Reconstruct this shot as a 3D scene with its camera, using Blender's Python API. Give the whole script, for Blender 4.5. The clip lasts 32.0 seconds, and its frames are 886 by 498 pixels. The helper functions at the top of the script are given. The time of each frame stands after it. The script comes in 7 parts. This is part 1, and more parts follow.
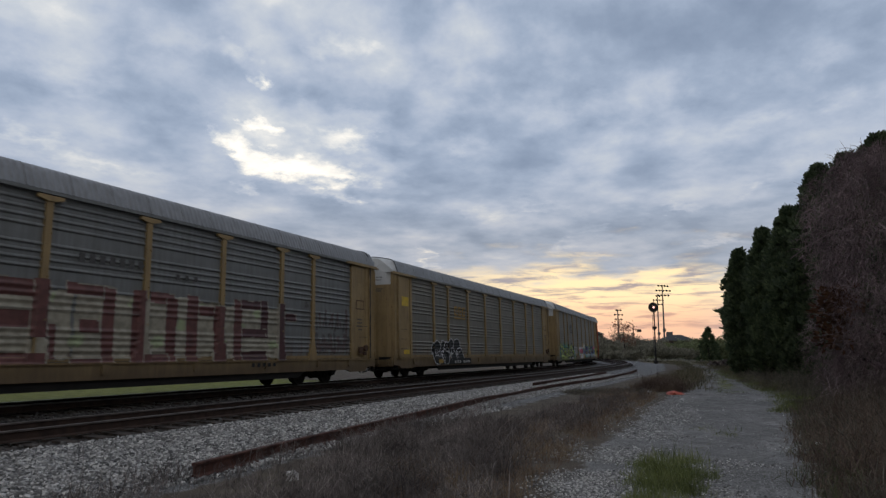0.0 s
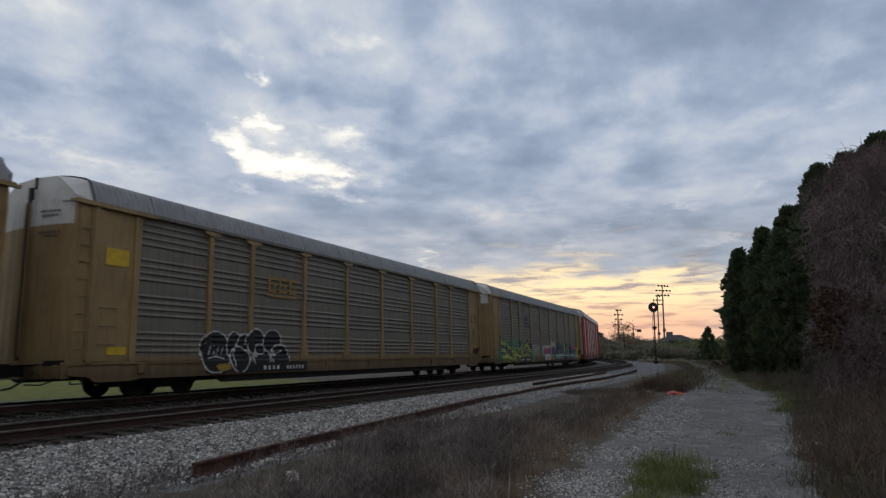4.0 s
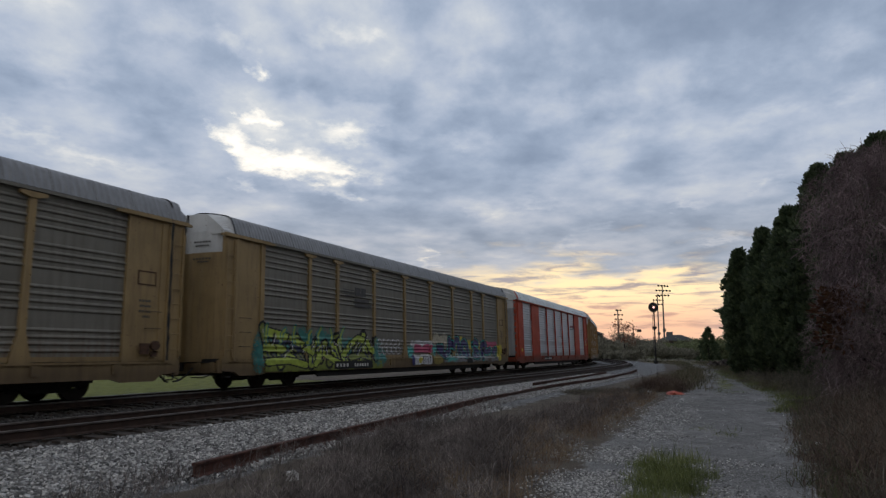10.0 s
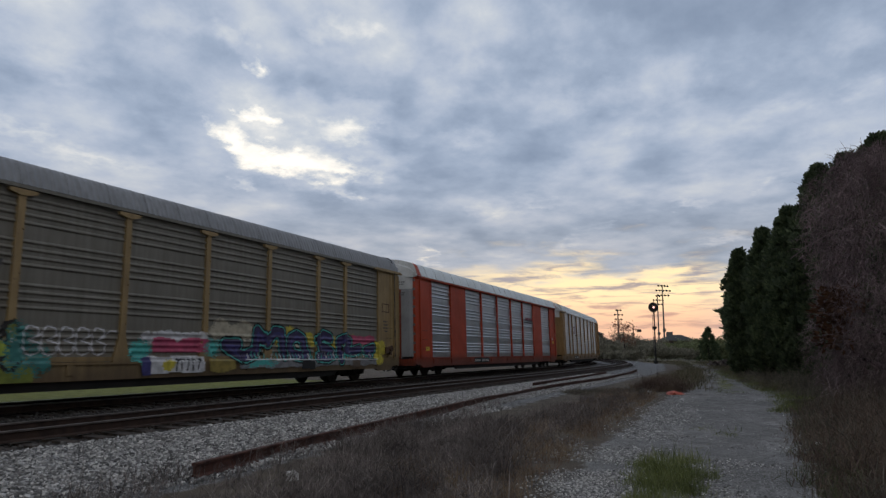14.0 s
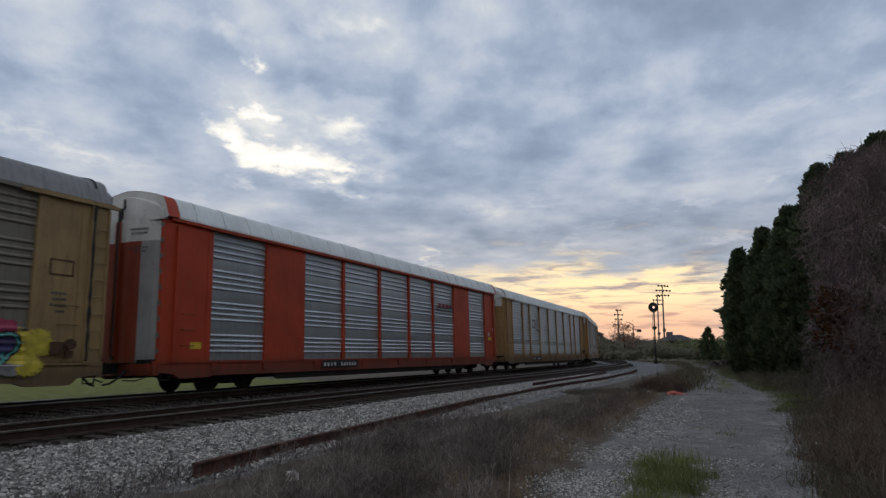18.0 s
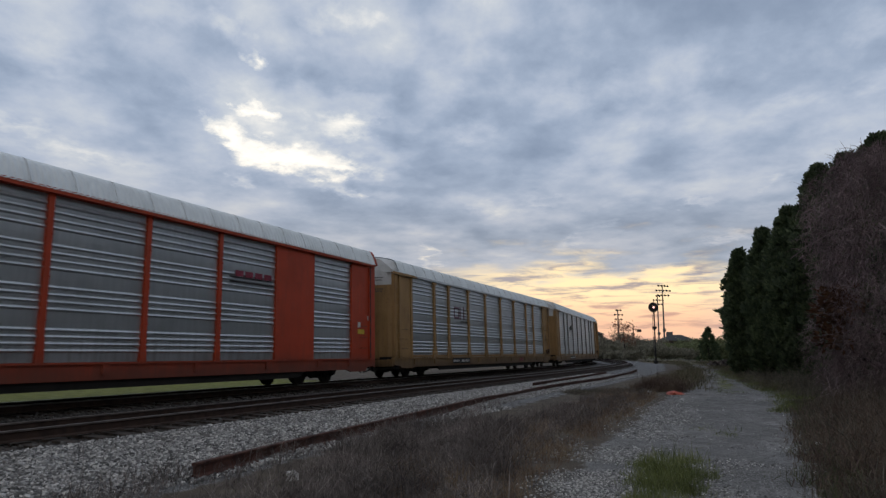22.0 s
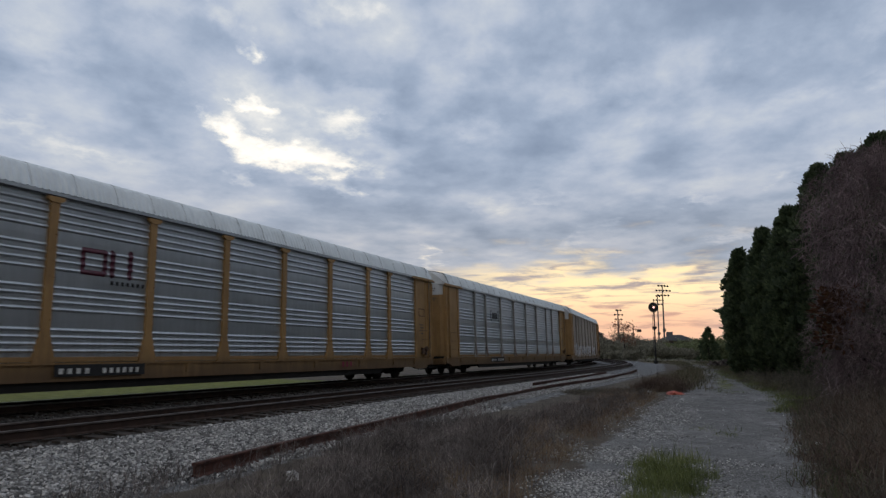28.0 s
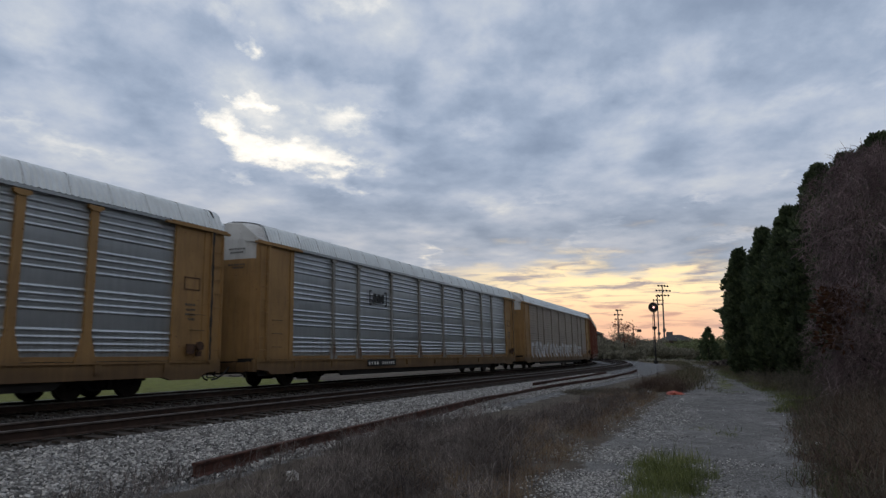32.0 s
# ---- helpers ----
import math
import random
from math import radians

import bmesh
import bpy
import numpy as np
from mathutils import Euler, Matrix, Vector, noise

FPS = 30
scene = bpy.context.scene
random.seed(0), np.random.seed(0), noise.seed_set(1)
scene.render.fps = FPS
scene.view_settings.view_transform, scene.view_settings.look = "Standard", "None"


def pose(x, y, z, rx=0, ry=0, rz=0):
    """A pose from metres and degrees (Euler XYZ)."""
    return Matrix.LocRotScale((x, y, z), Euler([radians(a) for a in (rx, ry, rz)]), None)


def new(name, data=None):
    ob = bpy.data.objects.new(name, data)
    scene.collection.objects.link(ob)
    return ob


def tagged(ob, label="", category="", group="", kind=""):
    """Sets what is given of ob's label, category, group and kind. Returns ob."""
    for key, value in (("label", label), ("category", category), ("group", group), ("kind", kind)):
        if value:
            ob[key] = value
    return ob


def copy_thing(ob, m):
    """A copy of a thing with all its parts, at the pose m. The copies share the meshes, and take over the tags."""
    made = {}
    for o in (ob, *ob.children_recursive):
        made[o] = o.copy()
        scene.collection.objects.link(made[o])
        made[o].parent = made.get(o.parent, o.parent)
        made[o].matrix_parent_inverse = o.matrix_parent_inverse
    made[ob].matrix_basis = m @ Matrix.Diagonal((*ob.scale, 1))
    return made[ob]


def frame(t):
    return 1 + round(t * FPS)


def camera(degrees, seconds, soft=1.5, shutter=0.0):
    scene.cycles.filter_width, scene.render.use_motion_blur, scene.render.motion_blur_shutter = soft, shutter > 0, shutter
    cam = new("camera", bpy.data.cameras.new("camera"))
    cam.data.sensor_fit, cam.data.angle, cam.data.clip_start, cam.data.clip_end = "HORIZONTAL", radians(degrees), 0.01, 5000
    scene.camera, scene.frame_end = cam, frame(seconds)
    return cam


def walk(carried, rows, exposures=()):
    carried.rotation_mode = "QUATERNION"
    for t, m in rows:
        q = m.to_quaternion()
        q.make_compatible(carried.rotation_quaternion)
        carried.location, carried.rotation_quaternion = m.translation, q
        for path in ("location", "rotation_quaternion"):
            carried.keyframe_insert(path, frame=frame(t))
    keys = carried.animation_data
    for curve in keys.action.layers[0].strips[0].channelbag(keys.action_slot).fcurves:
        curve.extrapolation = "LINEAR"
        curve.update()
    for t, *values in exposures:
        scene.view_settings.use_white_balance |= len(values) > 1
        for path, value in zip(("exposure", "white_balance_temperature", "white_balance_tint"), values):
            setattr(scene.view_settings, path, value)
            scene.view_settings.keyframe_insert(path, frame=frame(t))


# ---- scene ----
# ---- camera and its walk ----
EYE = (0.0, 0.0, 1.6)
cam = camera(68.9, 32.0, soft=1.35, shutter=0.5)
CAM_POSE = pose(*EYE, 90 + 8.93, 0, 0) @ pose(0, 0, 0, 0, 0, 0.48)
walk(cam, [(0.0, CAM_POSE), (32.0, CAM_POSE)])

# ---- world, sun and exposure ----
SUN_TURN = radians(16.0)          # the sunset lies to the right of the view's middle
SUN_UP = radians(1.6)
world = bpy.data.worlds.new("evening_sky")
scene.world = world
world.use_nodes = True
wn = world.node_tree
wn.nodes.clear()
w_sky = wn.nodes.new("ShaderNodeTexSky")
w_sky.sky_type = "NISHITA"
w_sky.sun_disc = False
w_sky.sun_elevation = SUN_UP
w_sky.sun_rotation = SUN_TURN
w_sky.dust_density = 1.0
w_bg = wn.nodes.new("ShaderNodeBackground")
w_bg.inputs["Strength"].default_value = 0.05
w_out = wn.nodes.new("ShaderNodeOutputWorld")
wn.links.new(w_sky.outputs[0], w_bg.inputs[0])
wn.links.new(w_bg.outputs[0], w_out.inputs[0])
scene.view_settings.exposure = 0.0


# ---- node helpers ----
class Nodes:
    """Short hand for building a node tree."""

    def __init__(self, name):
        self.mat = bpy.data.materials.new(name)
        self.mat.use_nodes = True
        self.t = self.mat.node_tree
        self.t.nodes.clear()
        self.out = self.add("ShaderNodeOutputMaterial")

    def add(self, kind, **inputs):
        n = self.t.nodes.new(kind)
        for k, v in inputs.items():
            self.set(n, k.replace("_", " "), v)
        return n

    def set(self, n, key, v):
        sock = n.inputs[int(key)] if key.isdigit() else n.inputs[key]
        if hasattr(v, "is_output"):
            self.t.links.new(v, sock)
        else:
            sock.default_value = v

    def coords(self, scale=(1, 1, 1), kind="Object", shift=(0, 0, 0)):
        c = self.add("ShaderNodeTexCoord")
        m = self.add("ShaderNodeMapping", Vector=c.outputs[kind], Scale=scale, Location=shift)
        return m.outputs[0]

    def noise(self, vec, scale, detail=4.0, rough=0.55, distort=0.0):
        n = self.add("ShaderNodeTexNoise", Vector=vec, Scale=scale, Detail=detail, Roughness=rough, Distortion=distort)
        return n.outputs["Fac"]

    def ramp(self, fac, stops, smooth=False):
        n = self.add("ShaderNodeValToRGB", Fac=fac)
        r = n.color_ramp
        if smooth:
            r.interpolation = "EASE"
        while len(r.elements) < len(stops):
            r.elements.new(0.5)
        for e, (p, c) in zip(r.elements, stops):
            e.position = p
            e.color = (*c, 1) if len(c) == 3 else c
        return n.outputs[0]

    def mix(self, fac, a, b, blend="MIX"):
        n = self.t.nodes.new("ShaderNodeMix")
        n.data_type = "RGBA"
        n.blend_type = blend
        for i, v in ((0, fac), (6, a), (7, b)):
            if hasattr(v, "is_output"):
                self.t.links.new(v, n.inputs[i])
            else:
                n.inputs[i].default_value = (*v, 1) if isinstance(v, tuple) and len(v) == 3 else v
        return n.outputs[2]

    def math(self, op, a, b=0.0, c=0.0, clamp=False):
        n = self.t.nodes.new("ShaderNodeMath")
        n.operation = op
        n.use_clamp = clamp
        for i, v in enumerate((a, b, c)):
            if hasattr(v, "is_output"):
                self.t.links.new(v, n.inputs[i])
            else:
                n.inputs[i].default_value = v
        return n.outputs[0]

    def span(self, v, lo, hi):
        """0 at lo, 1 at hi, smooth between."""
        n = self.t.nodes.new("ShaderNodeMapRange")
        n.interpolation_type = "SMOOTHSTEP"
        self.t.links.new(v, n.inputs[0])
        n.inputs[1].default_value, n.inputs[2].default_value = lo, hi
        return n.outputs[0]

    def bump(self, height, strength=0.3, distance=0.02):
        return self.add("ShaderNodeBump", Height=height, Strength=strength, Distance=distance).outputs[0]

    def surface(self, color, rough=0.7, metal=0.0, normal=None, spec=0.5):
        b = self.add("ShaderNodeBsdfPrincipled")
        self.set(b, "Base Color", (*color, 1) if isinstance(color, tuple) and len(color) == 3 else color)
        self.set(b, "Roughness", rough)
        self.set(b, "Metallic", metal)
        self.set(b, "Specular IOR Level", spec)
        if normal is not None:
            self.set(b, "Normal", normal)
        self.t.links.new(b.outputs[0], self.out.inputs[0])
        return self.mat


def plain(name, color, rough=0.6, metal=0.0, vary=0.25, scale=3.0, bump=0.0, grain=40.0):
    """A painted or raw surface with two scales of unevenness."""
    n = Nodes(name)
    v = n.coords()
    big = n.noise(v, scale, 5)
    fine = n.noise(v, grain, 3)
    dark = tuple(c * (1 - vary) for c in color)
    light = tuple(min(1, c * (1 + vary)) for c in color)
    col = n.mix(n.span(big, 0.3, 0.7), dark, light)
    col = n.mix(n.math("MULTIPLY", n.span(fine, 0.45, 0.75), vary), col, tuple(c * 0.5 for c in color))
    nor = n.bump(fine, bump, 0.01) if bump else None
    return n.surface(col, n.math("ADD", rough - 0.1, n.math("MULTIPLY", big, 0.2)), metal, nor)


def glow(name, color, strength):
    n = Nodes(name)
    e = n.add("ShaderNodeEmission", Color=(*color, 1), Strength=strength)
    n.t.links.new(e.outputs[0], n.out.inputs[0])
    return n.mat


# ---- mesh helpers ----
def mesh_of(bm, name, material=None, smooth=False):
    me = bpy.data.meshes.new(name)
    bm.normal_update()
    bm.to_mesh(me)
    bm.free()
    for m in (material if isinstance(material, (list, tuple)) else [material]):
        if m:
            me.materials.append(m)
    if smooth:
        for p in me.polygons:
            p.use_smooth = True
    return me


def part(name, bm, material, parent, label="", smooth=False, at=None):
    """Links a bmesh (or a ready mesh) as one mesh object under a thing or a part."""
    me = bm if isinstance(bm, bpy.types.Mesh) else mesh_of(bm, name, material, smooth)
    ob = new(name, me)
    ob.parent = parent
    if at is not None:
        ob.matrix_basis = at
    if label:
        ob["label"] = label
    return ob


def empty(name, m=None):
    ob = new(name)
    ob.empty_display_size = 0.3
    if m is not None:
        ob.matrix_basis = m
    return ob


def box(bm, x0, x1, y0, y1, z0, z1, mi=0):
    v = [bm.verts.new(p) for p in ((x0, y0, z0), (x1, y0, z0), (x1, y1, z0), (x0, y1, z0), (x0, y0, z1), (x1, y0, z1), (x1, y1, z1), (x0, y1, z1))]
    for f in ((3, 2, 1, 0), (4, 5, 6, 7), (0, 1, 5, 4), (1, 2, 6, 5), (2, 3, 7, 6), (3, 0, 4, 7)):
        bm.faces.new([v[i] for i in f]).material_index = mi
    return v


def bevel_box(bm, x0, x1, y0, y1, z0, z1, r=0.02):
    """A box with chamfered upright edges and top edges."""
    pts = [(x0 + r, y0), (x1 - r, y0), (x1, y0 + r), (x1, y1 - r), (x1 - r, y1), (x0 + r, y1), (x0, y1 - r), (x0, y0 + r)]
    prism(bm, pts, z0, z1)


def prism(bm, pts, z0, z1, plane="xy", mi=0):
    """A closed outline pushed along its axis. plane xy: along z; xz: along y; yz: along x."""
    def at(a, b, c):
        return (a, b, c) if plane == "xy" else (a, c, b) if plane == "xz" else (c, a, b)
    lo = [bm.verts.new(at(a, b, z0)) for a, b in pts]
    hi = [bm.verts.new(at(a, b, z1)) for a, b in pts]
    n = len(pts)
    fs = [bm.faces.new(lo[::-1]), bm.faces.new(hi)]
    for i in range(n):
        fs.append(bm.faces.new((lo[i], lo[(i + 1) % n], hi[(i + 1) % n], hi[i])))
    for f in fs:
        f.material_index = mi
    if plane != "xy":
        bmesh.ops.recalc_face_normals(bm, faces=fs)
    return fs


def tube(bm, a, b, r0, r1=None, n=8, caps=True, mi=0):
    """A tapered round bar from a to b."""
    r1 = r0 if r1 is None else r1
    a, b = Vector(a), Vector(b)
    q = (b - a).to_track_quat("Z", "Y")
    ring = []
    for c, r in ((a, r0), (b, r1)):
        ring.append([bm.verts.new(c + q @ Vector((r * math.cos(2 * math.pi * i / n), r * math.sin(2 * math.pi * i / n), 0))) for i in range(n)])
    for i in range(n):
        bm.faces.new((ring[0][i], ring[0][(i + 1) % n], ring[1][(i + 1) % n], ring[1][i])).material_index = mi
    if caps:
        bm.faces.new(ring[0][::-1]).material_index = mi
        bm.faces.new(ring[1]).material_index = mi


def bent(bm, pts, r, n=6):
    for a, b in zip(pts, pts[1:]):
        tube(bm, a, b, r, r, n)


# ---- the track's line: straight, then a bend to the left ----
PHI = radians(24.697)
SIDE_X = -15.862
BEND_AT, BEND_R, EASE = 64.0, 168.2, 6.0
STEP = 0.5
LINE = []


def draw_line():
    """Points of the line along the cars' near side, from 60 m before the camera's level to 420 m beyond."""
    def head(s):
        return PHI - EASE * math.log1p(math.exp(min(50, (s - BEND_AT) / EASE))) / BEND_R
    x, y, s = SIDE_X, 0.0, 0.0
    fwd = []
    while s <= 330:
        fwd.append((x, y, head(s)))
        h = head(s + STEP / 2)
        x, y, s = x + math.sin(h) * STEP, y + math.cos(h) * STEP, s + STEP
    x, y, s = SIDE_X, 0.0, 0.0
    back = []
    while s > -160:
        h = head(s - STEP / 2)
        x, y, s = x - math.sin(h) * STEP, y - math.cos(h) * STEP, s - STEP
        back.append((x, y, head(s)))
    LINE.extend(back[::-1] + fwd)


draw_line()
LINE_0 = -160.0


def on_line(s, off=0.0):
    """The point s metres along the line, off metres to its left, and its heading."""
    k = max(0.0, min(len(LINE) - 1.001, (s - LINE_0) / STEP))
    i, u = int(k), k - int(k)
    a, b = LINE[i], LINE[i + 1]
    x, y, h = (a[j] + (b[j] - a[j]) * u for j in range(3))
    return x - math.cos(h) * off, y + math.sin(h) * off, h


RAIL_TOP = 0.27
MAIN_OFF = 1.51        # the train's track
NEAR_OFF = -3.03       # the empty track beside it
LEAN = 1.9             # the cars lean with the banked track
SPEED, SLOWING = 3.957, -0.0069


def run(t):
    return SPEED * t + SLOWING * t * t / 2


# ---- materials ----
def steel_panel(name, light, dirt, shine=0.55, rust=0.15, dull=0.2, grit=0.08, uneven=0.2):
    """Ribbed galvanised sheet, weathered: streaks down, blotches, rust at the foot."""
    n = Nodes(name)
    v = n.coords()
    streak = n.noise(n.coords((3.0, 3.0, 0.25)), 2.5, 5, 0.6)
    blot = n.noise(v, 0.8, 4)
    fine = n.noise(v, 60, 2)
    col = n.mix(n.span(streak, 0.3, 0.75), light, dirt)
    col = n.mix(n.math("MULTIPLY", n.span(blot, 0.45, 0.7), 0.5), col, tuple(c * 0.72 for c in light))
    col = n.mix(n.math("MULTIPLY", n.span(fine, 0.5, 0.8), 0.25), col, tuple(c * 0.6 for c in dirt))
    z = n.add("ShaderNodeSeparateXYZ", Vector=n.coords()).outputs[2]
    low = n.math("MULTIPLY", n.span(z, 1.9, 1.0), n.span(streak, 0.42, 0.68))
    col = n.mix(n.math("MULTIPLY", low, rust * 4, clamp=True), col, (0.16, 0.085, 0.045))
    return n.surface(col, n.math("ADD", dull, n.math("MULTIPLY", blot, uneven)), shine, n.bump(fine, grit, 0.005) if grit else None)


def car_paint(name, color, dirt, amount=0.5):
    """Railway paint, faded, with grimy streaks, rust chips and a foot darkened by dirt and painted shade."""
    n = Nodes(name)
    v = n.coords()
    streak = n.noise(n.coords((2.5, 2.5, 0.3)), 3.0, 6, 0.62)
    blot = n.noise(v, 0.9, 4)
    chip = n.noise(v, 14, 5, 0.65)
    col = n.mix(n.span(blot, 0.35, 0.7), color, tuple(c * 0.78 for c in color))
    col = n.mix(n.math("MULTIPLY", n.span(streak, 0.42, 0.78), amount), col, dirt)
    z = n.add("ShaderNodeSeparateXYZ", Vector=n.coords()).outputs[2]
    # foot darkening: road dirt plus the downturned sill's shade, painted into the colour
    grime_shade = n.math("MULTIPLY", n.span(z, 1.25, 0.55), n.span(streak, 0.0, 0.5))
    col = n.mix(n.math("MULTIPLY", grime_shade, 0.7), col, (0.05, 0.032, 0.022))
    col = n.mix(n.span(chip, 0.63, 0.70), col, (0.12, 0.055, 0.03))
    return n.surface(col, n.math("ADD", 0.5, n.math("MULTIPLY", blot, 0.25)), 0.0, n.bump(chip, 0.06, 0.006))


M = {}
M["panel_old"] = steel_panel("ribbed_steel_old", (0.208, 0.198, 0.170), (0.150, 0.137, 0.112), 0.05, 0.14, 0.5)
M["panel_grey"] = steel_panel("ribbed_steel_blue_grey", (0.200, 0.208, 0.208), (0.140, 0.142, 0.138), 0.05, 0.14, 0.5)
M["panel_worn"] = steel_panel("ribbed_steel_tan", (0.36, 0.31, 0.26), (0.23, 0.19, 0.155), 0.15, 0.3, 0.45)
M["panel_new"] = steel_panel("ribbed_steel_bright", (0.505, 0.535, 0.56), (0.43, 0.457, 0.485), 0.68, 0.06, 0.32, 0.0, 0.05)
M["roof_old"] = steel_panel("roof_sheet_old", (0.25, 0.26, 0.275), (0.18, 0.182, 0.19), 0.1, 0.1, 0.4)
M["roof_new"] = steel_panel("roof_sheet_bright", (0.80, 0.86, 0.89), (0.70, 0.76, 0.80), 0.1, 0.02, 0.35)
M["post_grey"] = steel_panel("weathered_grey_posts", (0.30, 0.30, 0.29), (0.21, 0.19, 0.16), 0.2, 0.4, 0.4)
M["tan"] = car_paint("faded_yellow_paint", (0.335, 0.235, 0.108), (0.15, 0.10, 0.056), 0.6)
M["yellow"] = car_paint("yellow_paint", (0.36, 0.212, 0.080), (0.165, 0.095, 0.045), 0.55)
M["orange"] = car_paint("orange_red_paint", (0.44, 0.047, 0.010), (0.20, 0.038, 0.015), 0.4)
M["white"] = car_paint("white_door_paint", (0.62, 0.63, 0.63), (0.35, 0.35, 0.34), 0.35)
M["doorgrey"] = car_paint("grey_door_paint", (0.36, 0.37, 0.38), (0.2, 0.2, 0.2), 0.4)
M["doorred"] = car_paint("dark_red_door_paint", (0.30, 0.045, 0.016), (0.12, 0.035, 0.02), 0.45)
M["brown"] = car_paint("red_brown_paint", (0.20, 0.06, 0.035), (0.09, 0.04, 0.03), 0.4)
# near-black for belly, bogies and fittings below the deck
M["under"] = plain("underframe_near_black", (0.011, 0.0095, 0.0088), 0.95, 0.0, 0.4, 2.0, 0.2)
M["wheel"] = plain("wheel_steel", (0.05, 0.042, 0.037), 0.6, 0.5, 0.3, 4.0)
M["railhead_dull"] = plain("dull_rail_head", (0.13, 0.11, 0.10), 0.5, 0.6, 0.35, 3.0)
M["black"] = plain("black_rubber", (0.012, 0.012, 0.013), 0.7, 0.0, 0.3, 6.0)
M["railrust"] = plain("rusty_rail", (0.048, 0.028, 0.021), 0.8, 0.2, 0.35, 5.0, 0.25)
M["railhead"] = plain("worn_rail_head", (0.30, 0.285, 0.275), 0.38, 0.75, 0.25, 3.0)
M["oldrail"] = plain("abandoned_rail_rust", (0.085, 0.036, 0.027), 0.9, 0.1, 0.45, 4.0, 0.3)
M["tie"] = plain("creosote_tie", (0.045, 0.034, 0.027), 0.9, 0.0, 0.45, 5.0, 0.4, 25.0)
M["galv"] = plain("galvanised_pole", (0.12, 0.115, 0.11), 0.6, 0.3, 0.25, 2.0)
M["pole"] = plain("weathered_pole_wood", (0.07, 0.055, 0.045), 0.85, 0.0, 0.3, 3.0, 0.2)
M["signal"] = plain("signal_black", (0.018, 0.016, 0.016), 0.6, 0.0, 0.3, 3.0)
M["lettering"] = plain("lettering_white", (0.6, 0.6, 0.58), 0.6, 0.0, 0.3, 6.0)
M["emblem_yellow"] = plain("faded_emblem_yellow", (0.33, 0.20, 0.045), 0.6, 0.0, 0.3, 6.0)
M["faint"] = plain("faded_black_stencil", (0.075, 0.072, 0.07), 0.7, 0.0, 0.3, 8.0)
M["rust"] = plain("rust_edge", (0.075, 0.038, 0.022), 0.85, 0.0, 0.4, 8.0)
M["placard"] = plain("yellow_placard", (0.62, 0.42, 0.03), 0.5, 0.0, 0.15, 6.0)


def paint(name, color, vary=0.25):
    """Sprayed paint with thin spots."""
    if name not in M:
        M[name] = plain("sprayed_" + name, color, 0.55, 0.0, vary, 5.0)
    return M[name]


# the cloud layer's breaks, pale patches and dark banks: centre and half-axes in kilometres, strength
BREAKS = [(-0.153, 0.463, 0.012, 0.032, 0.36), (-0.141, 0.51, 0.02, 0.029, 0.36), (-0.109, 0.533, 0.027, 0.037, 0.36), (-0.1, 0.493, 0.052, 0.112, 0.21), (-0.142, 0.48, 0.044, 0.099, 0.11), (-0.067, 0.441, 0.017, 0.021, 0.25), (-0.125, 0.421, 0.009, 0.012, 0.28), (-0.076, 0.538, 0.014, 0.026, 0.17), (-0.1, 0.61, 0.012, 0.033, 0.2), (-0.101, 0.345, 0.006, 0.008, 0.28), (-0.104, 0.309, 0.007, 0.014, 0.13), (-0.052, 0.301, 0.011, 0.012, 0.14), (-0.182, 0.583, 0.009, 0.025, 0.17), (-0.103, 0.458, 0.026, 0.023, 0.06), (-0.291, 0.446, 0.019, 0.018, 0.12), (-0.291, 0.507, 0.034, 0.021, 0.1), (-0.215, 0.339, 0.017, 0.017, 0.08), (-0.047, 0.404, 0.014, 0.014, 0.06), (-0.277, 0.47, 0.075, 0.095, 0.07)]
PALE = [(-0.123, 0.298, 0.024, 0.013, 0.07), (0.002, 0.380, 0.020, 0.017, 0.05), (0.089, 0.380, 0.020, 0.019, 0.07), (0.118, 0.431, 0.009, 0.016, 0.05), (0.203, 0.405, 0.012, 0.022, 0.07), (0.194, 0.309, 0.008, 0.014, 0.06), (0.235, 0.362, 0.011, 0.020, 0.08), (0.011, 0.445, 0.012, 0.012, 0.06), (0.003, 0.454, 0.040, 0.009, 0.03), (0.247, 0.658, 0.023, 0.019, 0.12), (0.279, 0.568, 0.011, 0.024, 0.10), (0.049, 0.693, 0.018, 0.035, 0.10), (0.093, 0.645, 0.031, 0.024, 0.08), (0.373, 0.853, 0.029, 0.032, 0.12), (-0.025, 1.061, 0.014, 0.082, 0.20), (0.174, 0.921, 0.016, 0.050, 0.12), (0.193, 0.773, 0.023, 0.017, 0.06), (-0.030, 0.333, 0.013, 0.012, 0.05), (-0.055, 0.300, 0.056, 0.050, 0.05), (-0.053, 0.394, 0.042, 0.042, 0.04)]
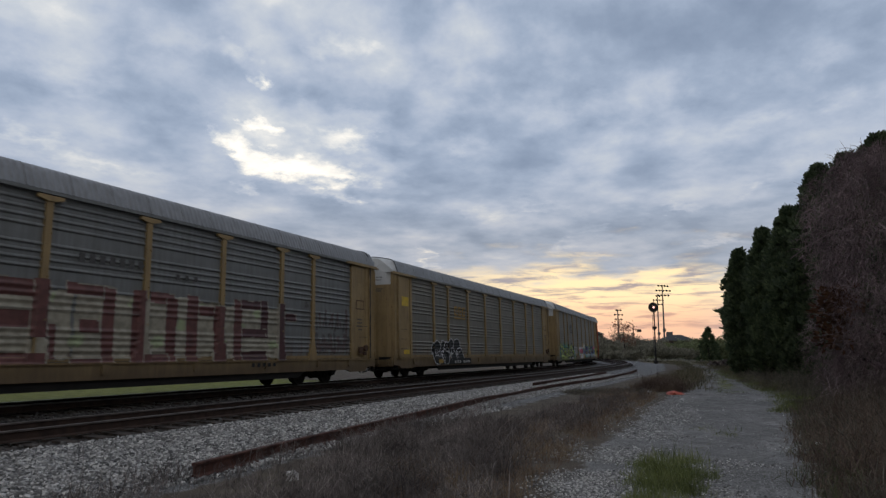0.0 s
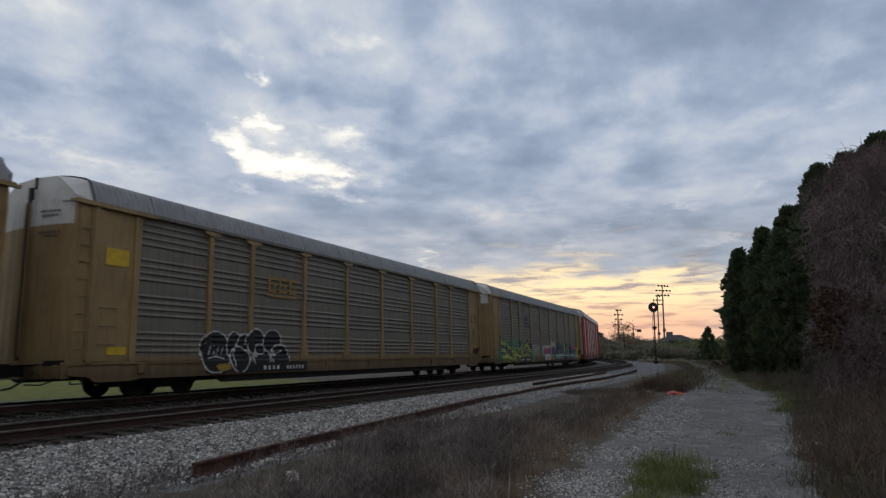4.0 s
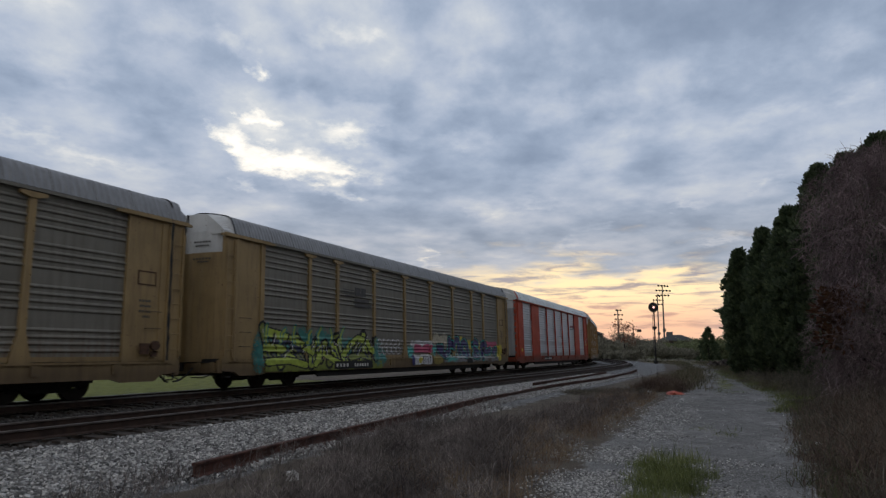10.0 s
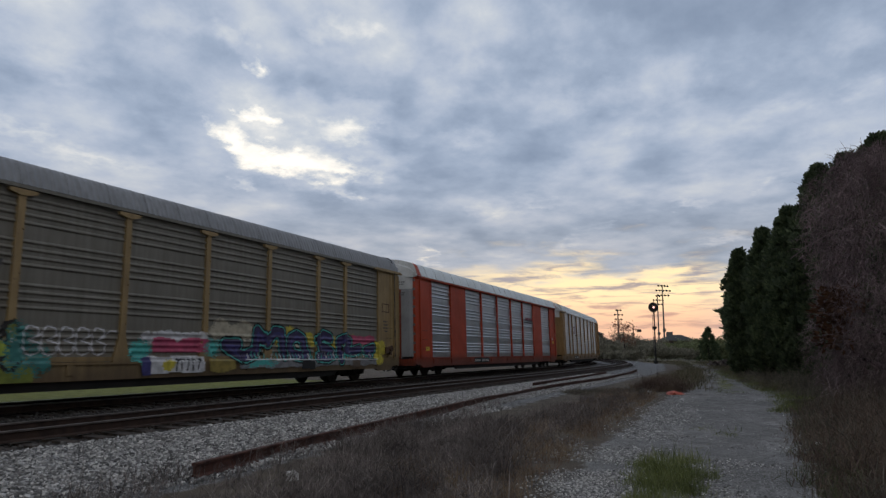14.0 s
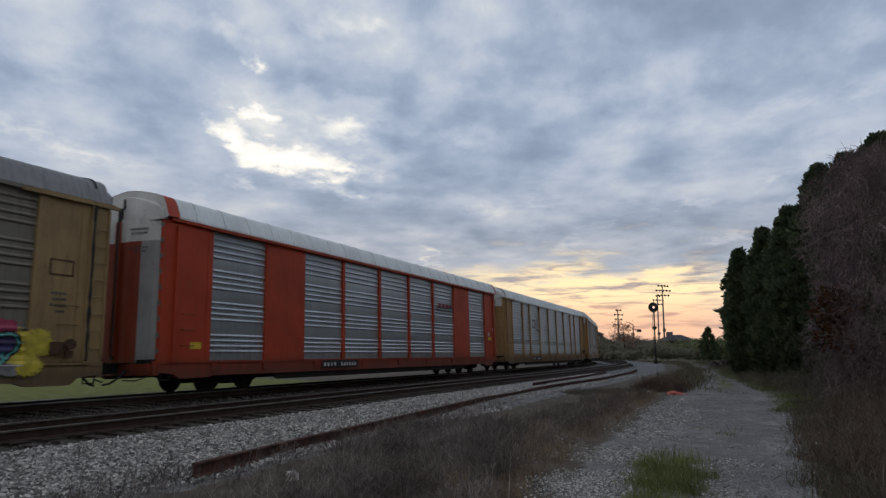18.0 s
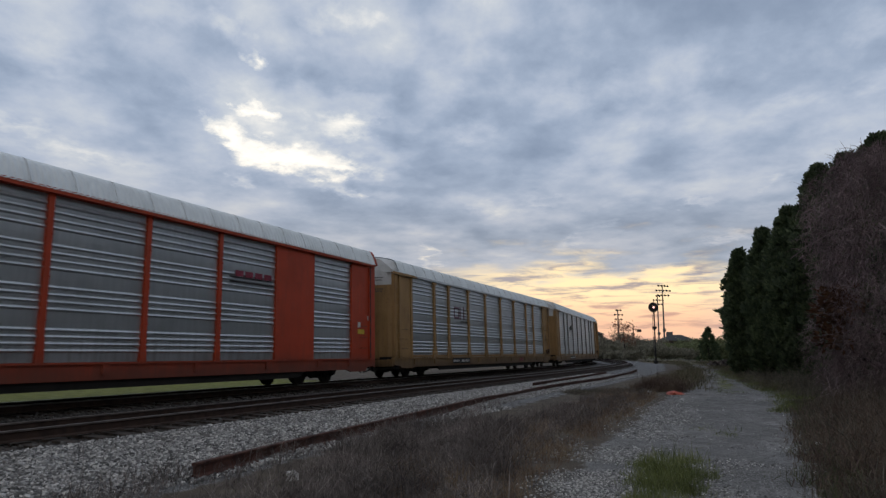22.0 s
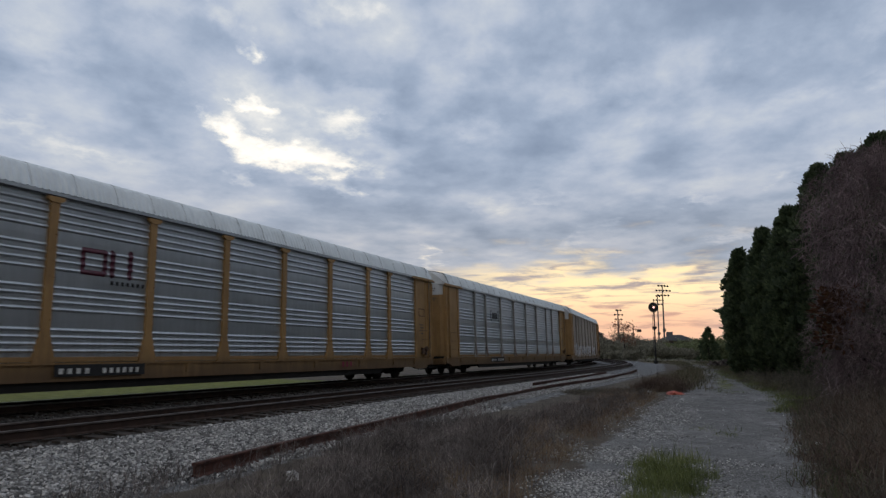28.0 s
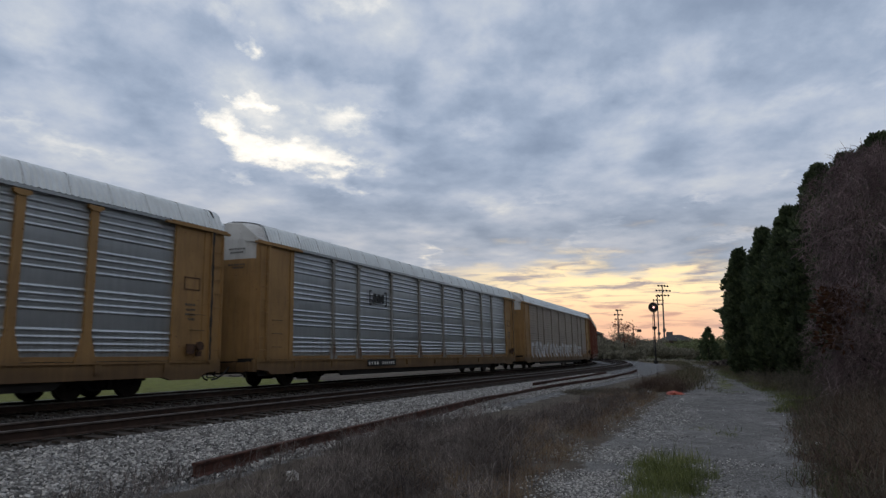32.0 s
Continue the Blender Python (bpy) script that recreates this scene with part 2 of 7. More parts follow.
BANKS = [(0.046, 0.351, 0.032, 0.033, 0.08), (0.138, 0.342, 0.022, 0.024, 0.07), (0.066, 0.495, 0.028, 0.066, 0.08), (0.171, 0.503, 0.065, 0.072, 0.07), (-0.042, 0.766, 0.050, 0.087, 0.06), (0.210, 0.739, 0.086, 0.081, 0.07), (0.084, 0.939, 0.057, 0.144, 0.08), (-0.158, 0.359, 0.030, 0.031, 0.06), (-0.227, 0.589, 0.026, 0.051, 0.05), (0.256, 0.469, 0.026, 0.039, 0.06), (-0.071, 0.361, 0.022, 0.027, 0.07), (-0.365, 0.584, 0.039, 0.040, 0.04), (-0.034, 0.546, 0.029, 0.044, 0.05), (0.119, 0.284, 0.056, 0.032, 0.09), (0.197, 0.367, 0.049, 0.057, 0.06), (0.042, 0.274, 0.030, 0.027, 0.05), (0.017, 0.355, 0.047, 0.062, 0.03), (0.146, 0.342, 0.083, 0.093, 0.05), (0.027, 0.402, 0.039, 0.064, 0.03)]


def cloud_material():
    n = Nodes("evening_clouds")
    p = n.coords((0.001, 0.001, 0.001))                      # kilometres across the cloud layer
    sep = n.add("ShaderNodeSeparateXYZ", Vector=p)
    x, y = sep.outputs[0], sep.outputs[1]

    # the layer's puffs look alike near and far: angle round the place and the logarithm of the distance
    r2 = n.math("ADD", n.math("ADD", n.math("MULTIPLY", x, x), n.math("MULTIPLY", y, y)), 0.003)
    r = n.math("SQRT", r2)
    lr = n.math("LOGARITHM", r, 2.718)
    q = n.add("ShaderNodeCombineXYZ", X=n.math("DIVIDE", x, r), Y=n.math("DIVIDE", y, r), Z=n.math("MULTIPLY", lr, 0.6)).outputs[0]
    big = n.noise(q, 3.6, 3, 0.45, 0.15)
    mid = n.noise(q, 9.0, 5, 0.52, 0.15)
    fine = n.noise(q, 30.0, 6, 0.62, 0.1)
    # rolls and puffs of the layer: thick in their middles, thin along the seams
    bent_q = n.mix(0.10, q, n.add("ShaderNodeTexNoise", Vector=q, Scale=7.0, Detail=4.0).outputs["Color"], "ADD")
    puff = n.add("ShaderNodeTexVoronoi", Vector=bent_q, Scale=10.0)
    puff.feature = "SMOOTH_F1"
    n.set(puff, "Smoothness", 0.8)
    small = n.add("ShaderNodeTexVoronoi", Vector=bent_q, Scale=26.0)
    small.feature = "SMOOTH_F1"
    n.set(small, "Smoothness", 0.7)
    rolls = n.math("ADD", n.math("MULTIPLY", puff.outputs["Distance"], -0.19), n.math("MULTIPLY", small.outputs["Distance"], -0.05))
    thick = n.math("ADD", n.math("MULTIPLY", big, 0.40), n.math("ADD", n.math("MULTIPLY", mid, 0.40), n.math("MULTIPLY", fine, 0.14)))
    thick = n.math("ADD", thick, n.math("ADD", rolls, 0.136))
    # ragged edges for the breaks and banks
    wob = n.add("ShaderNodeTexNoise", Vector=q, Scale=18.0, Detail=5.0, Roughness=0.62)
    off = n.add("ShaderNodeVectorMath")
    off.operation = "SUBTRACT"
    n.t.links.new(wob.outputs["Color"], off.inputs[0])
    off.inputs[1].default_value = (0.5, 0.5, 0.5)
    amount = n.add("ShaderNodeVectorMath")
    amount.operation = "MULTIPLY"
    n.t.links.new(off.outputs[0], amount.inputs[0])
    n.t.links.new(n.add("ShaderNodeCombineXYZ", X=n.math("MULTIPLY", r, 0.13), Y=n.math("MULTIPLY", r2, 0.5)).outputs[0], amount.inputs[1])
    moved = n.add("ShaderNodeVectorMath")
    moved.operation = "ADD"
    n.t.links.new(p, moved.inputs[0])
    n.t.links.new(amount.outputs[0], moved.inputs[1])

    def spots(total, rows, sign):
        """Adds soft-edged thin or thick places: centre, half-axes (km) and strength."""
        for cx, cy, rx, ry, k in rows:
            m = n.add("ShaderNodeMapping", Vector=moved.outputs[0], Location=(cx, cy, 0), Scale=(rx * 1.5, ry * 1.5, 1))
            m.vector_type = "TEXTURE"
            g = n.add("ShaderNodeTexGradient", Vector=m.outputs[0])
            g.gradient_type = "SPHERICAL"
            total = n.math("MULTIPLY_ADD", g.outputs["Fac"], sign * k * 1.0, total)
        return total

    thick = spots(thick, BREAKS, -1)
    thick = spots(thick, PALE, -1)
    thick = spots(thick, BANKS, 1)
    base = n.ramp(thick, [(0.06, (1.25, 1.17, 1.05)), (0.24, (0.88, 0.87, 0.84)), (0.36, (0.59, 0.635, 0.70)), (0.46, (0.455, 0.52, 0.64)), (0.54, (0.355, 0.43, 0.56)), (0.62, (0.285, 0.355, 0.478)), (0.8, (0.20, 0.26, 0.37))])
    base = n.mix(n.math("MULTIPLY", n.span(r, 0.42, 1.0), n.span(y, 0.1, 0.4)), base, (1.07, 0.985, 0.90), "MULTIPLY")
    # overhead and behind, away from the last blue of the evening, the layer is a plainer grey
    base = n.mix(n.span(y, 0.22, -0.12), base, (1.15, 1.0, 0.84), "MULTIPLY")
    # towards the sunset the layer's underside and its gaps glow
    side = n.math("SUBTRACT", n.math("DIVIDE", x, n.math("MAXIMUM", y, 0.05)), 0.27)
    fan = n.math("POWER", 2.718, n.math("MULTIPLY", n.math("MULTIPLY", side, side), -13.0))
    far = n.math("MULTIPLY", n.math("MULTIPLY", n.span(n.math("ADD", r, n.math("MULTIPLY", n.math("SUBTRACT", mid, 0.5), 1.5)), 0.98, 1.5), fan), n.span(y, 0.0, 0.3))
    streaks = n.noise(n.add("ShaderNodeCombineXYZ", X=n.math("MULTIPLY", n.math("DIVIDE", x, r), 6.5), Y=n.math("MULTIPLY", lr, 5.0)).outputs[0], 2.0, 6, 0.6, 0.6)
    lit = n.mix(n.span(r, 1.5, 3.0), (1.2, 0.93, 0.54), (1.06, 0.64, 0.41))
    lit = n.mix(n.span(r, 2.8, 4.4), lit, (0.93, 0.50, 0.37))
    shade = n.mix(n.span(r, 1.3, 2.6), (0.43, 0.37, 0.37), (0.66, 0.39, 0.30))
    glow_col = n.mix(n.span(n.math("ADD", n.math("MULTIPLY", streaks, 0.65), n.math("MULTIPLY", thick, 0.35)), 0.62, 0.47), shade, lit)
    col = n.mix(n.math("MULTIPLY", far, 1.15, clamp=True), base, glow_col)
    e = n.add("ShaderNodeEmission", Color=col, Strength=1.0)
    n.t.links.new(e.outputs[0], n.out.inputs[0])
    n.mat.cycles.emission_sampling = "NONE"
    return n.mat


CLOUD_H = 150.0
bm = bmesh.new()
rings = [0.0, 800.0, 1600.0, 2200.0, 2700.0, 3200.0, 3700.0, 4200.0, 4700.0]


def layer_z(r):
    """The layer is level overhead and sinks to the horizon far off."""
    u = max(0.0, (r - 2200.0) / 2500.0)
    return -(CLOUD_H + 4.0) * u * u * (3 - 2 * u)


for a, b in zip(rings, rings[1:]):
    for k in range(48):
        t0, t1 = 2 * math.pi * k / 48, 2 * math.pi * (k + 1) / 48
        bm.faces.new([bm.verts.new((d * math.cos(t), d * math.sin(t), layer_z(d))) for d, t in ((a, t0), (a, t1), (b, t1), (b, t0))])
bmesh.ops.remove_doubles(bm, verts=bm.verts, dist=0.01)
clouds = new("sky_backdrop", mesh_of(bm, "sky_backdrop", cloud_material()))
clouds.matrix_basis = pose(0, 0, CLOUD_H)
tagged(clouds, "broken grey evening cloud layer glowing orange towards the sunset", "sky", kind="structure")
CLOUD_DRIFT = (6.3, -40.0)      # metres in the whole clip


# ---- ground ----
def ground_height(x, y):
    """Low relief of the ground: level by the track, sinking gently at the far side."""
    h = 0.05 * noise.noise((x * 0.13, y * 0.13, 0.3)) + 0.025 * noise.noise((x * 0.6, y * 0.6, 2.0))
    return h - 0.03


def track_off(x, y):
    """How far a point lies to the left of the line (negative: on the camera's side)."""
    s = (x - SIDE_X) * math.sin(PHI) + y * math.cos(PHI)
    for _ in range(3):
        px, py, h = on_line(s)
        s += (x - px) * math.sin(h) + (y - py) * math.cos(h)
    px, py, h = on_line(s)
    return -((x - px) * math.cos(h) - (y - py) * math.sin(h)), s


def ground_material():
    n = Nodes("rough_ground")
    v = n.coords()
    sep = n.add("ShaderNodeSeparateXYZ", Vector=v)
    big = n.noise(v, 0.35, 5)
    mid = n.noise(v, 2.2, 5)
    fine = n.noise(v, 30, 4)
    patch = n.noise(v, 7.0, 5, 0.6)
    zone = n.add("ShaderNodeVertexColor")
    zone.layer_name = "zone"
    zs = n.add("ShaderNodeSeparateColor", Color=zone.outputs[0])
    # crushed stone, the gaps between stones darkened in its colour as shade
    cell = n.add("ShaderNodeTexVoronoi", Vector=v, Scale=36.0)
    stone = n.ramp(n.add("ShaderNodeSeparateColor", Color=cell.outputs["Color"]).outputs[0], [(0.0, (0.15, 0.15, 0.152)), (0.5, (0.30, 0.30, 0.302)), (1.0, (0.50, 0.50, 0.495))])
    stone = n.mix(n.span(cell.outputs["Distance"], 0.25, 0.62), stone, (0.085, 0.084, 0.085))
    stone = n.mix(n.math("MULTIPLY", n.span(mid, 0.5, 0.75), 0.4), stone, (0.11, 0.105, 0.10))
    soil = n.ramp(mid, [(0.3, (0.062, 0.05, 0.04)), (0.55, (0.10, 0.082, 0.062)), (0.75, (0.15, 0.13, 0.10))])
    grass = n.ramp(mid, [(0.3, (0.085, 0.095, 0.018)), (0.55, (0.145, 0.16, 0.028)), (0.75, (0.20, 0.20, 0.05))])
    asph = n.ramp(n.math("ADD", n.math("MULTIPLY", mid, 0.3), n.math("ADD", n.math("MULTIPLY", patch, 0.35), n.math("MULTIPLY", fine, 0.35))), [(0.38, (0.105, 0.103, 0.10)), (0.5, (0.265, 0.262, 0.258)), (0.62, (0.50, 0.495, 0.485))])
    worn = n.span(n.noise(v, 1.3, 5, 0.6, 0.4), 0.47, 0.62)
    asph = n.mix(n.math("MULTIPLY", worn, 0.55), asph, (0.115, 0.113, 0.112))
    # pebbles on the lane get the same painted gap shade
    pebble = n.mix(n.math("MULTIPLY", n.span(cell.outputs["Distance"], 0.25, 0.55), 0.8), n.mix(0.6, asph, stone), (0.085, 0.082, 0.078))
    asph = n.mix(n.span(n.math("ADD", n.math("MULTIPLY", big, 0.4), n.math("MULTIPLY", patch, 0.6)), 0.42, 0.56), asph, pebble)
    edge = n.math("MULTIPLY", n.math("SUBTRACT", mid, 0.5), 0.9)
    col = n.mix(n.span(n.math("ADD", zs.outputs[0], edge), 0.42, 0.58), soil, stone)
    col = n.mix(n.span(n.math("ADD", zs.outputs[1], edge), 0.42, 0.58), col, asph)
    col = n.mix(n.span(n.math("ADD", zs.outputs[2], edge), 0.40, 0.60), col, grass)
    oily = n.mix(n.span(mid, 0.35, 0.7), (0.032, 0.028, 0.026), (0.065, 0.058, 0.053))
    col = n.mix(n.math("MULTIPLY", n.span(zone.outputs["Alpha"], 0.75, 0.35), 0.95), col, oily)
    hgt = n.math("ADD", n.math("MULTIPLY", cell.outputs["Distance"], -0.6), n.math("MULTIPLY", fine, 0.5))
    return n.surface(col, 0.9, 0.0, n.bump(hgt, 0.7, 0.03), 0.25)


def near_seg(x, y, pts):
    """The distance from a point to a bent line, and how far along the line it is."""
    best = (1e9, 0.0)
    for k, (a, b) in enumerate(zip(pts, pts[1:])):
        ax, ay, bx, by = a[0], a[1], b[0], b[1]
        L = (bx - ax) ** 2 + (by - ay) ** 2
        u = max(0.0, min(1.0, ((x - ax) * (bx - ax) + (y - ay) * (by - ay)) / L))
        d = math.hypot(x - ax - u * (bx - ax), y - ay - u * (by - ay))
        if d < best[0]:
            best = (d, k + u)
    return best


LANE = [(0.6, -8.0, 1.4), (2.65, 7.5, 1.35), (3.3, 8.9, 1.45), (4.5, 11.5, 1.65), (6.9, 16.4, 1.8), (8.5, 19.9, 1.95), (11.5, 26.3, 1.95), (13.0, 29.6, 1.6), (17.7, 41.9, 1.0), (25.2, 61.8, 0.75), (34.9, 90.8, 0.8), (44.0, 118.0, 0.9)]


def lane_width(k):
    i = min(int(k), len(LANE) - 2)
    return LANE[i][2] + (LANE[i + 1][2] - LANE[i][2]) * (k - i)


def zone_at(x, y):
    """Shares of crushed stone, worn lane and grass at a point of the ground."""
    o, s = track_off(x, y)
    rock = lane = grass = 0.0
    r = math.hypot(x, y)
    # stone from the far track's shoulder to beside the abandoned rail
    edge = -8.2 - 0.25 * max(0, min(12, (20 - s))) * 0.12 if s > 0 else -8.6
    rock = max(0.0, min(1.0, (o - edge) / 1.2 + 0.5)) * max(0.0, min(1.0, (3.9 - o) / 0.8))
    d, k = near_seg(x, y, LANE)
    wdt = lane_width(k)
    lane = max(0.0, min(1.0, 0.5 + (wdt - d) / 0.9))
    if o > 4.0:
        grass = min(1.0, (o - 4.0) / 1.5) * max(0.0, min(1.0, (39 - s) / 6))
    # green along the lane farther off, and the tuft in its middle
    if o < -12:
        grass = max(grass, 0.5 * max(0.0, 1 - abs(d - wdt - 1.2) / 1.6) * (1 if y > 22 else 0))
    grass = max(grass, max(0.0, 1.1 - math.hypot((x - 0.335 * y) / 0.5, (y - 8.9) / 1.7)))
    # beyond the open part the lane is two ruts with green between them
    if y > 27:
        grass = max(grass, 0.52 * max(0.0, min(1.0, (y - 27) / 4)) * max(0.0, 1 - (d / (wdt * 0.7)) ** 2))
        if o < -10.5 and d > wdt:
            grass = max(grass, 0.42)
    if r > 140:
        grass = max(grass, min(0.55, (r - 140) / 120))
    return rock, lane, grass


def bed_share(o):
    """1 on the levelled track bed, sloping off to 0 beside it."""
    return max(0.0, min(1.0, (o + 6.6) / 2.0)) * max(0.0, min(1.0, (4.6 - o) / 1.2))


def build_ground():
    """One sheet: fine near the camera, coarse to the horizon."""
    def ticks(lo, hi, fine_lo, fine_hi, step):
        out = list(np.arange(fine_lo, fine_hi + step / 2, step))
        for end, sgn in ((hi, 1), (lo, -1)):
            p, d = (fine_hi, step) if sgn > 0 else (fine_lo, step)
            while (end - p) * sgn > 0:
                d *= 1.22
                p += d * sgn
                out.append(p)
        return sorted(out)
    xs = ticks(-4700, 4700, -16, 17, 0.45)
    ys = ticks(-4700, 4700, -4, 45, 0.45)
    verts, cols = [], []
    for y in ys:
        for x in xs:
            r = math.hypot(x, y)
            z = ground_height(x, y) if r < 400 else -0.03
            rock, lane, grass = zone_at(x, y) if r < 600 else (0, 0, 0.6)
            if rock > 0.5 and r < 400:
                o, s = track_off(x, y)
                b = bed_share(o)
                z = z * (1 - 0.7 * b) + 0.03 * b
            verts.append((x, y, z))
            oil = 0.0
            if rock > 0.1 and r < 400:
                o, s = track_off(x, y)
                oil = max(max(0.0, min(1.0, (1.6 - abs(o - NEAR_OFF)) / 0.3)), max(0.0, min(1.0, (2.3 - abs(o - MAIN_OFF)) / 0.5)))
            cols.append((rock, lane, grass, 1 - oil))
    nx = len(xs)
    faces = [(j * nx + i, j * nx + i + 1, (j + 1) * nx + i + 1, (j + 1) * nx + i) for j in range(len(ys) - 1) for i in range(nx - 1)]
    me = bpy.data.meshes.new("ground")
    me.from_pydata(verts, [], faces)
    at = me.color_attributes.new("zone", "FLOAT_COLOR", "POINT")
    at.data.foreach_set("color", np.array(cols, dtype=np.float32).ravel())
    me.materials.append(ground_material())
    for p in me.polygons:
        p.use_smooth = True
    ob = new("ground", me)
    return tagged(ob, "flat trackside ground of grey crushed stone, soil and grass", "ground", kind="structure")


ground = build_ground()


# ---- tracks ----
RAIL = ((-0.07, 0.0), (0.07, 0.0), (0.07, 0.012), (0.012, 0.035), (0.012, 0.135), (0.037, 0.148), (0.037, 0.176), (0.028, 0.182), (-0.028, 0.182), (-0.037, 0.176), (-0.037, 0.148), (-0.012, 0.135), (-0.012, 0.035), (-0.07, 0.012))


def sweep_rail(bm, pts, z, head_mi=1):
    """A rail's section along a line of (x, y, heading)."""
    prev = None
    n = len(RAIL)
    for x, y, h, dz in pts:
        ring = [bm.verts.new((x + math.cos(h) * a, y - math.sin(h) * a, z + dz + b)) for a, b in RAIL]
        if prev:
            for i in range(n):
                f = bm.faces.new((prev[i], prev[(i + 1) % n], ring[(i + 1) % n], ring[i]))
                f.material_index = head_mi if 5 <= i <= 8 else 0
        else:
            bm.faces.new(ring)
        prev = ring
    bm.faces.new(prev[::-1])
    bmesh.ops.recalc_face_normals(bm, faces=bm.faces)


def build_track(name, off, label, s0, s1, near_ties, head):
    base = empty(name, pose(0, 0, 0))
    tagged(base, label, "railway track", kind="structure")
    for side, raise_ in ((-0.755, 0.02), (0.755, -0.03)):
        bm = bmesh.new()
        pts = []
        s = s0
        while s <= s1:
            x, y, h = on_line(s, off + side)
            pts.append((x, y, h, raise_))
            s += 2.0
        sweep_rail(bm, pts, RAIL_TOP - 0.182)
        part("rail", bm, [M["railrust"], head], base, "rail with a worn head")
    rng = random.Random(5)
    tie_meshes = []
    for k in range(4):
        bm = bmesh.new()
        L, w = 1.3 + 0.03 * rng.uniform(-1, 1), 0.115
        e = 0.012
        prism(bm, [(-L, -w + e), (-L + e, -w), (L - e, -w), (L, -w + e), (L, w - e), (L - e, w), (-L + e, w), (-L, w - e)], -0.17, 0.0)
        tie_meshes.append(mesh_of(bm, "tie", M["tie"]))
    s, count = -8.0, 0
    rest = bmesh.new()
    while s < s1:
        x, y, h = on_line(s, off + rng.uniform(-0.05, 0.05))
        m = pose(x, y, RAIL_TOP - 0.187 + rng.uniform(-0.012, 0.006), 0, 1.0, -math.degrees(h) + rng.uniform(-1.5, 1.5))
        if s < near_ties:
            part("tie", rng.choice(tie_meshes), None, base, at=m)
        else:
            box_at(rest, m, 1.3, 0.115, 0.17)
        s += 0.54 + rng.uniform(-0.03, 0.03)
    if len(rest.verts):
        tagged(part("far_ties", rest, M["tie"], base), kind="stuff")
    return base


def box_at(bm, m, a, b, depth):
    v = [bm.verts.new(m @ Vector(p)) for p in ((-a, -b, -depth), (a, -b, -depth), (a, b, -depth), (-a, b, -depth), (-a, -b, 0), (a, -b, 0), (a, b, 0), (-a, b, 0))]
    for f in ((4, 5, 6, 7), (0, 1, 5, 4), (1, 2, 6, 5), (2, 3, 7, 6), (3, 0, 4, 7)):
        bm.faces.new([v[i] for i in f])


build_track("train_track", MAIN_OFF, "banked main railway track on stone ballast under the train", -60, 200, 45, M["railhead"])
build_track("near_track", NEAR_OFF, "empty railway track with worn rails on dark wooden ties", -60, 200, 45, M["railhead_dull"])


def old_rail(pts, label):
    """A rail left lying beside the track."""
    bm = bmesh.new()
    row = []
    for i, (x, y, z) in enumerate(pts):
        a, b = pts[max(0, i - 1)], pts[min(len(pts) - 1, i + 1)]
        row.append((x, y, math.atan2(b[0] - a[0], b[1] - a[1]), z))
    sweep_rail(bm, row, 0.0, 0)
    ob = new("abandoned_rail", mesh_of(bm, "abandoned_rail", M["oldrail"]))
    return tagged(ob, label, "rail")


old_rail([(-3.1, 8.42, 0.0), (-2.4, 10.5, 0.0), (-1.6, 12.7, 0.0), (0.0, 17.1, 0.0), (1.35, 21.0, -0.02), (2.6, 24.0, -0.06), (4.0, 27.2, -0.03), (6.4, 32.2, -0.03), (9.6, 38.6, -0.03), (13.5, 47.6, -0.03), (16.6, 56.0, -0.03)], "long rusty abandoned rail lying in the stones beside weeds")
old_rail([(4.2, 30.4, -0.02), (6.5, 35.5, -0.02), (9.2, 41.6, -0.02), (11.9, 47.6, 0.0)], "short rusty loose rail lying on the ballast")


# ---- the train ----
HALF = 13.6                      # half a car's body
SIDE_Y = 1.55                    # half its width
PANEL_LO, PANEL_HI = 0.93, 4.765
POSTS = (-8.95, -7.1, -4.25, -1.42, 1.42, 4.25, 7.1, 8.95)


def rib_profile():
    """Depth of the ribbed sheet by height: four groups of four rounded ribs, the plain sheet between them bulging a little."""
    out = [(PANEL_LO, 0.0)]
    for g in range(4):
        step = 0.16 + 0.009 * g
        z0 = 1.20 + g * 0.955
        if g:
            lo = out[-1][0]
            gap = z0 - 0.06 - lo
            out += [(lo + gap * 0.25, 0.0015), (lo + gap * 0.5, 0.003), (lo + gap * 0.75, 0.002)]
        for r in range(4):
            z = z0 + r * step
            out += [(z - 0.050, 0.0), (z - 0.034, 0.020), (z - 0.014, 0.036), (z - 0.004, 0.038), (z + 0.030, 0.023), (z + 0.050, 0.0)]
    out.append((PANEL_HI, 0.0))
    return out


RIBS = rib_profile()


def rib_depth(z):
    for (a, da), (b, db) in zip(RIBS, RIBS[1:]):
        if a <= z <= b:
            return da + (db - da) * (z - a) / (b - a)
    return 0.0


def ribbed_panel(x0, x1, hi=PANEL_HI, y=-SIDE_Y + 0.09):
    """Side sheet from x0 to x1 up to hi, ribs outwards (towards -y)."""
    bm = bmesh.new()
    cols = [[bm.verts.new((x, y - d, z)) for z, d in RIBS[:-1] + [(hi, 0.0)]] for x in (x0, x1)]
    for i in range(len(RIBS) - 1):
        bm.faces.new((cols[0][i], cols[1][i], cols[1][i + 1], cols[0][i + 1]))
    back = [bm.verts.new(p) for p in ((x0, y + 0.03, PANEL_LO), (x1, y + 0.03, PANEL_LO), (x1, y + 0.03, hi), (x0, y + 0.03, hi))]
    bm.faces.new(back[::-1])
    return bm


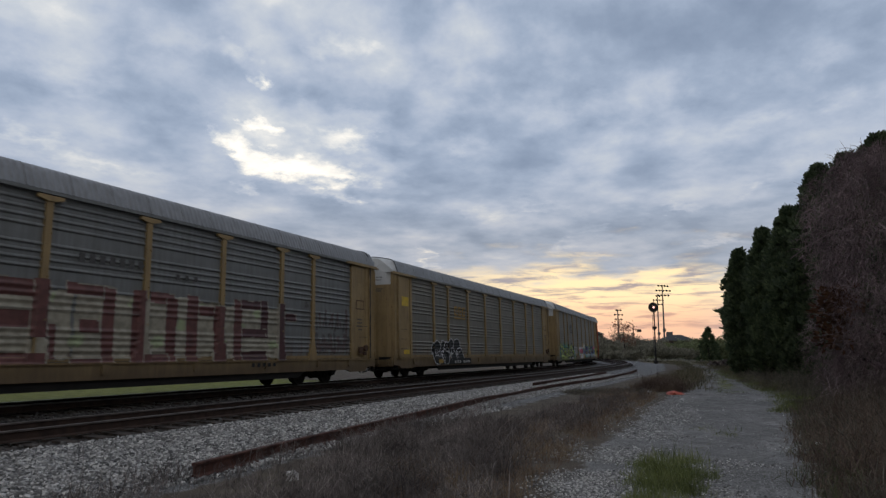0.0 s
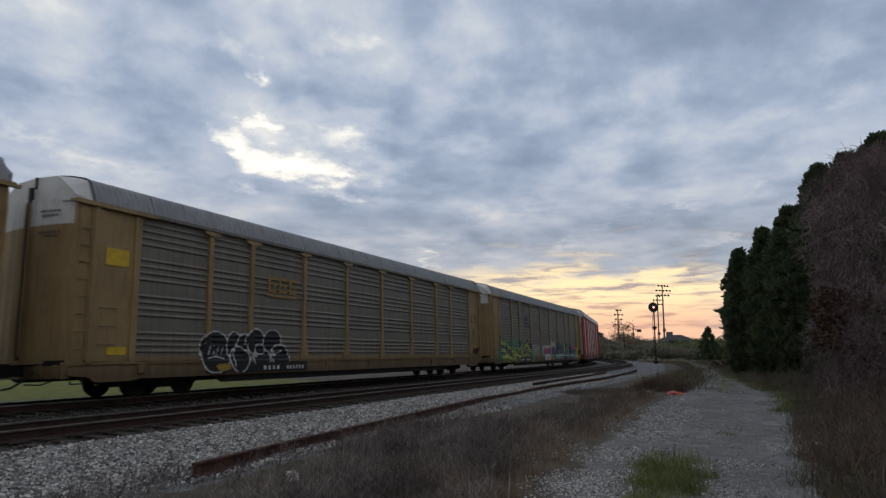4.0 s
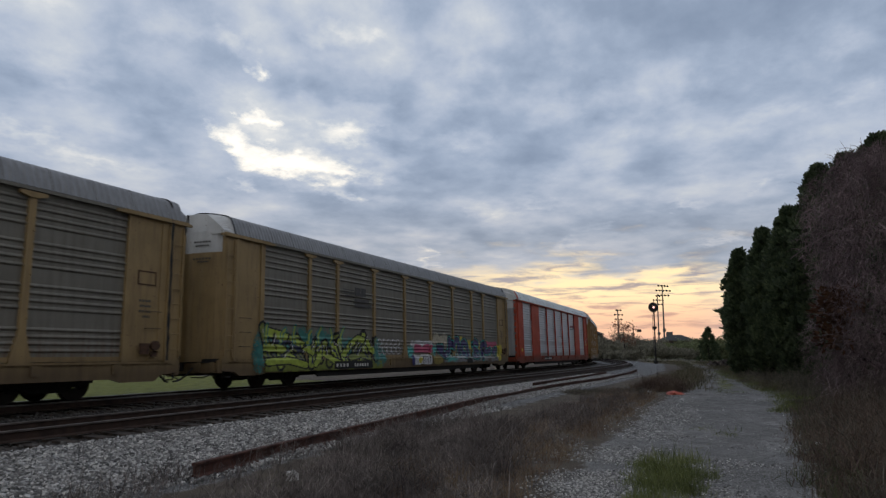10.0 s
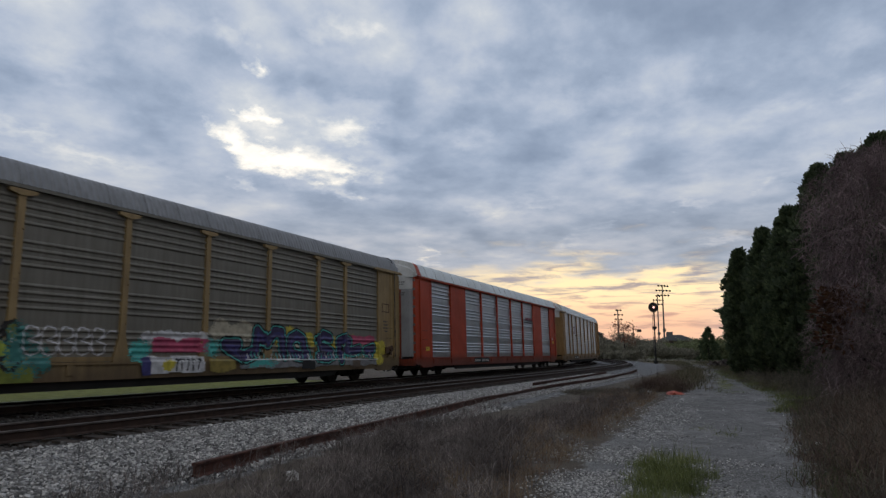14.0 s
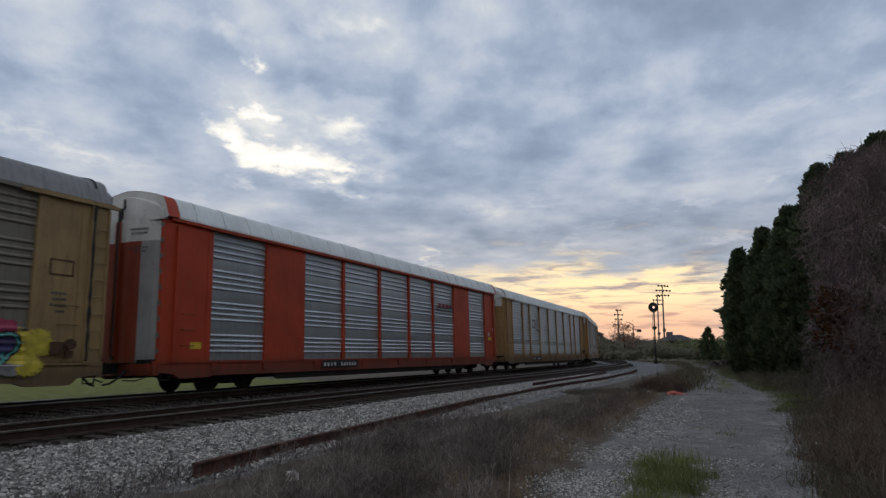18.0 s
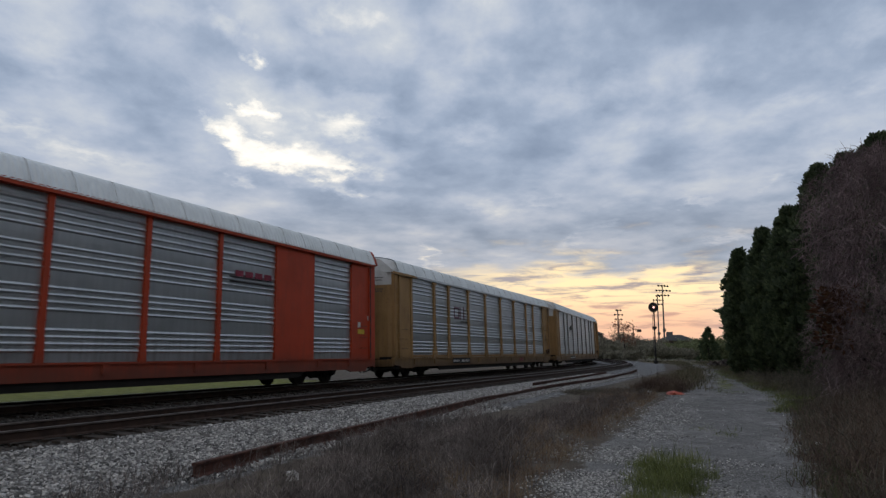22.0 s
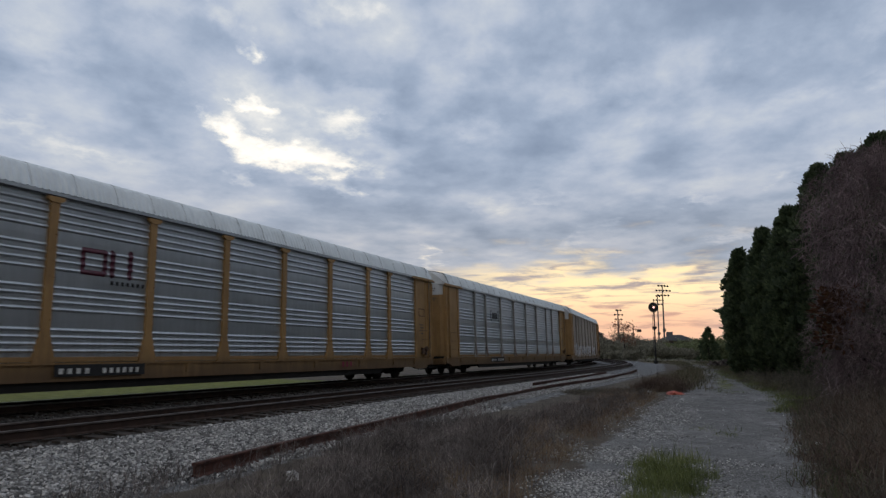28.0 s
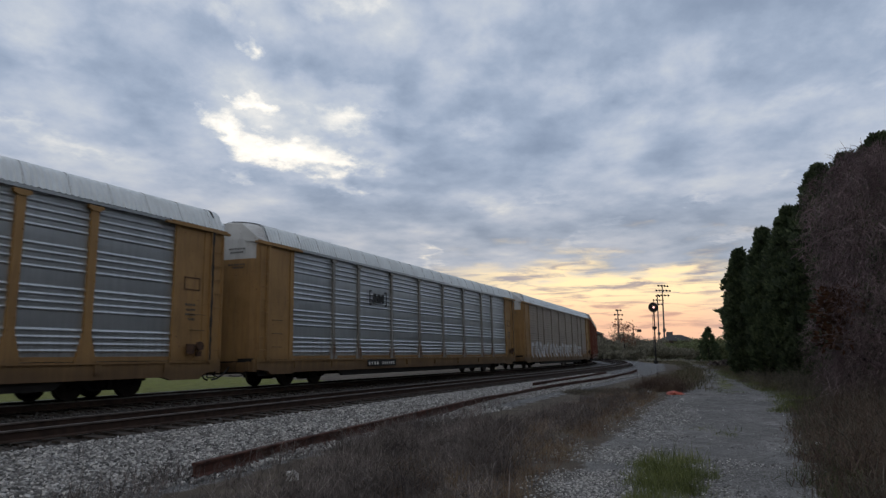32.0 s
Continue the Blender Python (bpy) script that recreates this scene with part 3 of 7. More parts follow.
def side_post(x, w=0.105, flare=0.17, y=-SIDE_Y, hi=PANEL_HI, cap=0.24):
    """An upright with a splayed foot and a bracket under the eave."""
    bm = bmesh.new()
    out = [(x - w - flare, PANEL_LO - 0.02), (x + w + flare, PANEL_LO - 0.02), (x + w + flare * 0.85, PANEL_LO + 0.12), (x + w, PANEL_LO + 0.68),
           (x + w, hi + 0.012), (x - w, hi + 0.012), (x - w, PANEL_LO + 0.68), (x - w - flare * 0.85, PANEL_LO + 0.12)]
    prism(bm, out, y, y + 0.1, "xz")
    if flare > 0.1:
        prism(bm, [(x - w * 0.95, PANEL_HI - 0.11), (x + w * 0.95, PANEL_HI - 0.11), (x + w + cap, PANEL_HI - 0.045), (x + w + cap, PANEL_HI + 0.03), (x - w - cap, PANEL_HI + 0.03), (x - w - cap, PANEL_HI - 0.045)], y - 0.03, y + 0.06, "xz")
    for z in (1.9, 2.9, 3.9):
        tube(bm, (x + w * 0.8, y - 0.02, z), (x + w * 0.8, y + 0.01, z), 0.025, n=6)
    return bm


ROOF = [(-1.575, 4.905), (-1.535, 5.02), (-1.49, 5.14), (-1.44, 5.26), (-1.385, 5.37), (-1.33, 5.45), (-1.22, 5.51), (-1.03, 5.565), (-0.8, 5.62), (-0.55, 5.672), (-0.28, 5.712), (0.0, 5.74)]
ROOF = ROOF + [(-y, z) for y, z in ROOF[-2::-1]]


def roof_mesh(x0, x1, ribs=0.011, lift=0.0):
    """Arched roof with ribs across it."""
    bm = bmesh.new()
    xs = [(x0, 0.0)]
    if ribs:
        k = int((x1 - x0) / 0.165)
        st = (x1 - x0) / k
        for i in range(k):
            a = x0 + i * st
            xs += [(a + st * 0.28, 0.0), (a + st * 0.42, ribs), (a + st * 0.58, ribs), (a + st * 0.72, 0.0)]
    xs.append((x1, 0.0))
    prev = None
    for x, d in xs:
        ring = []
        for y, z in ROOF:
            l = math.hypot(y, z - 4.3)
            f = 1 + (d + lift) / l
            ring.append(bm.verts.new((x, y * f, 4.3 + (z - 4.3) * f)))
        if prev:
            for i in range(len(ROOF) - 1):
                bm.faces.new((prev[i], ring[i], ring[i + 1], prev[i + 1]))
        prev = ring
    bmesh.ops.recalc_face_normals(bm, faces=bm.faces)
    for f in bm.faces:
        if f.normal.z < 0:
            f.normal_flip()
    return bm


def roof_cap(x0, x1, fold):
    """The closed end of the roof: sloping plates folded like a hip, x0 inside, x1 the end face."""
    bm = bmesh.new()
    a = [bm.verts.new((x0, y * 0.99, z - 0.01)) for y, z in ROOF]
    # straight folds: upright sides, slopes, a level ridge
    end = []
    for y, z in ROOF[:len(ROOF) // 2 + 1]:
        t = -1.5 * (y / ROOF[0][0])
        if z < fold[1][1] + 0.03 or t <= -1.5:
            end.append((-1.5, min(z - 0.03, fold[1][1])))
            continue
        for (ya, za), (yb, zb) in zip(fold[1:], fold[2:]):
            if ya <= t <= yb:
                end.append((t, za + (zb - za) * (t - ya) / (yb - ya)))
                break
    end = end + [(-y, z) for y, z in end[-2::-1]]
    b = [bm.verts.new((x1, y, z)) for y, z in end]
    for i in range(len(ROOF) - 1):
        bm.faces.new((a[i], b[i], b[i + 1], a[i + 1]))
    bm.faces.new(b)
    bmesh.ops.recalc_face_normals(bm, faces=bm.faces)
    return bm


def wheel_bm():
    """Two wheels with flanges and hubs on their axle, turning about y."""
    bm = bmesh.new()
    tube(bm, (0, -1.0, 0), (0, 1.0, 0), 0.085, n=10)
    for s in (-1, 1):
        prof = [(0.80, 0.12), (0.80, 0.40), (0.725, 0.405), (0.70, 0.43), (0.68, 0.43), (0.68, 0.36), (0.73, 0.32), (0.73, 0.15), (0.66, 0.12)]
        n = 22
        rings = [[bm.verts.new((r * math.cos(2 * math.pi * i / n), s * y, r * math.sin(2 * math.pi * i / n))) for i in range(n)] for y, r in prof]
        for a, b in zip(rings, rings[1:] + rings[:1]):
            for i in range(n):
                bm.faces.new((a[i], a[(i + 1) % n], b[(i + 1) % n], b[i]))
        for k in range(3):       # raised marks on the wheel plate
            c, d = math.cos(k * 2.094), math.sin(k * 2.094)
            tube(bm, (0.24 * c, s * 0.78, 0.24 * d), (0.24 * c, s * 0.83, 0.24 * d), 0.03, n=5)
    bmesh.ops.recalc_face_normals(bm, faces=bm.faces)
    return bm


def side_frame_bm(s):
    """The cast frame along one side of a bogie, with its spring nest and bearing boxes."""
    bm = bmesh.new()
    y0, y1 = (s * 0.92, s * 1.08) if s > 0 else (s * 1.08, s * 0.92)
    prism(bm, [(-1.15, 0.42), (-1.12, 0.56), (-0.7, 0.60), (-0.4, 0.72), (0.4, 0.72), (0.7, 0.60), (1.12, 0.56), (1.15, 0.42), (0.72, 0.40), (0.42, 0.22), (-0.42, 0.22), (-0.72, 0.40)], y0, y1, "xz")
    for x in (-0.86, 0.86):
        tube(bm, (x, s * 0.98, 0.40), (x, s * 1.16, 0.40), 0.14, 0.11, 10)
    for x in (-0.2, 0.0, 0.2):
        tube(bm, (x, s * 1.1, 0.26), (x, s * 1.1, 0.5), 0.07, n=8)
    return bm


def bars(bm, x, z, w, h, count, y, gap=0.3):
    """A row of plain bars standing for writing that cannot be read."""
    st = w / count
    for i in range(count):
        box(bm, x + i * st, x + i * st + st * (1 - gap), y - 0.004, y, z, z + h)


SHARED = {}


def shared(key, make, material, smooth=False):
    if key not in SHARED:
        SHARED[key] = mesh_of(make(), key.split(":")[0], material, smooth)
    return SHARED[key]


def bogie(parent, x):
    b = empty("bogie", pose(x, 0, 0))
    b.parent = parent
    for s in (-1, 1):
        part("side_frame", shared("side_frame:%d" % s, lambda: side_frame_bm(s), M["under"]), None, b)

    def bolster():
        bm = bmesh.new()
        bevel_box(bm, -0.2, 0.2, -1.05, 1.05, 0.42, 0.66)
        box(bm, -0.55, -0.42, -0.85, 0.85, 0.28, 0.40)
        box(bm, 0.42, 0.55, -0.85, 0.85, 0.28, 0.40)
        return bm
    part("bolster", shared("bolster", bolster, M["under"]), None, b)
    for dx in (-0.86, 0.86):
        w = part("wheelset", shared("wheelset", wheel_bm, M["wheel"], False), None, b, "steel wheels on a turning axle", at=pose(dx, 0, 0.40))
        WHEELS.append(w)
    return b


WHEELS = []


def car_base(name, label, style):
    """A closed car-carrying wagon with all the parts that its kinds share."""
    car = empty(name)
    tagged(car, label, "freight wagon", "wagons of the train")
    body, roof, panel = style["body"], style["roof"], style["panel"]

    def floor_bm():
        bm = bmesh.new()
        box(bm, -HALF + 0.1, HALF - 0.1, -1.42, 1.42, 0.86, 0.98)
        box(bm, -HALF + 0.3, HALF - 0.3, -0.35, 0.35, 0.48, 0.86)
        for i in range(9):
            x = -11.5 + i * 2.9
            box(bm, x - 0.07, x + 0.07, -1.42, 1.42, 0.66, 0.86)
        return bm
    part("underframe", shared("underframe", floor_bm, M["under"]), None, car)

    def sill_bm(s):
        bm = bmesh.new()
        y0, y1 = sorted((s * (SIDE_Y - 0.02), s * (SIDE_Y - 0.16)))
        prism(bm, [(-HALF + 0.24, 0.62), (-HALF + 0.8, 0.56), (-HALF + 1.0, 0.44), (-HALF + 2.0, 0.44), (-HALF + 2.3, 0.49), (HALF - 2.3, 0.49), (HALF - 2.0, 0.40), (HALF - 1.0, 0.40), (HALF - 0.8, 0.56), (HALF - 0.24, 0.62), (HALF - 0.24, PANEL_LO - 0.005), (-HALF + 0.24, PANEL_LO - 0.005)], y0, y1, "xz")
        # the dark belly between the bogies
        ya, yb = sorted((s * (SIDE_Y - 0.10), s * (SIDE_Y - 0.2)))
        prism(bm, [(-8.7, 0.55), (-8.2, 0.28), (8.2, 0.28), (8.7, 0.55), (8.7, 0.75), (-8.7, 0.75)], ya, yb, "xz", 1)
        # a flange along its foot and stake pockets
        y0, y1 = sorted((s * (SIDE_Y + 0.02), s * (SIDE_Y - 0.1)))
        box(bm, -HALF + 0.5, HALF - 0.5, y0, y1, PANEL_LO - 0.06, PANEL_LO - 0.012)
        for x in (-11.3, -9.0, -6.2, -2.8, 0.3, 3.3, 6.4, 9.3, 11.4):
            box(bm, x - 0.1, x + 0.1, y0, y1, 0.62, PANEL_LO - 0.07)
        return bm
    for s in (-1, 1):
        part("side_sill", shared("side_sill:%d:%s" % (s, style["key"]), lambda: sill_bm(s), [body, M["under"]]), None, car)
    part("roof", shared("roof:" + style["key"], lambda: roof_mesh(-HALF + (0.24 if style["key"] == "orange" else 0.56), HALF - 0.28, style["rib"], style["lift"]), roof, True), None, car)

    def seams_bm():
        bm = bmesh.new()
        x = -HALF + 1.3
        while x < HALF - 0.8:
            f = 1 + (style["lift"] + style["rib"]) / 1.66
            bent(bm, [(x, y * f, 4.3 + (z - 4.3) * f) for y, z in ROOF[:7]], 0.005, 4)
            x += 1.14
        return bm
    tagged(part("roof_seams", shared("roof_seams:" + style["key"], seams_bm, M["galv"]), None, car, "thin dark joints between roof sheets"), kind="stuff")

    def eave_bm(s):
        bm = bmesh.new()
        hi = style["hi"]
        y0, y1 = sorted((s * (SIDE_Y + (0.03 if hi == PANEL_HI else 0.10)), s * (SIDE_Y - 0.12)))
        box(bm, -HALF + 0.4, HALF - 0.4, y0, y1, hi + (0.055 if hi == PANEL_HI else 0.004), hi + 0.135)
        box(bm, -HALF + 0.5, HALF - 0.5, *sorted((s * (SIDE_Y - 0.09), s * (SIDE_Y - 0.14))), hi + 0.002, hi + 0.054)
        return bm
    for s in (-1, 1):
        part("eave_rail", shared("eave_rail:%d:%s" % (s, style["key"]), lambda: eave_bm(s), style["eave"]), None, car)
    for x in (-9.98, 9.98):
        bogie(car, x)

    def coupler_bm(s):
        bm = bmesh.new()
        bevel_box(bm, *sorted((s * 13.2, s * 13.95)), -0.11, 0.11, 0.62, 0.88)
        bevel_box(bm, *sorted((s * 13.85, s * 14.14)), -0.18, 0.16, 0.6, 0.92, 0.05)
        return bm

    def hose_bm(s):
        bm = bmesh.new()
        bent(bm, [(s * 13.5, -0.5, 0.72), (s * 13.75, -0.5, 0.5), (s * 13.95, -0.42, 0.36), (s * 14.13, -0.36, 0.33)], 0.03)
        return bm

    def lever_bm(s):
        bm = bmesh.new()
        bent(bm, [(s * 13.4, -1.2, 0.72), (s * 13.5, -1.2, 0.5), (s * 13.75, -1.15, 0.42), (s * 13.95, -0.9, 0.44)], 0.018)
        return bm

    def step_bm(s):
        bm = bmesh.new()
        bent(bm, [(s * 13.25, -1.5, 0.84), (s * 13.25, -1.5, 0.42), (s * 12.95, -1.5, 0.42), (s * 12.95, -1.5, 0.84)], 0.018)
        return bm
    for s in (-1, 1):
        part("coupler", shared("coupler:%d" % s, lambda: coupler_bm(s), M["under"]), None, car)
        part("brake_hose", shared("brake_hose:%d" % s, lambda: hose_bm(s), M["black"]), None, car)
        part("uncoupling_lever", shared("uncoupling_lever:%d" % s, lambda: lever_bm(s), M["under"]), None, car)
        part("step", shared("step:%d" % s, lambda: step_bm(s), M["under"]), None, car)
    return car


def ladder_bm(x, y=-SIDE_Y - 0.05, lo=1.0, hi=4.7, w=0.2):
    bm = bmesh.new()
    for dx in (-w, w):
        box(bm, x + dx - 0.02, x + dx + 0.02, y, y + 0.05, lo, hi)
    k = int((hi - lo) / 0.42)
    for i in range(k):
        z = lo + 0.25 + i * 0.42
        tube(bm, (x - w, y, z), (x + w, y, z), 0.014, n=5)
    return bm


def end_parts(car, s, style):
    """Door, corner post, bulkhead panel, roof end and fittings of one end (s: -1 front, 1 rear)."""
    body, key = style["body"], style["key"]
    doorm = style["door"]

    def door_bm():
        bm = bmesh.new()
        # two curved leaves meeting in the middle, upright folds
        pts = []
        k = 14
        for i in range(k + 1):
            y = -1.42 + 2.84 * i / k
            bow = 0.24 * (1 - (y / 1.42) ** 2)
            pts.append((s * (HALF - 0.28 + bow + (0.03 if i % 2 else 0.0)), y))
        top = style["door_top"]
        for z0, z1, mi in ((0.9, top, 0), (top, 4.98, 1)):
            for i, ((xa, ya), (xb, yb)) in enumerate(zip(pts, pts[1:])):
                bm.faces.new([bm.verts.new(p) for p in ((xa, ya, z0), (xb, yb, z0), (xb, yb, z1), (xa, ya, z1))]).material_index = 2 if len(doorm) > 2 and mi == 0 and not 3 <= i <= 10 else mi
        tube(bm, (s * (HALF + 0.03), 0.08, 1.1), (s * (HALF + 0.03), 0.08, 4.9), 0.025, n=6)
        tube(bm, (s * (HALF + 0.03), -0.08, 1.1), (s * (HALF + 0.03), -0.08, 4.9), 0.025, n=6)
        bmesh.ops.recalc_face_normals(bm, faces=bm.faces)
        return bm
    d = part("end_door", shared("end_door:%d:%s" % (s, key), door_bm, doorm), None, car, style["door_label"])

    if len(doorm) > 2:
        def hinge():
            bm = bmesh.new()
            bevel_box(bm, *sorted((s * (HALF - 0.36), s * (HALF - 0.2))), -1.52, -1.40, -0.06, 0.06, 0.02)
            return bm
        for k in range(9):
            part("hinge", shared("hinge:%d" % s, hinge, doorm[2]), None, d, at=pose(0, 0, 1.2 + 0.44 * k))

    def seam_bm():
        bm = bmesh.new()
        xx = sorted((s * (HALF - 0.06), s * (HALF + 0.03)))
        box(bm, xx[0], xx[1], -0.05, 0.05, 1.0, 5.3)
        xx = sorted((s * (HALF - 0.2), s * (HALF - 0.105)))
        box(bm, xx[0], xx[1], -0.03, 0.03, 5.3, 5.6)
        return bm
    part("door_seam", shared("door_seam:%d" % s, seam_bm, M["black"]), None, d)

    def cap():
        if s > 0 or key == "orange":
            return roof_cap(s * (HALF - 0.3), s * (HALF - 0.14), [(-1.5, 4.84), (-1.5, 5.14), (-1.24, 5.30), (-0.42, 5.60), (0.0, 5.66)])
        return roof_cap(s * (HALF - 0.58), s * (HALF - 0.14), [(-1.5, 4.84), (-1.5, 5.0), (-0.82, 5.55), (0.0, 5.6)])
    part("roof_end", shared("roof_end:%d:%s" % (s, key), cap, style["cap"] if s < 0 else style["roof"]), None, car)
    for side in (-1, 1):
        def corner():
            bm = bmesh.new()
            ya, yb = sorted((side * SIDE_Y, side * (SIDE_Y - 0.14)))
            xa, xb = sorted((s * (HALF - 0.22), s * (HALF - 0.62)))
            box(bm, xa, xb, ya, yb, 0.84, style["hi"] + 0.02)
            yc, yd = sorted((side * (SIDE_Y + 0.06), side * (SIDE_Y - 0.02)))
            xa, xb = sorted((s * (HALF - 0.64), s * (HALF - 0.76)))
            box(bm, xa, xb, yc, yd, 0.9, PANEL_HI)
            return bm
        part("corner_post", shared("corner_post:%d:%d:%s" % (s, side, key), corner, body), None, car)

        def bulk():
            bm = bmesh.new()
            ya, yb = sorted((side * (SIDE_Y - 0.03), side * (SIDE_Y - 0.09)))
            xa, xb = sorted((s * 11.58, s * (HALF - 0.7)))
            box(bm, xa, xb, ya, yb, PANEL_LO, PANEL_HI + 0.01)
            ya, yb = sorted((side * (SIDE_Y + 0.01), side * (SIDE_Y - 0.08)))
            xa, xb = sorted((s * 11.52, s * 11.72))
            box(bm, xa, xb, ya, yb, PANEL_LO - 0.02, PANEL_HI + 0.005)
            return bm

        def frame_bm():
            """The raised edge beside the plate, its lower corner cut across."""
            bm = bmesh.new()
            fa, fb = sorted((side * (SIDE_Y - 0.005), side * (SIDE_Y - 0.05)))
            prism(bm, [(s * 12.3, PANEL_LO + 0.02), (s * 12.86, PANEL_LO + 0.02), (s * 12.86, PANEL_HI), (s * 12.62, PANEL_HI), (s * 12.62, PANEL_LO + 0.5)], fa, fb, "xz")
            return bm
        part("panel_frame", shared("panel_frame:%d:%d:%s" % (s, side, key), frame_bm, body), None, car)
        part("end_panel", shared("end_panel:%d:%d:%s" % (s, side, key), bulk, body), None, car)

    def end_sill():
        bm = bmesh.new()
        bevel_box(bm, *sorted((s * (HALF - 0.12), s * (HALF - 0.3))), -1.5, 1.5, 0.55, 0.93, 0.02)
        for y in (-1.3, -0.75, 0.75, 1.3):
            box(bm, *sorted((s * (HALF - 0.06), s * (HALF - 0.122))), y - 0.06, y + 0.06, 0.6, 0.88)
        return bm
    part("end_sill", shared("end_sill:%d:%s" % (s, key), end_sill, body), None, car)

    def ladder():
        return ladder_bm(s * (HALF - 0.43), w=0.17)
    if key != "orange":
        part("ladder", shared("ladder:%d:%s" % (s, key), ladder, body), None, car)

    def bracket():
        bm = bmesh.new()
        xa, xb = sorted((s * (HALF + 0.0), s * 11.1))
        box(bm, xa, xb, -SIDE_Y - 0.08, -SIDE_Y + 0.02, PANEL_HI + 0.015, PANEL_HI + 0.085)
        xa, xb = sorted((s * (HALF - 0.1), s * 11.3))
        box(bm, xa, xb, -SIDE_Y - 0.055, -SIDE_Y - 0.034, PANEL_HI + 0.089, PANEL_HI + 0.13)
        return bm
    if style["bracket"]:
        part("eave_bracket", shared("eave_bracket:%d:%s" % (s, key), bracket, body), None, car)

    def rain():
        bm = bmesh.new()
        ring = [(s * (HALF - 0.6), y * 1.012, 4.3 + (z - 4.3) * 1.012) for y, z in ROOF]
        bent(bm, ring[3:] if s > 0 else ring, 0.02 if s > 0 else 0.011, 5)
        return bm
    if key != "orange":
        part("roof_edge_strip", shared("roof_edge_strip:%d" % s, rain, M["black"]), None, car)

    def grab():
        bm = bmesh.new()
        bent(bm, [(s * 12.2, -SIDE_Y + 0.03, 0), (s * 12.2, -SIDE_Y - 0.07, 0), (s * 12.65, -SIDE_Y - 0.07, 0), (s * 12.65, -SIDE_Y + 0.03, 0)], 0.012, 5)
        return bm
    if s > 0:
        end_marks(car, key)
    elif style["bracket"] or key == "orange":
        def door_marks():
            bm = bmesh.new()
            for k, (y0, w, z) in enumerate(((-1.0, 0.62, 4.62), (-0.95, 0.5, 4.5), (-1.02, 0.66, 4.08), (-0.95, 0.4, 3.98))):
                for i in range(6):
                    y = y0 + w * i / 6
                    x = -(HALF - 0.28 + 0.24 * (1 - (y / 1.42) ** 2) + 0.045)
                    box(bm, x, x + 0.006, y, y + w / 9, z, z + 0.055)
            return bm
        tagged(part("stencil", shared("stencil_front", door_marks, M["faint"]), None, d, "rows of dark stencilled marks"), kind="stuff")
    for z in (1.35, 1.8, 2.25):
        part("grab_iron", shared("grab_iron:%d:%s" % (s, key), grab, body), None, car, at=pose(0, 0, z))


def end_marks(car, key):
    """What the rear corner carries: a black strip for the ragged door gap, winch, routing frame and worn stencils."""
    # ragged black strip stands in for the dark gap beside the end door
    def gap_strip():
        bm = bmesh.new()
        q = random.Random(9)
        rows = [0.95 + k * (PANEL_HI - 0.85) / 20 for k in range(21)]
        out = [(HALF - 0.69 + q.uniform(0.02, 0.06), z) for z in rows] + [(HALF - 0.69 - q.uniform(0.02, 0.06), z) for z in rows[::-1]]
        prism(bm, out, -SIDE_Y - 0.066, -SIDE_Y - 0.058, "xz")
        return bm
    part("door_gap_strip", shared("door_gap_strip", gap_strip, M["black"]), None, car, "torn black gasket beside the end door")

    def winch():
        bm = bmesh.new()
        bevel_box(bm, 12.0, 12.3, -SIDE_Y - 0.1, -SIDE_Y - 0.03, 1.12, 1.4, 0.02)
        tube(bm, (12.45, -SIDE_Y - 0.06, 1.34), (12.45, -SIDE_Y - 0.16, 1.34), 0.13, 0.13, 12)
        tube(bm, (12.3, -SIDE_Y - 0.06, 1.34), (12.45, -SIDE_Y - 0.06, 1.34), 0.04, 0.04, 6)
        box(bm, 12.38, 12.56, -SIDE_Y - 0.09, -SIDE_Y - 0.03, 1.05, 1.2)
        return bm
    if key != "orange":
        part("winch", shared("winch", winch, M["rust"]), None, car, "small rusty hand winch")

    def route_frame():
        bm = bmesh.new()
        y0, y1 = -SIDE_Y + 0.018, -SIDE_Y + 0.026
        for x0, x1, z0, z1 in ((11.9, 12.5, 2.95, 2.985), (11.9, 12.5, 3.3, 3.335), (11.9, 11.935, 2.985, 3.3), (12.465, 12.5, 2.985, 3.3)):
            box(bm, x0, x1, y0, y1, z0, z1)
        return bm
    part("routing_frame", shared("routing_frame", route_frame, M["rust"]), None, car, "rusty empty card frame")

    def stencil():
        bm = bmesh.new()
        for k, (x, w, z) in enumerate(((11.98, 0.4, 2.5), (12.02, 0.36, 2.36), (11.98, 0.42, 2.22), (12.1, 0.25, 2.08))):
            bars(bm, x, z, w, 0.06, 4 + k % 2, -SIDE_Y + 0.026, 0.35)
        return bm
    tagged(part("stencil", shared("stencil", stencil, M["faint"]), None, car, "worn rows of stencilled marks"), kind="stuff")


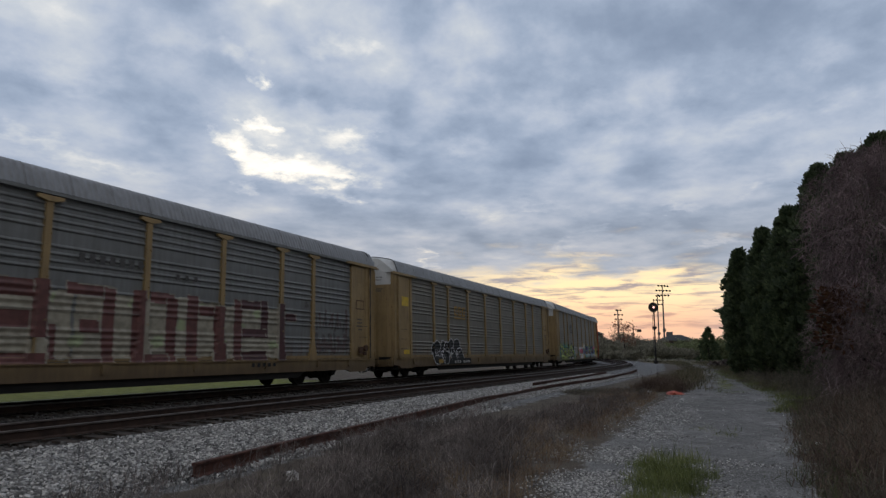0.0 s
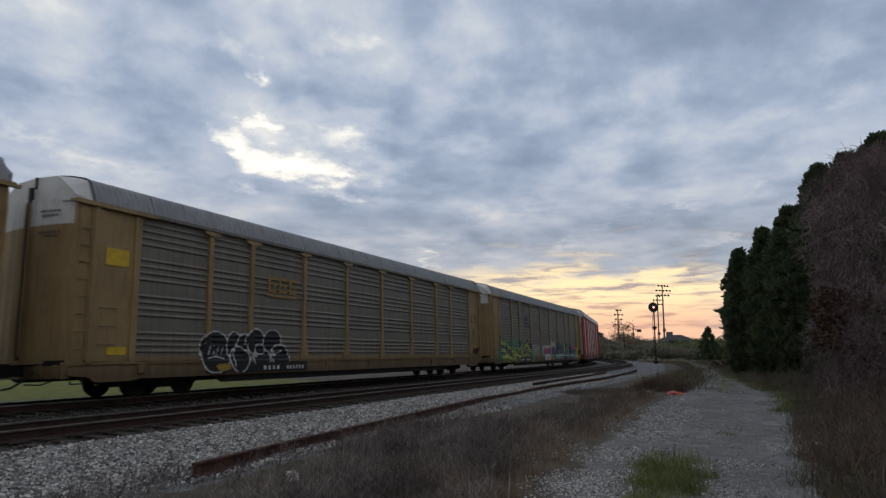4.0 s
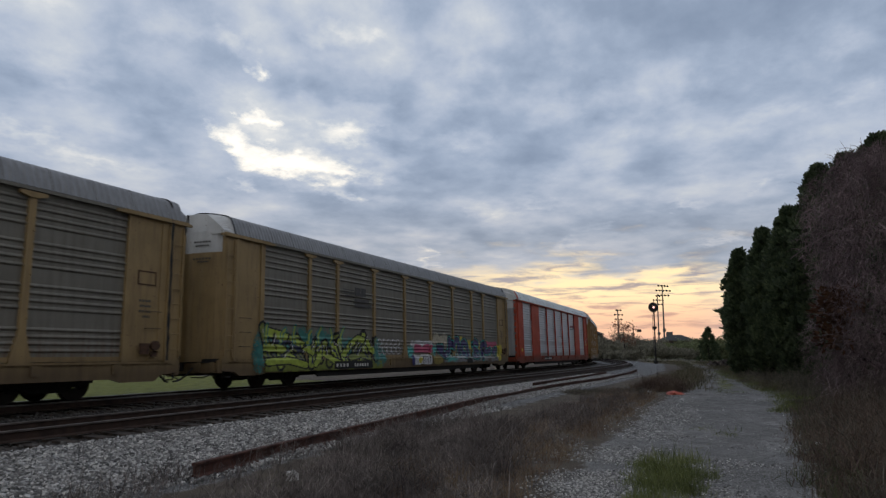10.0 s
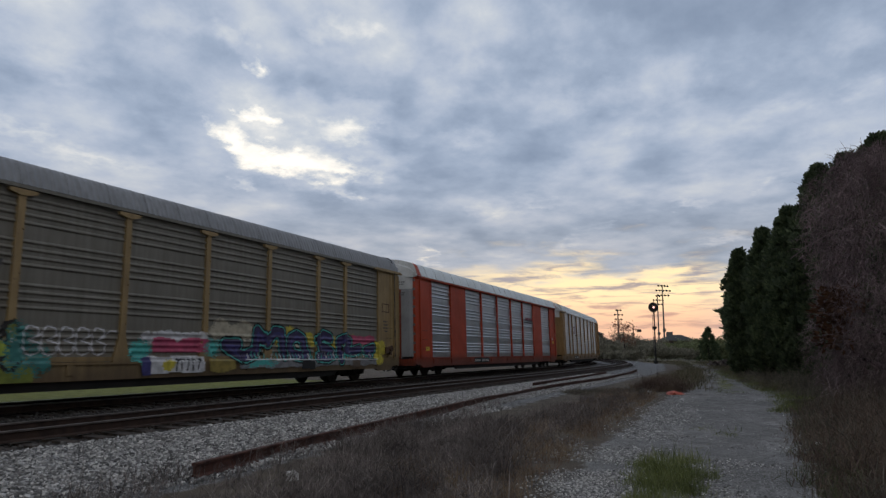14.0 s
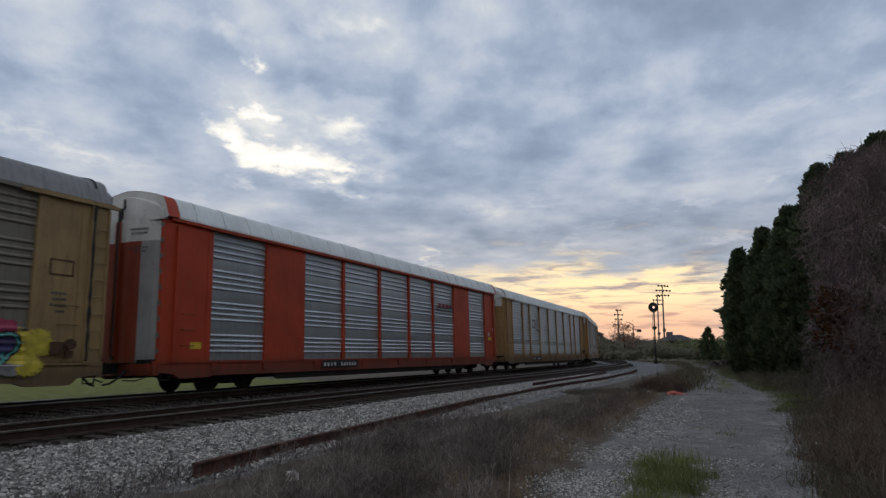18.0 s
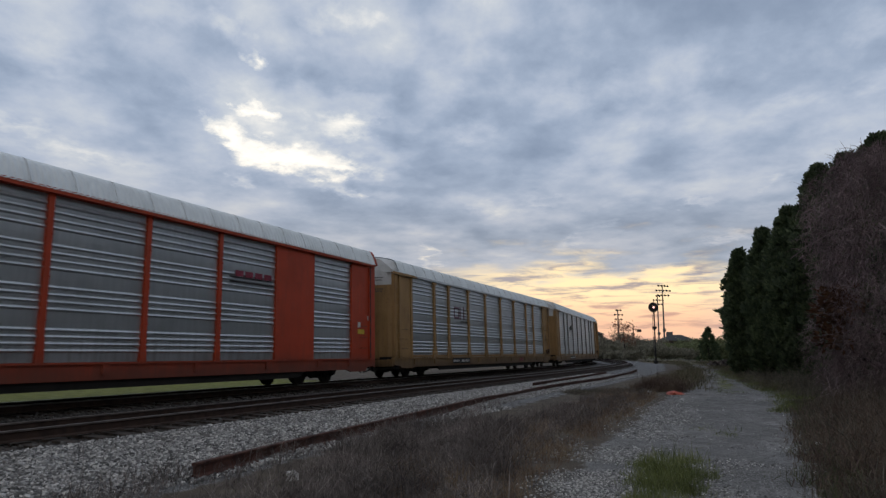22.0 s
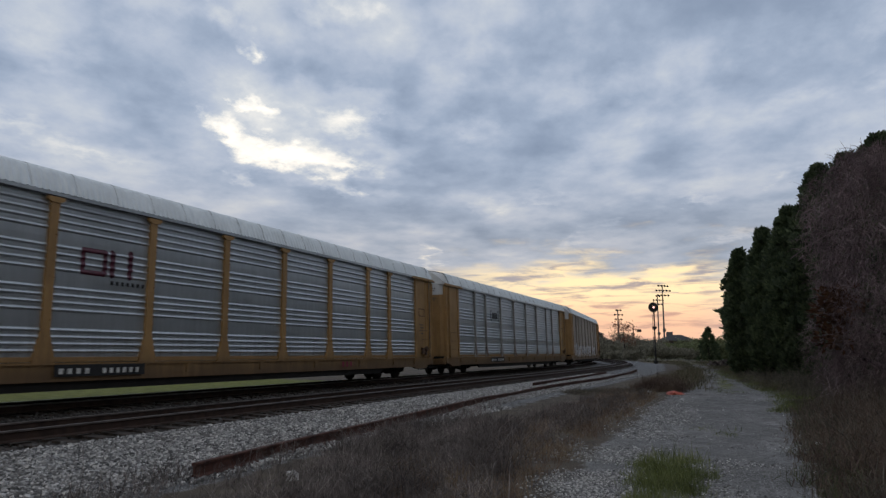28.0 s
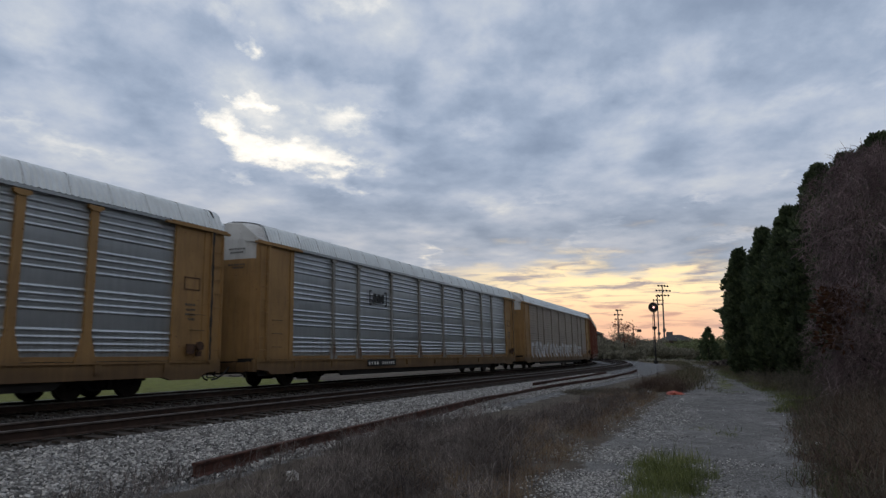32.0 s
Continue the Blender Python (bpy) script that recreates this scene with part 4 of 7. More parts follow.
def posts_car(name, label, style):
    """Wagon with painted uprights between ribbed steel sides."""
    car = car_base(name, label, style)
    edges = (-11.58,) + POSTS + (11.58,)
    key = style["key"]
    for i, (a, b) in enumerate(zip(edges, edges[1:])):
        p = shared("side_panel:%d:%s" % (i, style["sheet"]), lambda: ribbed_panel(a - 0.02, b + 0.02), style["panel"])
        part("side_panel", p, None, car)

        def strip_bm():
            bm = bmesh.new()
            bevel_box(bm, a + 0.06, b - 0.06, -SIDE_Y + 0.035, -SIDE_Y + 0.088, PANEL_LO + 0.012, PANEL_LO + 0.125, 0.01)
            return bm
        part("base_strip", shared("base_strip:%d:%s" % (i, key), strip_bm, style["body"]), None, car)
        part("side_panel", shared("side_panel_far:%d:%s" % (i, style["sheet"]), lambda: ribbed_panel(-b - 0.02, -a + 0.02), style["panel"]), None, car, at=pose(0, 0, 0, 0, 0, 180))
    for x in POSTS:
        part("side_post", shared("side_post:%.2f:%s" % (x, key), lambda: side_post(x, style["post_w"], cap=style["cap_w"]), style.get("post", style["body"])), None, car)
        part("side_post", shared("side_post:%.2f:%s" % (-x, key), lambda: side_post(-x, style["post_w"], cap=style["cap_w"]), style.get("post", style["body"])), None, car, at=pose(0, 0, 0, 0, 0, 180))
    for s in (-1, 1):
        end_parts(car, s, style)
    return car


def panelled_car(name, label, style):
    """Orange wagon whose ribbed sheets sit in windows between wide painted panels."""
    car = car_base(name, label, style)
    windows = [(-11.58, -9.05), (-6.9, -4.3), (-4.3, -1.4), (-1.4, 1.4), (1.4, 4.1), (4.1, 6.75), (8.95, 11.65)]
    solid = [(-HALF + 0.62, -11.58), (-9.05, -6.9), (6.75, 8.95), (11.65, HALF - 0.62)]
    for turn in (0, 180):
        sg = 1 if turn == 0 else -1
        for i, (a, b) in enumerate(windows):
            a, b = sorted((a * sg, b * sg))
            part("side_panel", ribbed_panel(a, b, style["hi"]), style["panel"], car, at=pose(0, 0, 0, 0, 0, turn))
        for a, b in solid:
            a, b = sorted((a * sg, b * sg))
            bm = bmesh.new()
            box(bm, a, b, -SIDE_Y, -SIDE_Y + 0.1, PANEL_LO - 0.004, style["hi"] + 0.003)
            part("wide_panel", bm, style["body"], car, at=pose(0, 0, 0, 0, 0, turn))
        for x in (-4.3, -1.4, 1.4, 4.1):
            part("side_post", side_post(x * sg, 0.075, 0.03, hi=style["hi"] - 0.01), style["body"], car, at=pose(0, 0, 0, 0, 0, turn))
    for s in (-1, 1):
        end_parts(car, s, style)
        hoop = part("roof_hoop", roof_mesh(*sorted((s * (HALF - 0.2), s * (HALF - (0.62 if s < 0 else 0.38)))), 0, 0.128), style["body"], car, "orange curved roof end")
        bm = bmesh.new()
        f = 1 + 0.128 / 1.66
        rows = [[bm.verts.new((s * (HALF - 0.2), y * k, 4.3 + (z - 4.3) * k)) for y, z in ROOF] for k in (f, 0.93)]
        for i in range(len(ROOF) - 1):
            bm.faces.new((rows[0][i], rows[0][i + 1], rows[1][i + 1], rows[1][i]))
        part("edge_plate", bm, style["cap"] if s < 0 else style["body"], hoop, "pale plate closing the roof end" if s < 0 else "")
    return car


OLD = dict(key="old", sheet="old", body=M["tan"], roof=M["roof_old"], panel=M["panel_old"], eave=M["panel_old"], door=[M["tan"], M["white"]], door_top=4.3, cap=M["white"], bracket=True, door_label="tan doors below a white top", lift=0.0, post_w=0.085, rib=0.014, hi=PANEL_HI, cap_w=0.24)
GREY = dict(OLD, key="grey", sheet="grey", panel=M["panel_grey"], eave=M["panel_grey"])
NEWER = dict(OLD, key="newer", sheet="new", body=M["yellow"], roof=M["roof_new"], panel=M["panel_new"], eave=M["panel_new"], door=[M["yellow"], M["white"]], door_label="yellow doors below a white top", post_w=0.105, rib=0.032, cap_w=0.11)
ORANGE = dict(OLD, key="orange", sheet="new", body=M["orange"], roof=M["roof_new"], panel=M["panel_new"], eave=M["orange"], door=[M["doorred"], M["white"], M["doorgrey"]], hi=4.85, cap=M["white"], bracket=False, door_label="dark red and grey doors below a white top", lift=0.09, rib=0.032)
WORN = dict(OLD, key="worn", sheet="worn", panel=M["panel_worn"], eave=M["panel_worn"], post=M["panel_worn"], body=M["yellow"], door=[M["yellow"], M["white"]], roof=M["roof_new"])
SILVER = dict(NEWER, key="silver", post_w=0.075, post=M["post_grey"])
BROWN = dict(NEWER, key="brown", body=M["brown"], door=[M["brown"], M["brown"]], cap=M["roof_old"], door_label="red-brown doors")

CARS = []
CENTRES = (17.64, 46.09, 74.54, 103.04, 131.54, 159.97, 188.57, 216.95, 245.30, 273.65)
KINDS = (
    (posts_car, GREY, "grimy wagon with faded yellow posts and large maroon and cream graffiti"),
    (posts_car, OLD, "grimy wagon with faded yellow posts and black bubble graffiti"),
    (posts_car, OLD, "grimy wagon with faded yellow posts and green and blue graffiti"),
    (panelled_car, ORANGE, "orange-red wagon with silver ribbed panels and white roof"),
    (posts_car, NEWER, "silver ribbed wagon with yellow posts and a red barred emblem"),
    (posts_car, SILVER, "silver ribbed wagon with slim yellow posts and small black emblem"),
    (posts_car, WORN, "worn tan ribbed wagon with yellow ends and pale graffiti"),
    (posts_car, BROWN, "ribbed wagon with red-brown posts and doors"),
    (posts_car, OLD, "grimy wagon with faded yellow posts and plain sides"),
    (posts_car, NEWER, "silver ribbed wagon with yellow posts and plain sides"),
)
for make, style, text in KINDS:
    CARS.append(make("autorack_wagon", text, style))


# ---- plants and stones ----
def raw_mesh(name, verts, faces, material, smooth=False):
    """A mesh from arrays: verts (n, 3), faces of 3 or 4 corners (m, k)."""
    me = bpy.data.meshes.new(name)
    verts = np.asarray(verts, dtype=np.float32)
    faces = np.asarray(faces, dtype=np.int32)
    m, k = faces.shape
    me.vertices.add(len(verts))
    me.vertices.foreach_set("co", verts.ravel())
    me.loops.add(m * k)
    me.loops.foreach_set("vertex_index", faces.ravel())
    me.polygons.add(m)
    me.polygons.foreach_set("loop_start", np.arange(m, dtype=np.int32) * k)
    me.polygons.foreach_set("loop_total", np.full(m, k, dtype=np.int32))
    me.update(calc_edges=True)
    me.materials.append(material)
    return me


def plant_material(name, stops, rough=0.8, thin=0.25):
    """Leaves or stalks whose tone differs from piece to piece, a little light passing through."""
    n = Nodes(name)
    geo = n.add("ShaderNodeNewGeometry")
    patch = n.span(n.noise(n.coords(), 1.1, 4), 0.3, 0.7)
    f = n.math("ADD", n.math("MULTIPLY", geo.outputs["Random Per Island"], 0.5), n.math("MULTIPLY", patch, 0.5))
    col = n.ramp(f, stops)
    d = n.add("ShaderNodeBsdfDiffuse", Color=col, Roughness=0.9)
    tr = n.add("ShaderNodeBsdfTranslucent", Color=col)
    g = n.add("ShaderNodeBsdfGlossy", Color=(0.9, 0.9, 0.9, 1), Roughness=0.55)
    m1 = n.add("ShaderNodeMixShader", Fac=thin)
    n.t.links.new(d.outputs[0], m1.inputs[1])
    n.t.links.new(tr.outputs[0], m1.inputs[2])
    m2 = n.add("ShaderNodeMixShader", Fac=0.03)
    n.t.links.new(m1.outputs[0], m2.inputs[1])
    n.t.links.new(g.outputs[0], m2.inputs[2])
    n.t.links.new(m2.outputs[0], n.out.inputs[0])
    return n.mat


M["cedar"] = plant_material("cedar_needles", [(0.15, (0.040, 0.058, 0.031)), (0.5, (0.080, 0.110, 0.057)), (0.85, (0.138, 0.174, 0.085))], thin=0.3)
M["vine"] = plant_material("bare_vine_twigs", [(0.15, (0.10, 0.07, 0.074)), (0.5, (0.20, 0.145, 0.152)), (0.85, (0.34, 0.26, 0.265))], thin=0.05)
M["rusty_leaf"] = plant_material("browned_cedar", [(0.2, (0.05, 0.022, 0.012)), (0.6, (0.10, 0.045, 0.022)), (0.9, (0.13, 0.07, 0.035))])
M["weed"] = plant_material("dead_weed_stalks", [(0.12, (0.06, 0.051, 0.049)), (0.45, (0.148, 0.125, 0.117)), (0.75, (0.26, 0.225, 0.208)), (0.95, (0.5, 0.44, 0.40))], thin=0.1)
M["weed_red"] = plant_material("reddish_dead_grass", [(0.12, (0.130, 0.075, 0.049)), (0.5, (0.215, 0.145, 0.095)), (0.9, (0.36, 0.28, 0.18))], thin=0.1)
M["weed_dark"] = plant_material("dark_trackside_brush", [(0.12, (0.058, 0.054, 0.04)), (0.5, (0.12, 0.108, 0.082)), (0.8, (0.20, 0.178, 0.138)), (0.97, (0.34, 0.30, 0.24))], thin=0.1)
M["verge"] = plant_material("dim_green_weeds", [(0.12, (0.045, 0.05, 0.025)), (0.5, (0.09, 0.10, 0.045)), (0.85, (0.15, 0.155, 0.08))])
M["field"] = plant_material("rough_field_weeds", [(0.1, (0.06, 0.055, 0.03)), (0.4, (0.115, 0.11, 0.055)), (0.65, (0.17, 0.14, 0.09)), (0.95, (0.26, 0.23, 0.15))])
M["thicket"] = plant_material("brown_bramble_stems", [(0.12, (0.07, 0.048, 0.04)), (0.5, (0.135, 0.095, 0.075)), (0.85, (0.22, 0.165, 0.12))], thin=0.1)
M["grass"] = plant_material("spring_grass", [(0.12, (0.075, 0.085, 0.03)), (0.5, (0.15, 0.18, 0.055)), (0.8, (0.23, 0.26, 0.09)), (0.97, (0.36, 0.32, 0.17))])
# far leaves paler than near ones: distance haze put into their colour
M["leaf_far"] = plant_material("haze_paled_spring_leaves", [(0.15, (0.11, 0.125, 0.06)), (0.5, (0.19, 0.215, 0.10)), (0.85, (0.28, 0.30, 0.15))])
M["leaf_hazy"] = plant_material("haze_paled_shrub_leaves", [(0.15, (0.15, 0.14, 0.105)), (0.5, (0.26, 0.245, 0.185)), (0.85, (0.37, 0.345, 0.265))])
M["leaf_red"] = plant_material("budding_red_leaves", [(0.15, (0.15, 0.062, 0.038)), (0.5, (0.26, 0.11, 0.065)), (0.85, (0.34, 0.17, 0.10))])
M["bark"] = plain("dark_bark", (0.035, 0.028, 0.023), 0.9, 0.0, 0.35, 6.0, 0.4)


def stone_material(name, stops, tint=1.0):
    n = Nodes(name)
    geo = n.add("ShaderNodeNewGeometry")
    col = n.ramp(geo.outputs["Random Per Island"], stops)
    col = n.mix(n.math("MULTIPLY", n.span(n.noise(n.coords(), 55, 3), 0.45, 0.7), 0.35), col, (0.09, 0.085, 0.08))
    col = n.mix(n.math("MULTIPLY", n.span(n.noise(n.coords(), 0.5, 3), 0.5, 0.7), 0.3), col, (0.13, 0.115, 0.10))
    return n.surface(col, 0.85, 0.0, None, 0.3)


M["ballast"] = stone_material("crushed_granite", [(0.0, (0.075, 0.074, 0.074)), (0.35, (0.235, 0.232, 0.228)), (0.7, (0.44, 0.433, 0.42)), (0.9, (0.63, 0.62, 0.60)), (1.0, (0.80, 0.78, 0.75))])


M["oily_stone"] = stone_material("grimy_ballast", [(0.0, (0.02, 0.018, 0.017)), (0.5, (0.05, 0.046, 0.043)), (1.0, (0.125, 0.12, 0.115))])


def scatter_stones(name, label, places, size, seed, material="ballast"):
    """Broken stones, each a lopsided block of twelve triangles, pressed into the ground."""
    rg = np.random.default_rng(seed)
    n = len(places)
    cube = np.array([(-1, -1, -1), (1, -1, -1), (1, 1, -1), (-1, 1, -1), (-1, -1, 1), (1, -1, 1), (1, 1, 1), (-1, 1, 1)], dtype=float)
    tri = np.array([(4, 5, 6), (4, 6, 7), (0, 1, 5), (0, 5, 4), (1, 2, 6), (1, 6, 5), (2, 3, 7), (2, 7, 6), (3, 0, 4), (3, 4, 7)])
    s = size * rg.lognormal(0, 0.35, (n, 1, 1))
    v = cube[None] * rg.uniform(0.55, 1.15, (n, 8, 3)) * s * np.array([1, 0.8, 0.62])
    a = rg.uniform(0, 2 * np.pi, n)
    b = rg.uniform(-0.6, 0.6, n)
    ca, sa, cb, sb = np.cos(a), np.sin(a), np.cos(b), np.sin(b)
    x, z = v[:, :, 0] * cb[:, None] + v[:, :, 2] * sb[:, None], -v[:, :, 0] * sb[:, None] + v[:, :, 2] * cb[:, None]
    X, Y = x * ca[:, None] - v[:, :, 1] * sa[:, None], x * sa[:, None] + v[:, :, 1] * ca[:, None]
    P = np.asarray(places, dtype=float)
    V = np.stack([X + P[:, :1], Y + P[:, 1:2], z + P[:, 2:3]], axis=2).reshape(-1, 3)
    Fc = (tri[None] + (np.arange(n) * 8)[:, None, None]).reshape(-1, 3)
    ob = new(name, raw_mesh(name, V, Fc, M[material]))
    return tagged(ob, label, "stones", kind="stuff")


def ground_z(x, y):
    """The height of the built ground sheet."""
    z = ground_height(x, y)
    b = bed_share(track_off(x, y)[0])
    return z * (1 - 0.7 * b) + 0.03 * b


rng = random.Random(11)
spots = []
# along the near shoulder, between line offsets, thinning with distance
while len(spots) < 84000:
    s = rng.uniform(0.0, 1.0) ** 1.9 * 58 - 3
    lo = -8.3 if s < 25 else -7.6
    o = rng.uniform(lo, -4.35)
    x, y, h = on_line(s, o)
    if y < 5.5 or (x / y if y > 0 else -9) < -0.80:
        continue
    if o < -7.4 and rng.random() < 0.5:
        continue
    spots.append((x, y, ground_z(x, y) + 0.012 + 0.02 * rng.random()))
scatter_stones("ballast_stones", "grey crushed granite ballast stones heaped along the track", spots, 0.016, 3)
spots = []
while len(spots) < 13000:
    s = rng.uniform(0, 1) ** 1.5 * 60 - 4
    o = rng.choice((rng.uniform(-4.4, -1.6), rng.uniform(-1.6, 0.2), rng.uniform(0.3, 2.8)))
    x, y, h = on_line(s, o)
    spots.append((x, y, ground_z(x, y) + 0.02 + 0.02 * rng.random()))
scatter_stones("track_bed_stones", "dark ballast stones lying between rails and ties", spots, 0.024, 4, "oily_stone")
spots = []
while len(spots) < 15000:
    k = rng.uniform(0.85, 1.0) + rng.random() ** 1.5 * 5.6
    i = int(k)
    a, b = LANE[i], LANE[i + 1]
    u = k - i
    w = lane_width(k)
    x = a[0] + (b[0] - a[0]) * u + (rng.gauss(-0.85, 0.35) if rng.random() < 0.62 else rng.uniform(-0.9, 1.1)) * w
    y = a[1] + (b[1] - a[1]) * u + rng.uniform(-1, 1)
    if noise.noise((x * 0.8, y * 0.8, 4.0)) + rng.uniform(-0.25, 0.25) < (-0.1 if x < a[0] + (b[0] - a[0]) * u - 0.5 * w else 0.2):
        continue
    spots.append((x, y, ground_z(x, y) + 0.004))
scatter_stones("lane_gravel", "loose pale gravel scattered on the worn lane", spots, 0.0085, 5)


def blades(roots, height, width, lean, seed, curl=0.5):
    """Thin bent stalks: arrays of verts and quads. roots: (n, 3)."""
    rg = np.random.default_rng(seed)
    R = np.asarray(roots, dtype=float)
    n = len(R)
    h = height * rg.lognormal(0, 0.35, n)
    az = rg.uniform(0, 2 * np.pi, n)
    ln = lean * np.abs(rg.normal(0, 1, n))
    dx, dy = np.cos(az) * ln, np.sin(az) * ln
    fa = rg.uniform(0, 2 * np.pi, n)
    wx, wy = np.cos(fa) * width, np.sin(fa) * width
    V = np.zeros((n, 6, 3))
    for k, (f, wf) in enumerate(((0, 1.0), (0.55, 0.8), (1.0, 0.25))):
        off = f + curl * f * f
        V[:, 2 * k, 0] = R[:, 0] + dx * h * off - wx * wf
        V[:, 2 * k, 1] = R[:, 1] + dy * h * off - wy * wf
        V[:, 2 * k + 1, 0] = R[:, 0] + dx * h * off + wx * wf
        V[:, 2 * k + 1, 1] = R[:, 1] + dy * h * off + wy * wf
        V[:, 2 * k, 2] = V[:, 2 * k + 1, 2] = R[:, 2] + h * f * (1 - 0.25 * np.minimum(1, ln) * f)
    q = np.array([(0, 1, 3, 2), (2, 3, 5, 4)])
    Fc = (q[None] + (np.arange(n) * 6)[:, None, None]).reshape(-1, 4)
    return V.reshape(-1, 3), Fc


def weed_patch(name, label, category, spots, per, spread, height, width, lean, material, seed, twigs=0):
    """Clumps of stalks; twigs: short side shoots along each stalk."""
    rg = np.random.default_rng(seed)
    P = np.asarray(spots, dtype=float)
    roots = np.repeat(P[:, :3], per, axis=0)
    sc = np.repeat(P[:, 3], per)
    roots[:, 0] += rg.normal(0, spread, len(roots))
    roots[:, 1] += rg.normal(0, spread, len(roots))
    V, Fc = blades(roots, height * sc, width, lean, seed)
    if twigs:
        top = V.reshape(-1, 6, 3)
        k = rg.integers(0, len(top), len(top) * twigs)
        f = rg.uniform(0.25, 1.0, len(k))[:, None]
        base = top[k, 0] * (1 - f) + top[k, 4] * f
        V2, F2 = blades(base, height * 0.32 * sc[k], width * 0.7, 0.9, seed + 1)
        Fc = np.concatenate([Fc, F2 + len(V)])
        V = np.concatenate([V, V2])
    ob = new(name, raw_mesh(name, V, Fc, material))
    return tagged(ob, label, category, kind="stuff")


def in_band(count, test, xr, yr, seed, scale=(0.6, 1.3), fade=lambda x, y: 1.0):
    r = random.Random(seed)
    out = []
    tries = 0
    while len(out) < count and tries < count * 60:
        tries += 1
        u = r.random()
        y = yr[0] + (yr[1] - yr[0]) * u ** 1.4
        x = r.uniform(*xr)
        if test(x, y, r):
            out.append((x, y, ground_z(x, y) - 0.01, r.uniform(*scale) * fade(x, y)))
    return out


RAIL_LINE = [(-6.0, 0.0), (-3.1, 8.42), (-1.6, 12.7), (0.0, 17.1), (1.35, 21.0), (4.0, 27.2), (9.6, 38.6), (16.6, 56.0)]


def across(y, pts):
    """x of a bent line at y."""
    for a, b in zip(pts, pts[1:]):
        if a[1] <= y <= b[1]:
            return a[0] + (b[0] - a[0]) * (y - a[1]) / (b[1] - a[1])
    return pts[-1][0] if y > pts[-1][1] else pts[0][0]


BRUSH_L = [(-2.6, 4.0), (-2.2, 7.5), (-1.5, 12.6), (1.5, 15.6), (3.4, 19.6), (5.5, 24.5), (6.8, 28.0)]
BRUSH_R = [(0.7, 4.0), (0.8, 7.5), (2.2, 11.4), (4.1, 15.6), (7.3, 23.0), (8.4, 26.0)]


def in_brush(x, y, r):
    a, b = across(y, BRUSH_L), across(y, BRUSH_R)
    f = (x - a) / (b - a)
    if not 0 < f < 1:
        return False
    dens = min(1, f * 5) * min(1, (1 - f) * 2.2) - 0.15 + 0.9 * noise.noise((x * 0.9, y * 0.9, 7))
    return r.random() < dens


weed_patch("dead_weeds", "dense grey-brown dead weeds between the old rail and the lane", "weeds", in_band(2300, in_brush, (-3, 9), (6.0, 28), 21, (0.4, 1.35), lambda x, y: (0.75 + 0.8 * noise.noise((x * 0.8, y * 0.8, 12.0))) * (1.0 if y < 14 else max(0.5, 1 - (y - 14) * 0.045))), 9, 0.10, 0.25, 0.0042, 0.6, M["weed"], 31, 4)
weed_patch("dead_grass", "reddish dead grass along the edge of the lane", "dead grass", in_band(760, lambda x, y, r: abs(x - across(y, BRUSH_R) + 0.95) < 1.05 and r.random() < 0.8 and y > 7, (-1, 9), (7, 27), 22), 16, 0.09, 0.13, 0.0035, 0.6, M["weed_red"], 32)
weed_patch("sparse_rail_weeds", "thin dead weeds growing along the abandoned rail", "weeds", in_band(260, lambda x, y, r: -0.6 < x - across(y, RAIL_LINE) < 0.9, (-4, 5), (6.5, 26), 23), 9, 0.08, 0.2, 0.0035, 0.5, M["weed"], 33, 1)
weed_patch("thicket", "low dark bramble thicket between lane and tracks", "brush", in_band(230, lambda x, y, r: math.hypot((x - 9.3) / 0.9, (y - 28.3) / 1.5) < 1 - 0.3 * r.random(), (8, 12), (26, 31), 24, (0.6, 1.3), lambda x, y: 1.25 - 0.95 * math.hypot((x - 9.3) / 0.9, (y - 28.3) / 1.5)), 18, 0.2, 0.42, 0.006, 0.85, M["thicket"], 34, 6)
weed_patch("low_brush", "low dark brush in the stones beside the lane", "brush", in_band(190, lambda x, y, r: math.hypot((x - 6.5 - (y - 26) * 0.3) / 1.7, (y - 26.3) / 1.9) < 1 and r.random() < 0.7, (4, 11), (23, 30), 25, (0.6, 1.2)), 18, 0.15, 0.13, 0.005, 0.7, M["weed_dark"], 35, 1)


def lane_right(y):
    pts = [(p[0] + p[2], p[1]) for p in LANE]
    return across(y, pts)


def right_side(x, y, r):
    e = lane_right(y)
    d = x - e
    if d < -0.05 or x > e + 12:
        return False
    return r.random() < min(1, 0.25 + d * 0.55)


weed_patch("tall_brush", "tall dark tangled brush beside the lane under the trees", "brush", in_band(2300, right_side, (3, 34), (5.0, 50), 26, (0.5, 1.3), lambda x, y: 0.35 + 0.65 * min(1.0, max(0.0, x - lane_right(y)) / 2.2)), 17, 0.17, 0.62, 0.006, 0.34, M["weed_dark"], 36, 2)
weed_patch("near_brush", "dense dark tangled brush at the lane's edge", "brush", in_band(1500, lambda x, y, r: 0.05 < x - lane_right(y) + 0.25 * noise.noise((x, y, 2.0)) < 7, (3, 15), (4.5, 19), 126, (0.5, 1.3), lambda x, y: 0.3 + 0.7 * min(1.0, max(0.0, x - lane_right(y)) / 1.6)), 16, 0.16, 0.5, 0.0055, 0.5, M["thicket"], 136, 3)
weed_patch("verge_weeds", "low dim green weeds along the lane's edge", "weeds", in_band(380, lambda x, y, r: 0.0 < x - lane_right(y) + 0.4 * noise.noise((x, y, 6.0)) < 1.8 and r.random() < 0.65, (3, 13), (5, 22), 127, (0.5, 1.4)), 14, 0.12, 0.16, 0.006, 0.75, M["verge"], 137, 1)
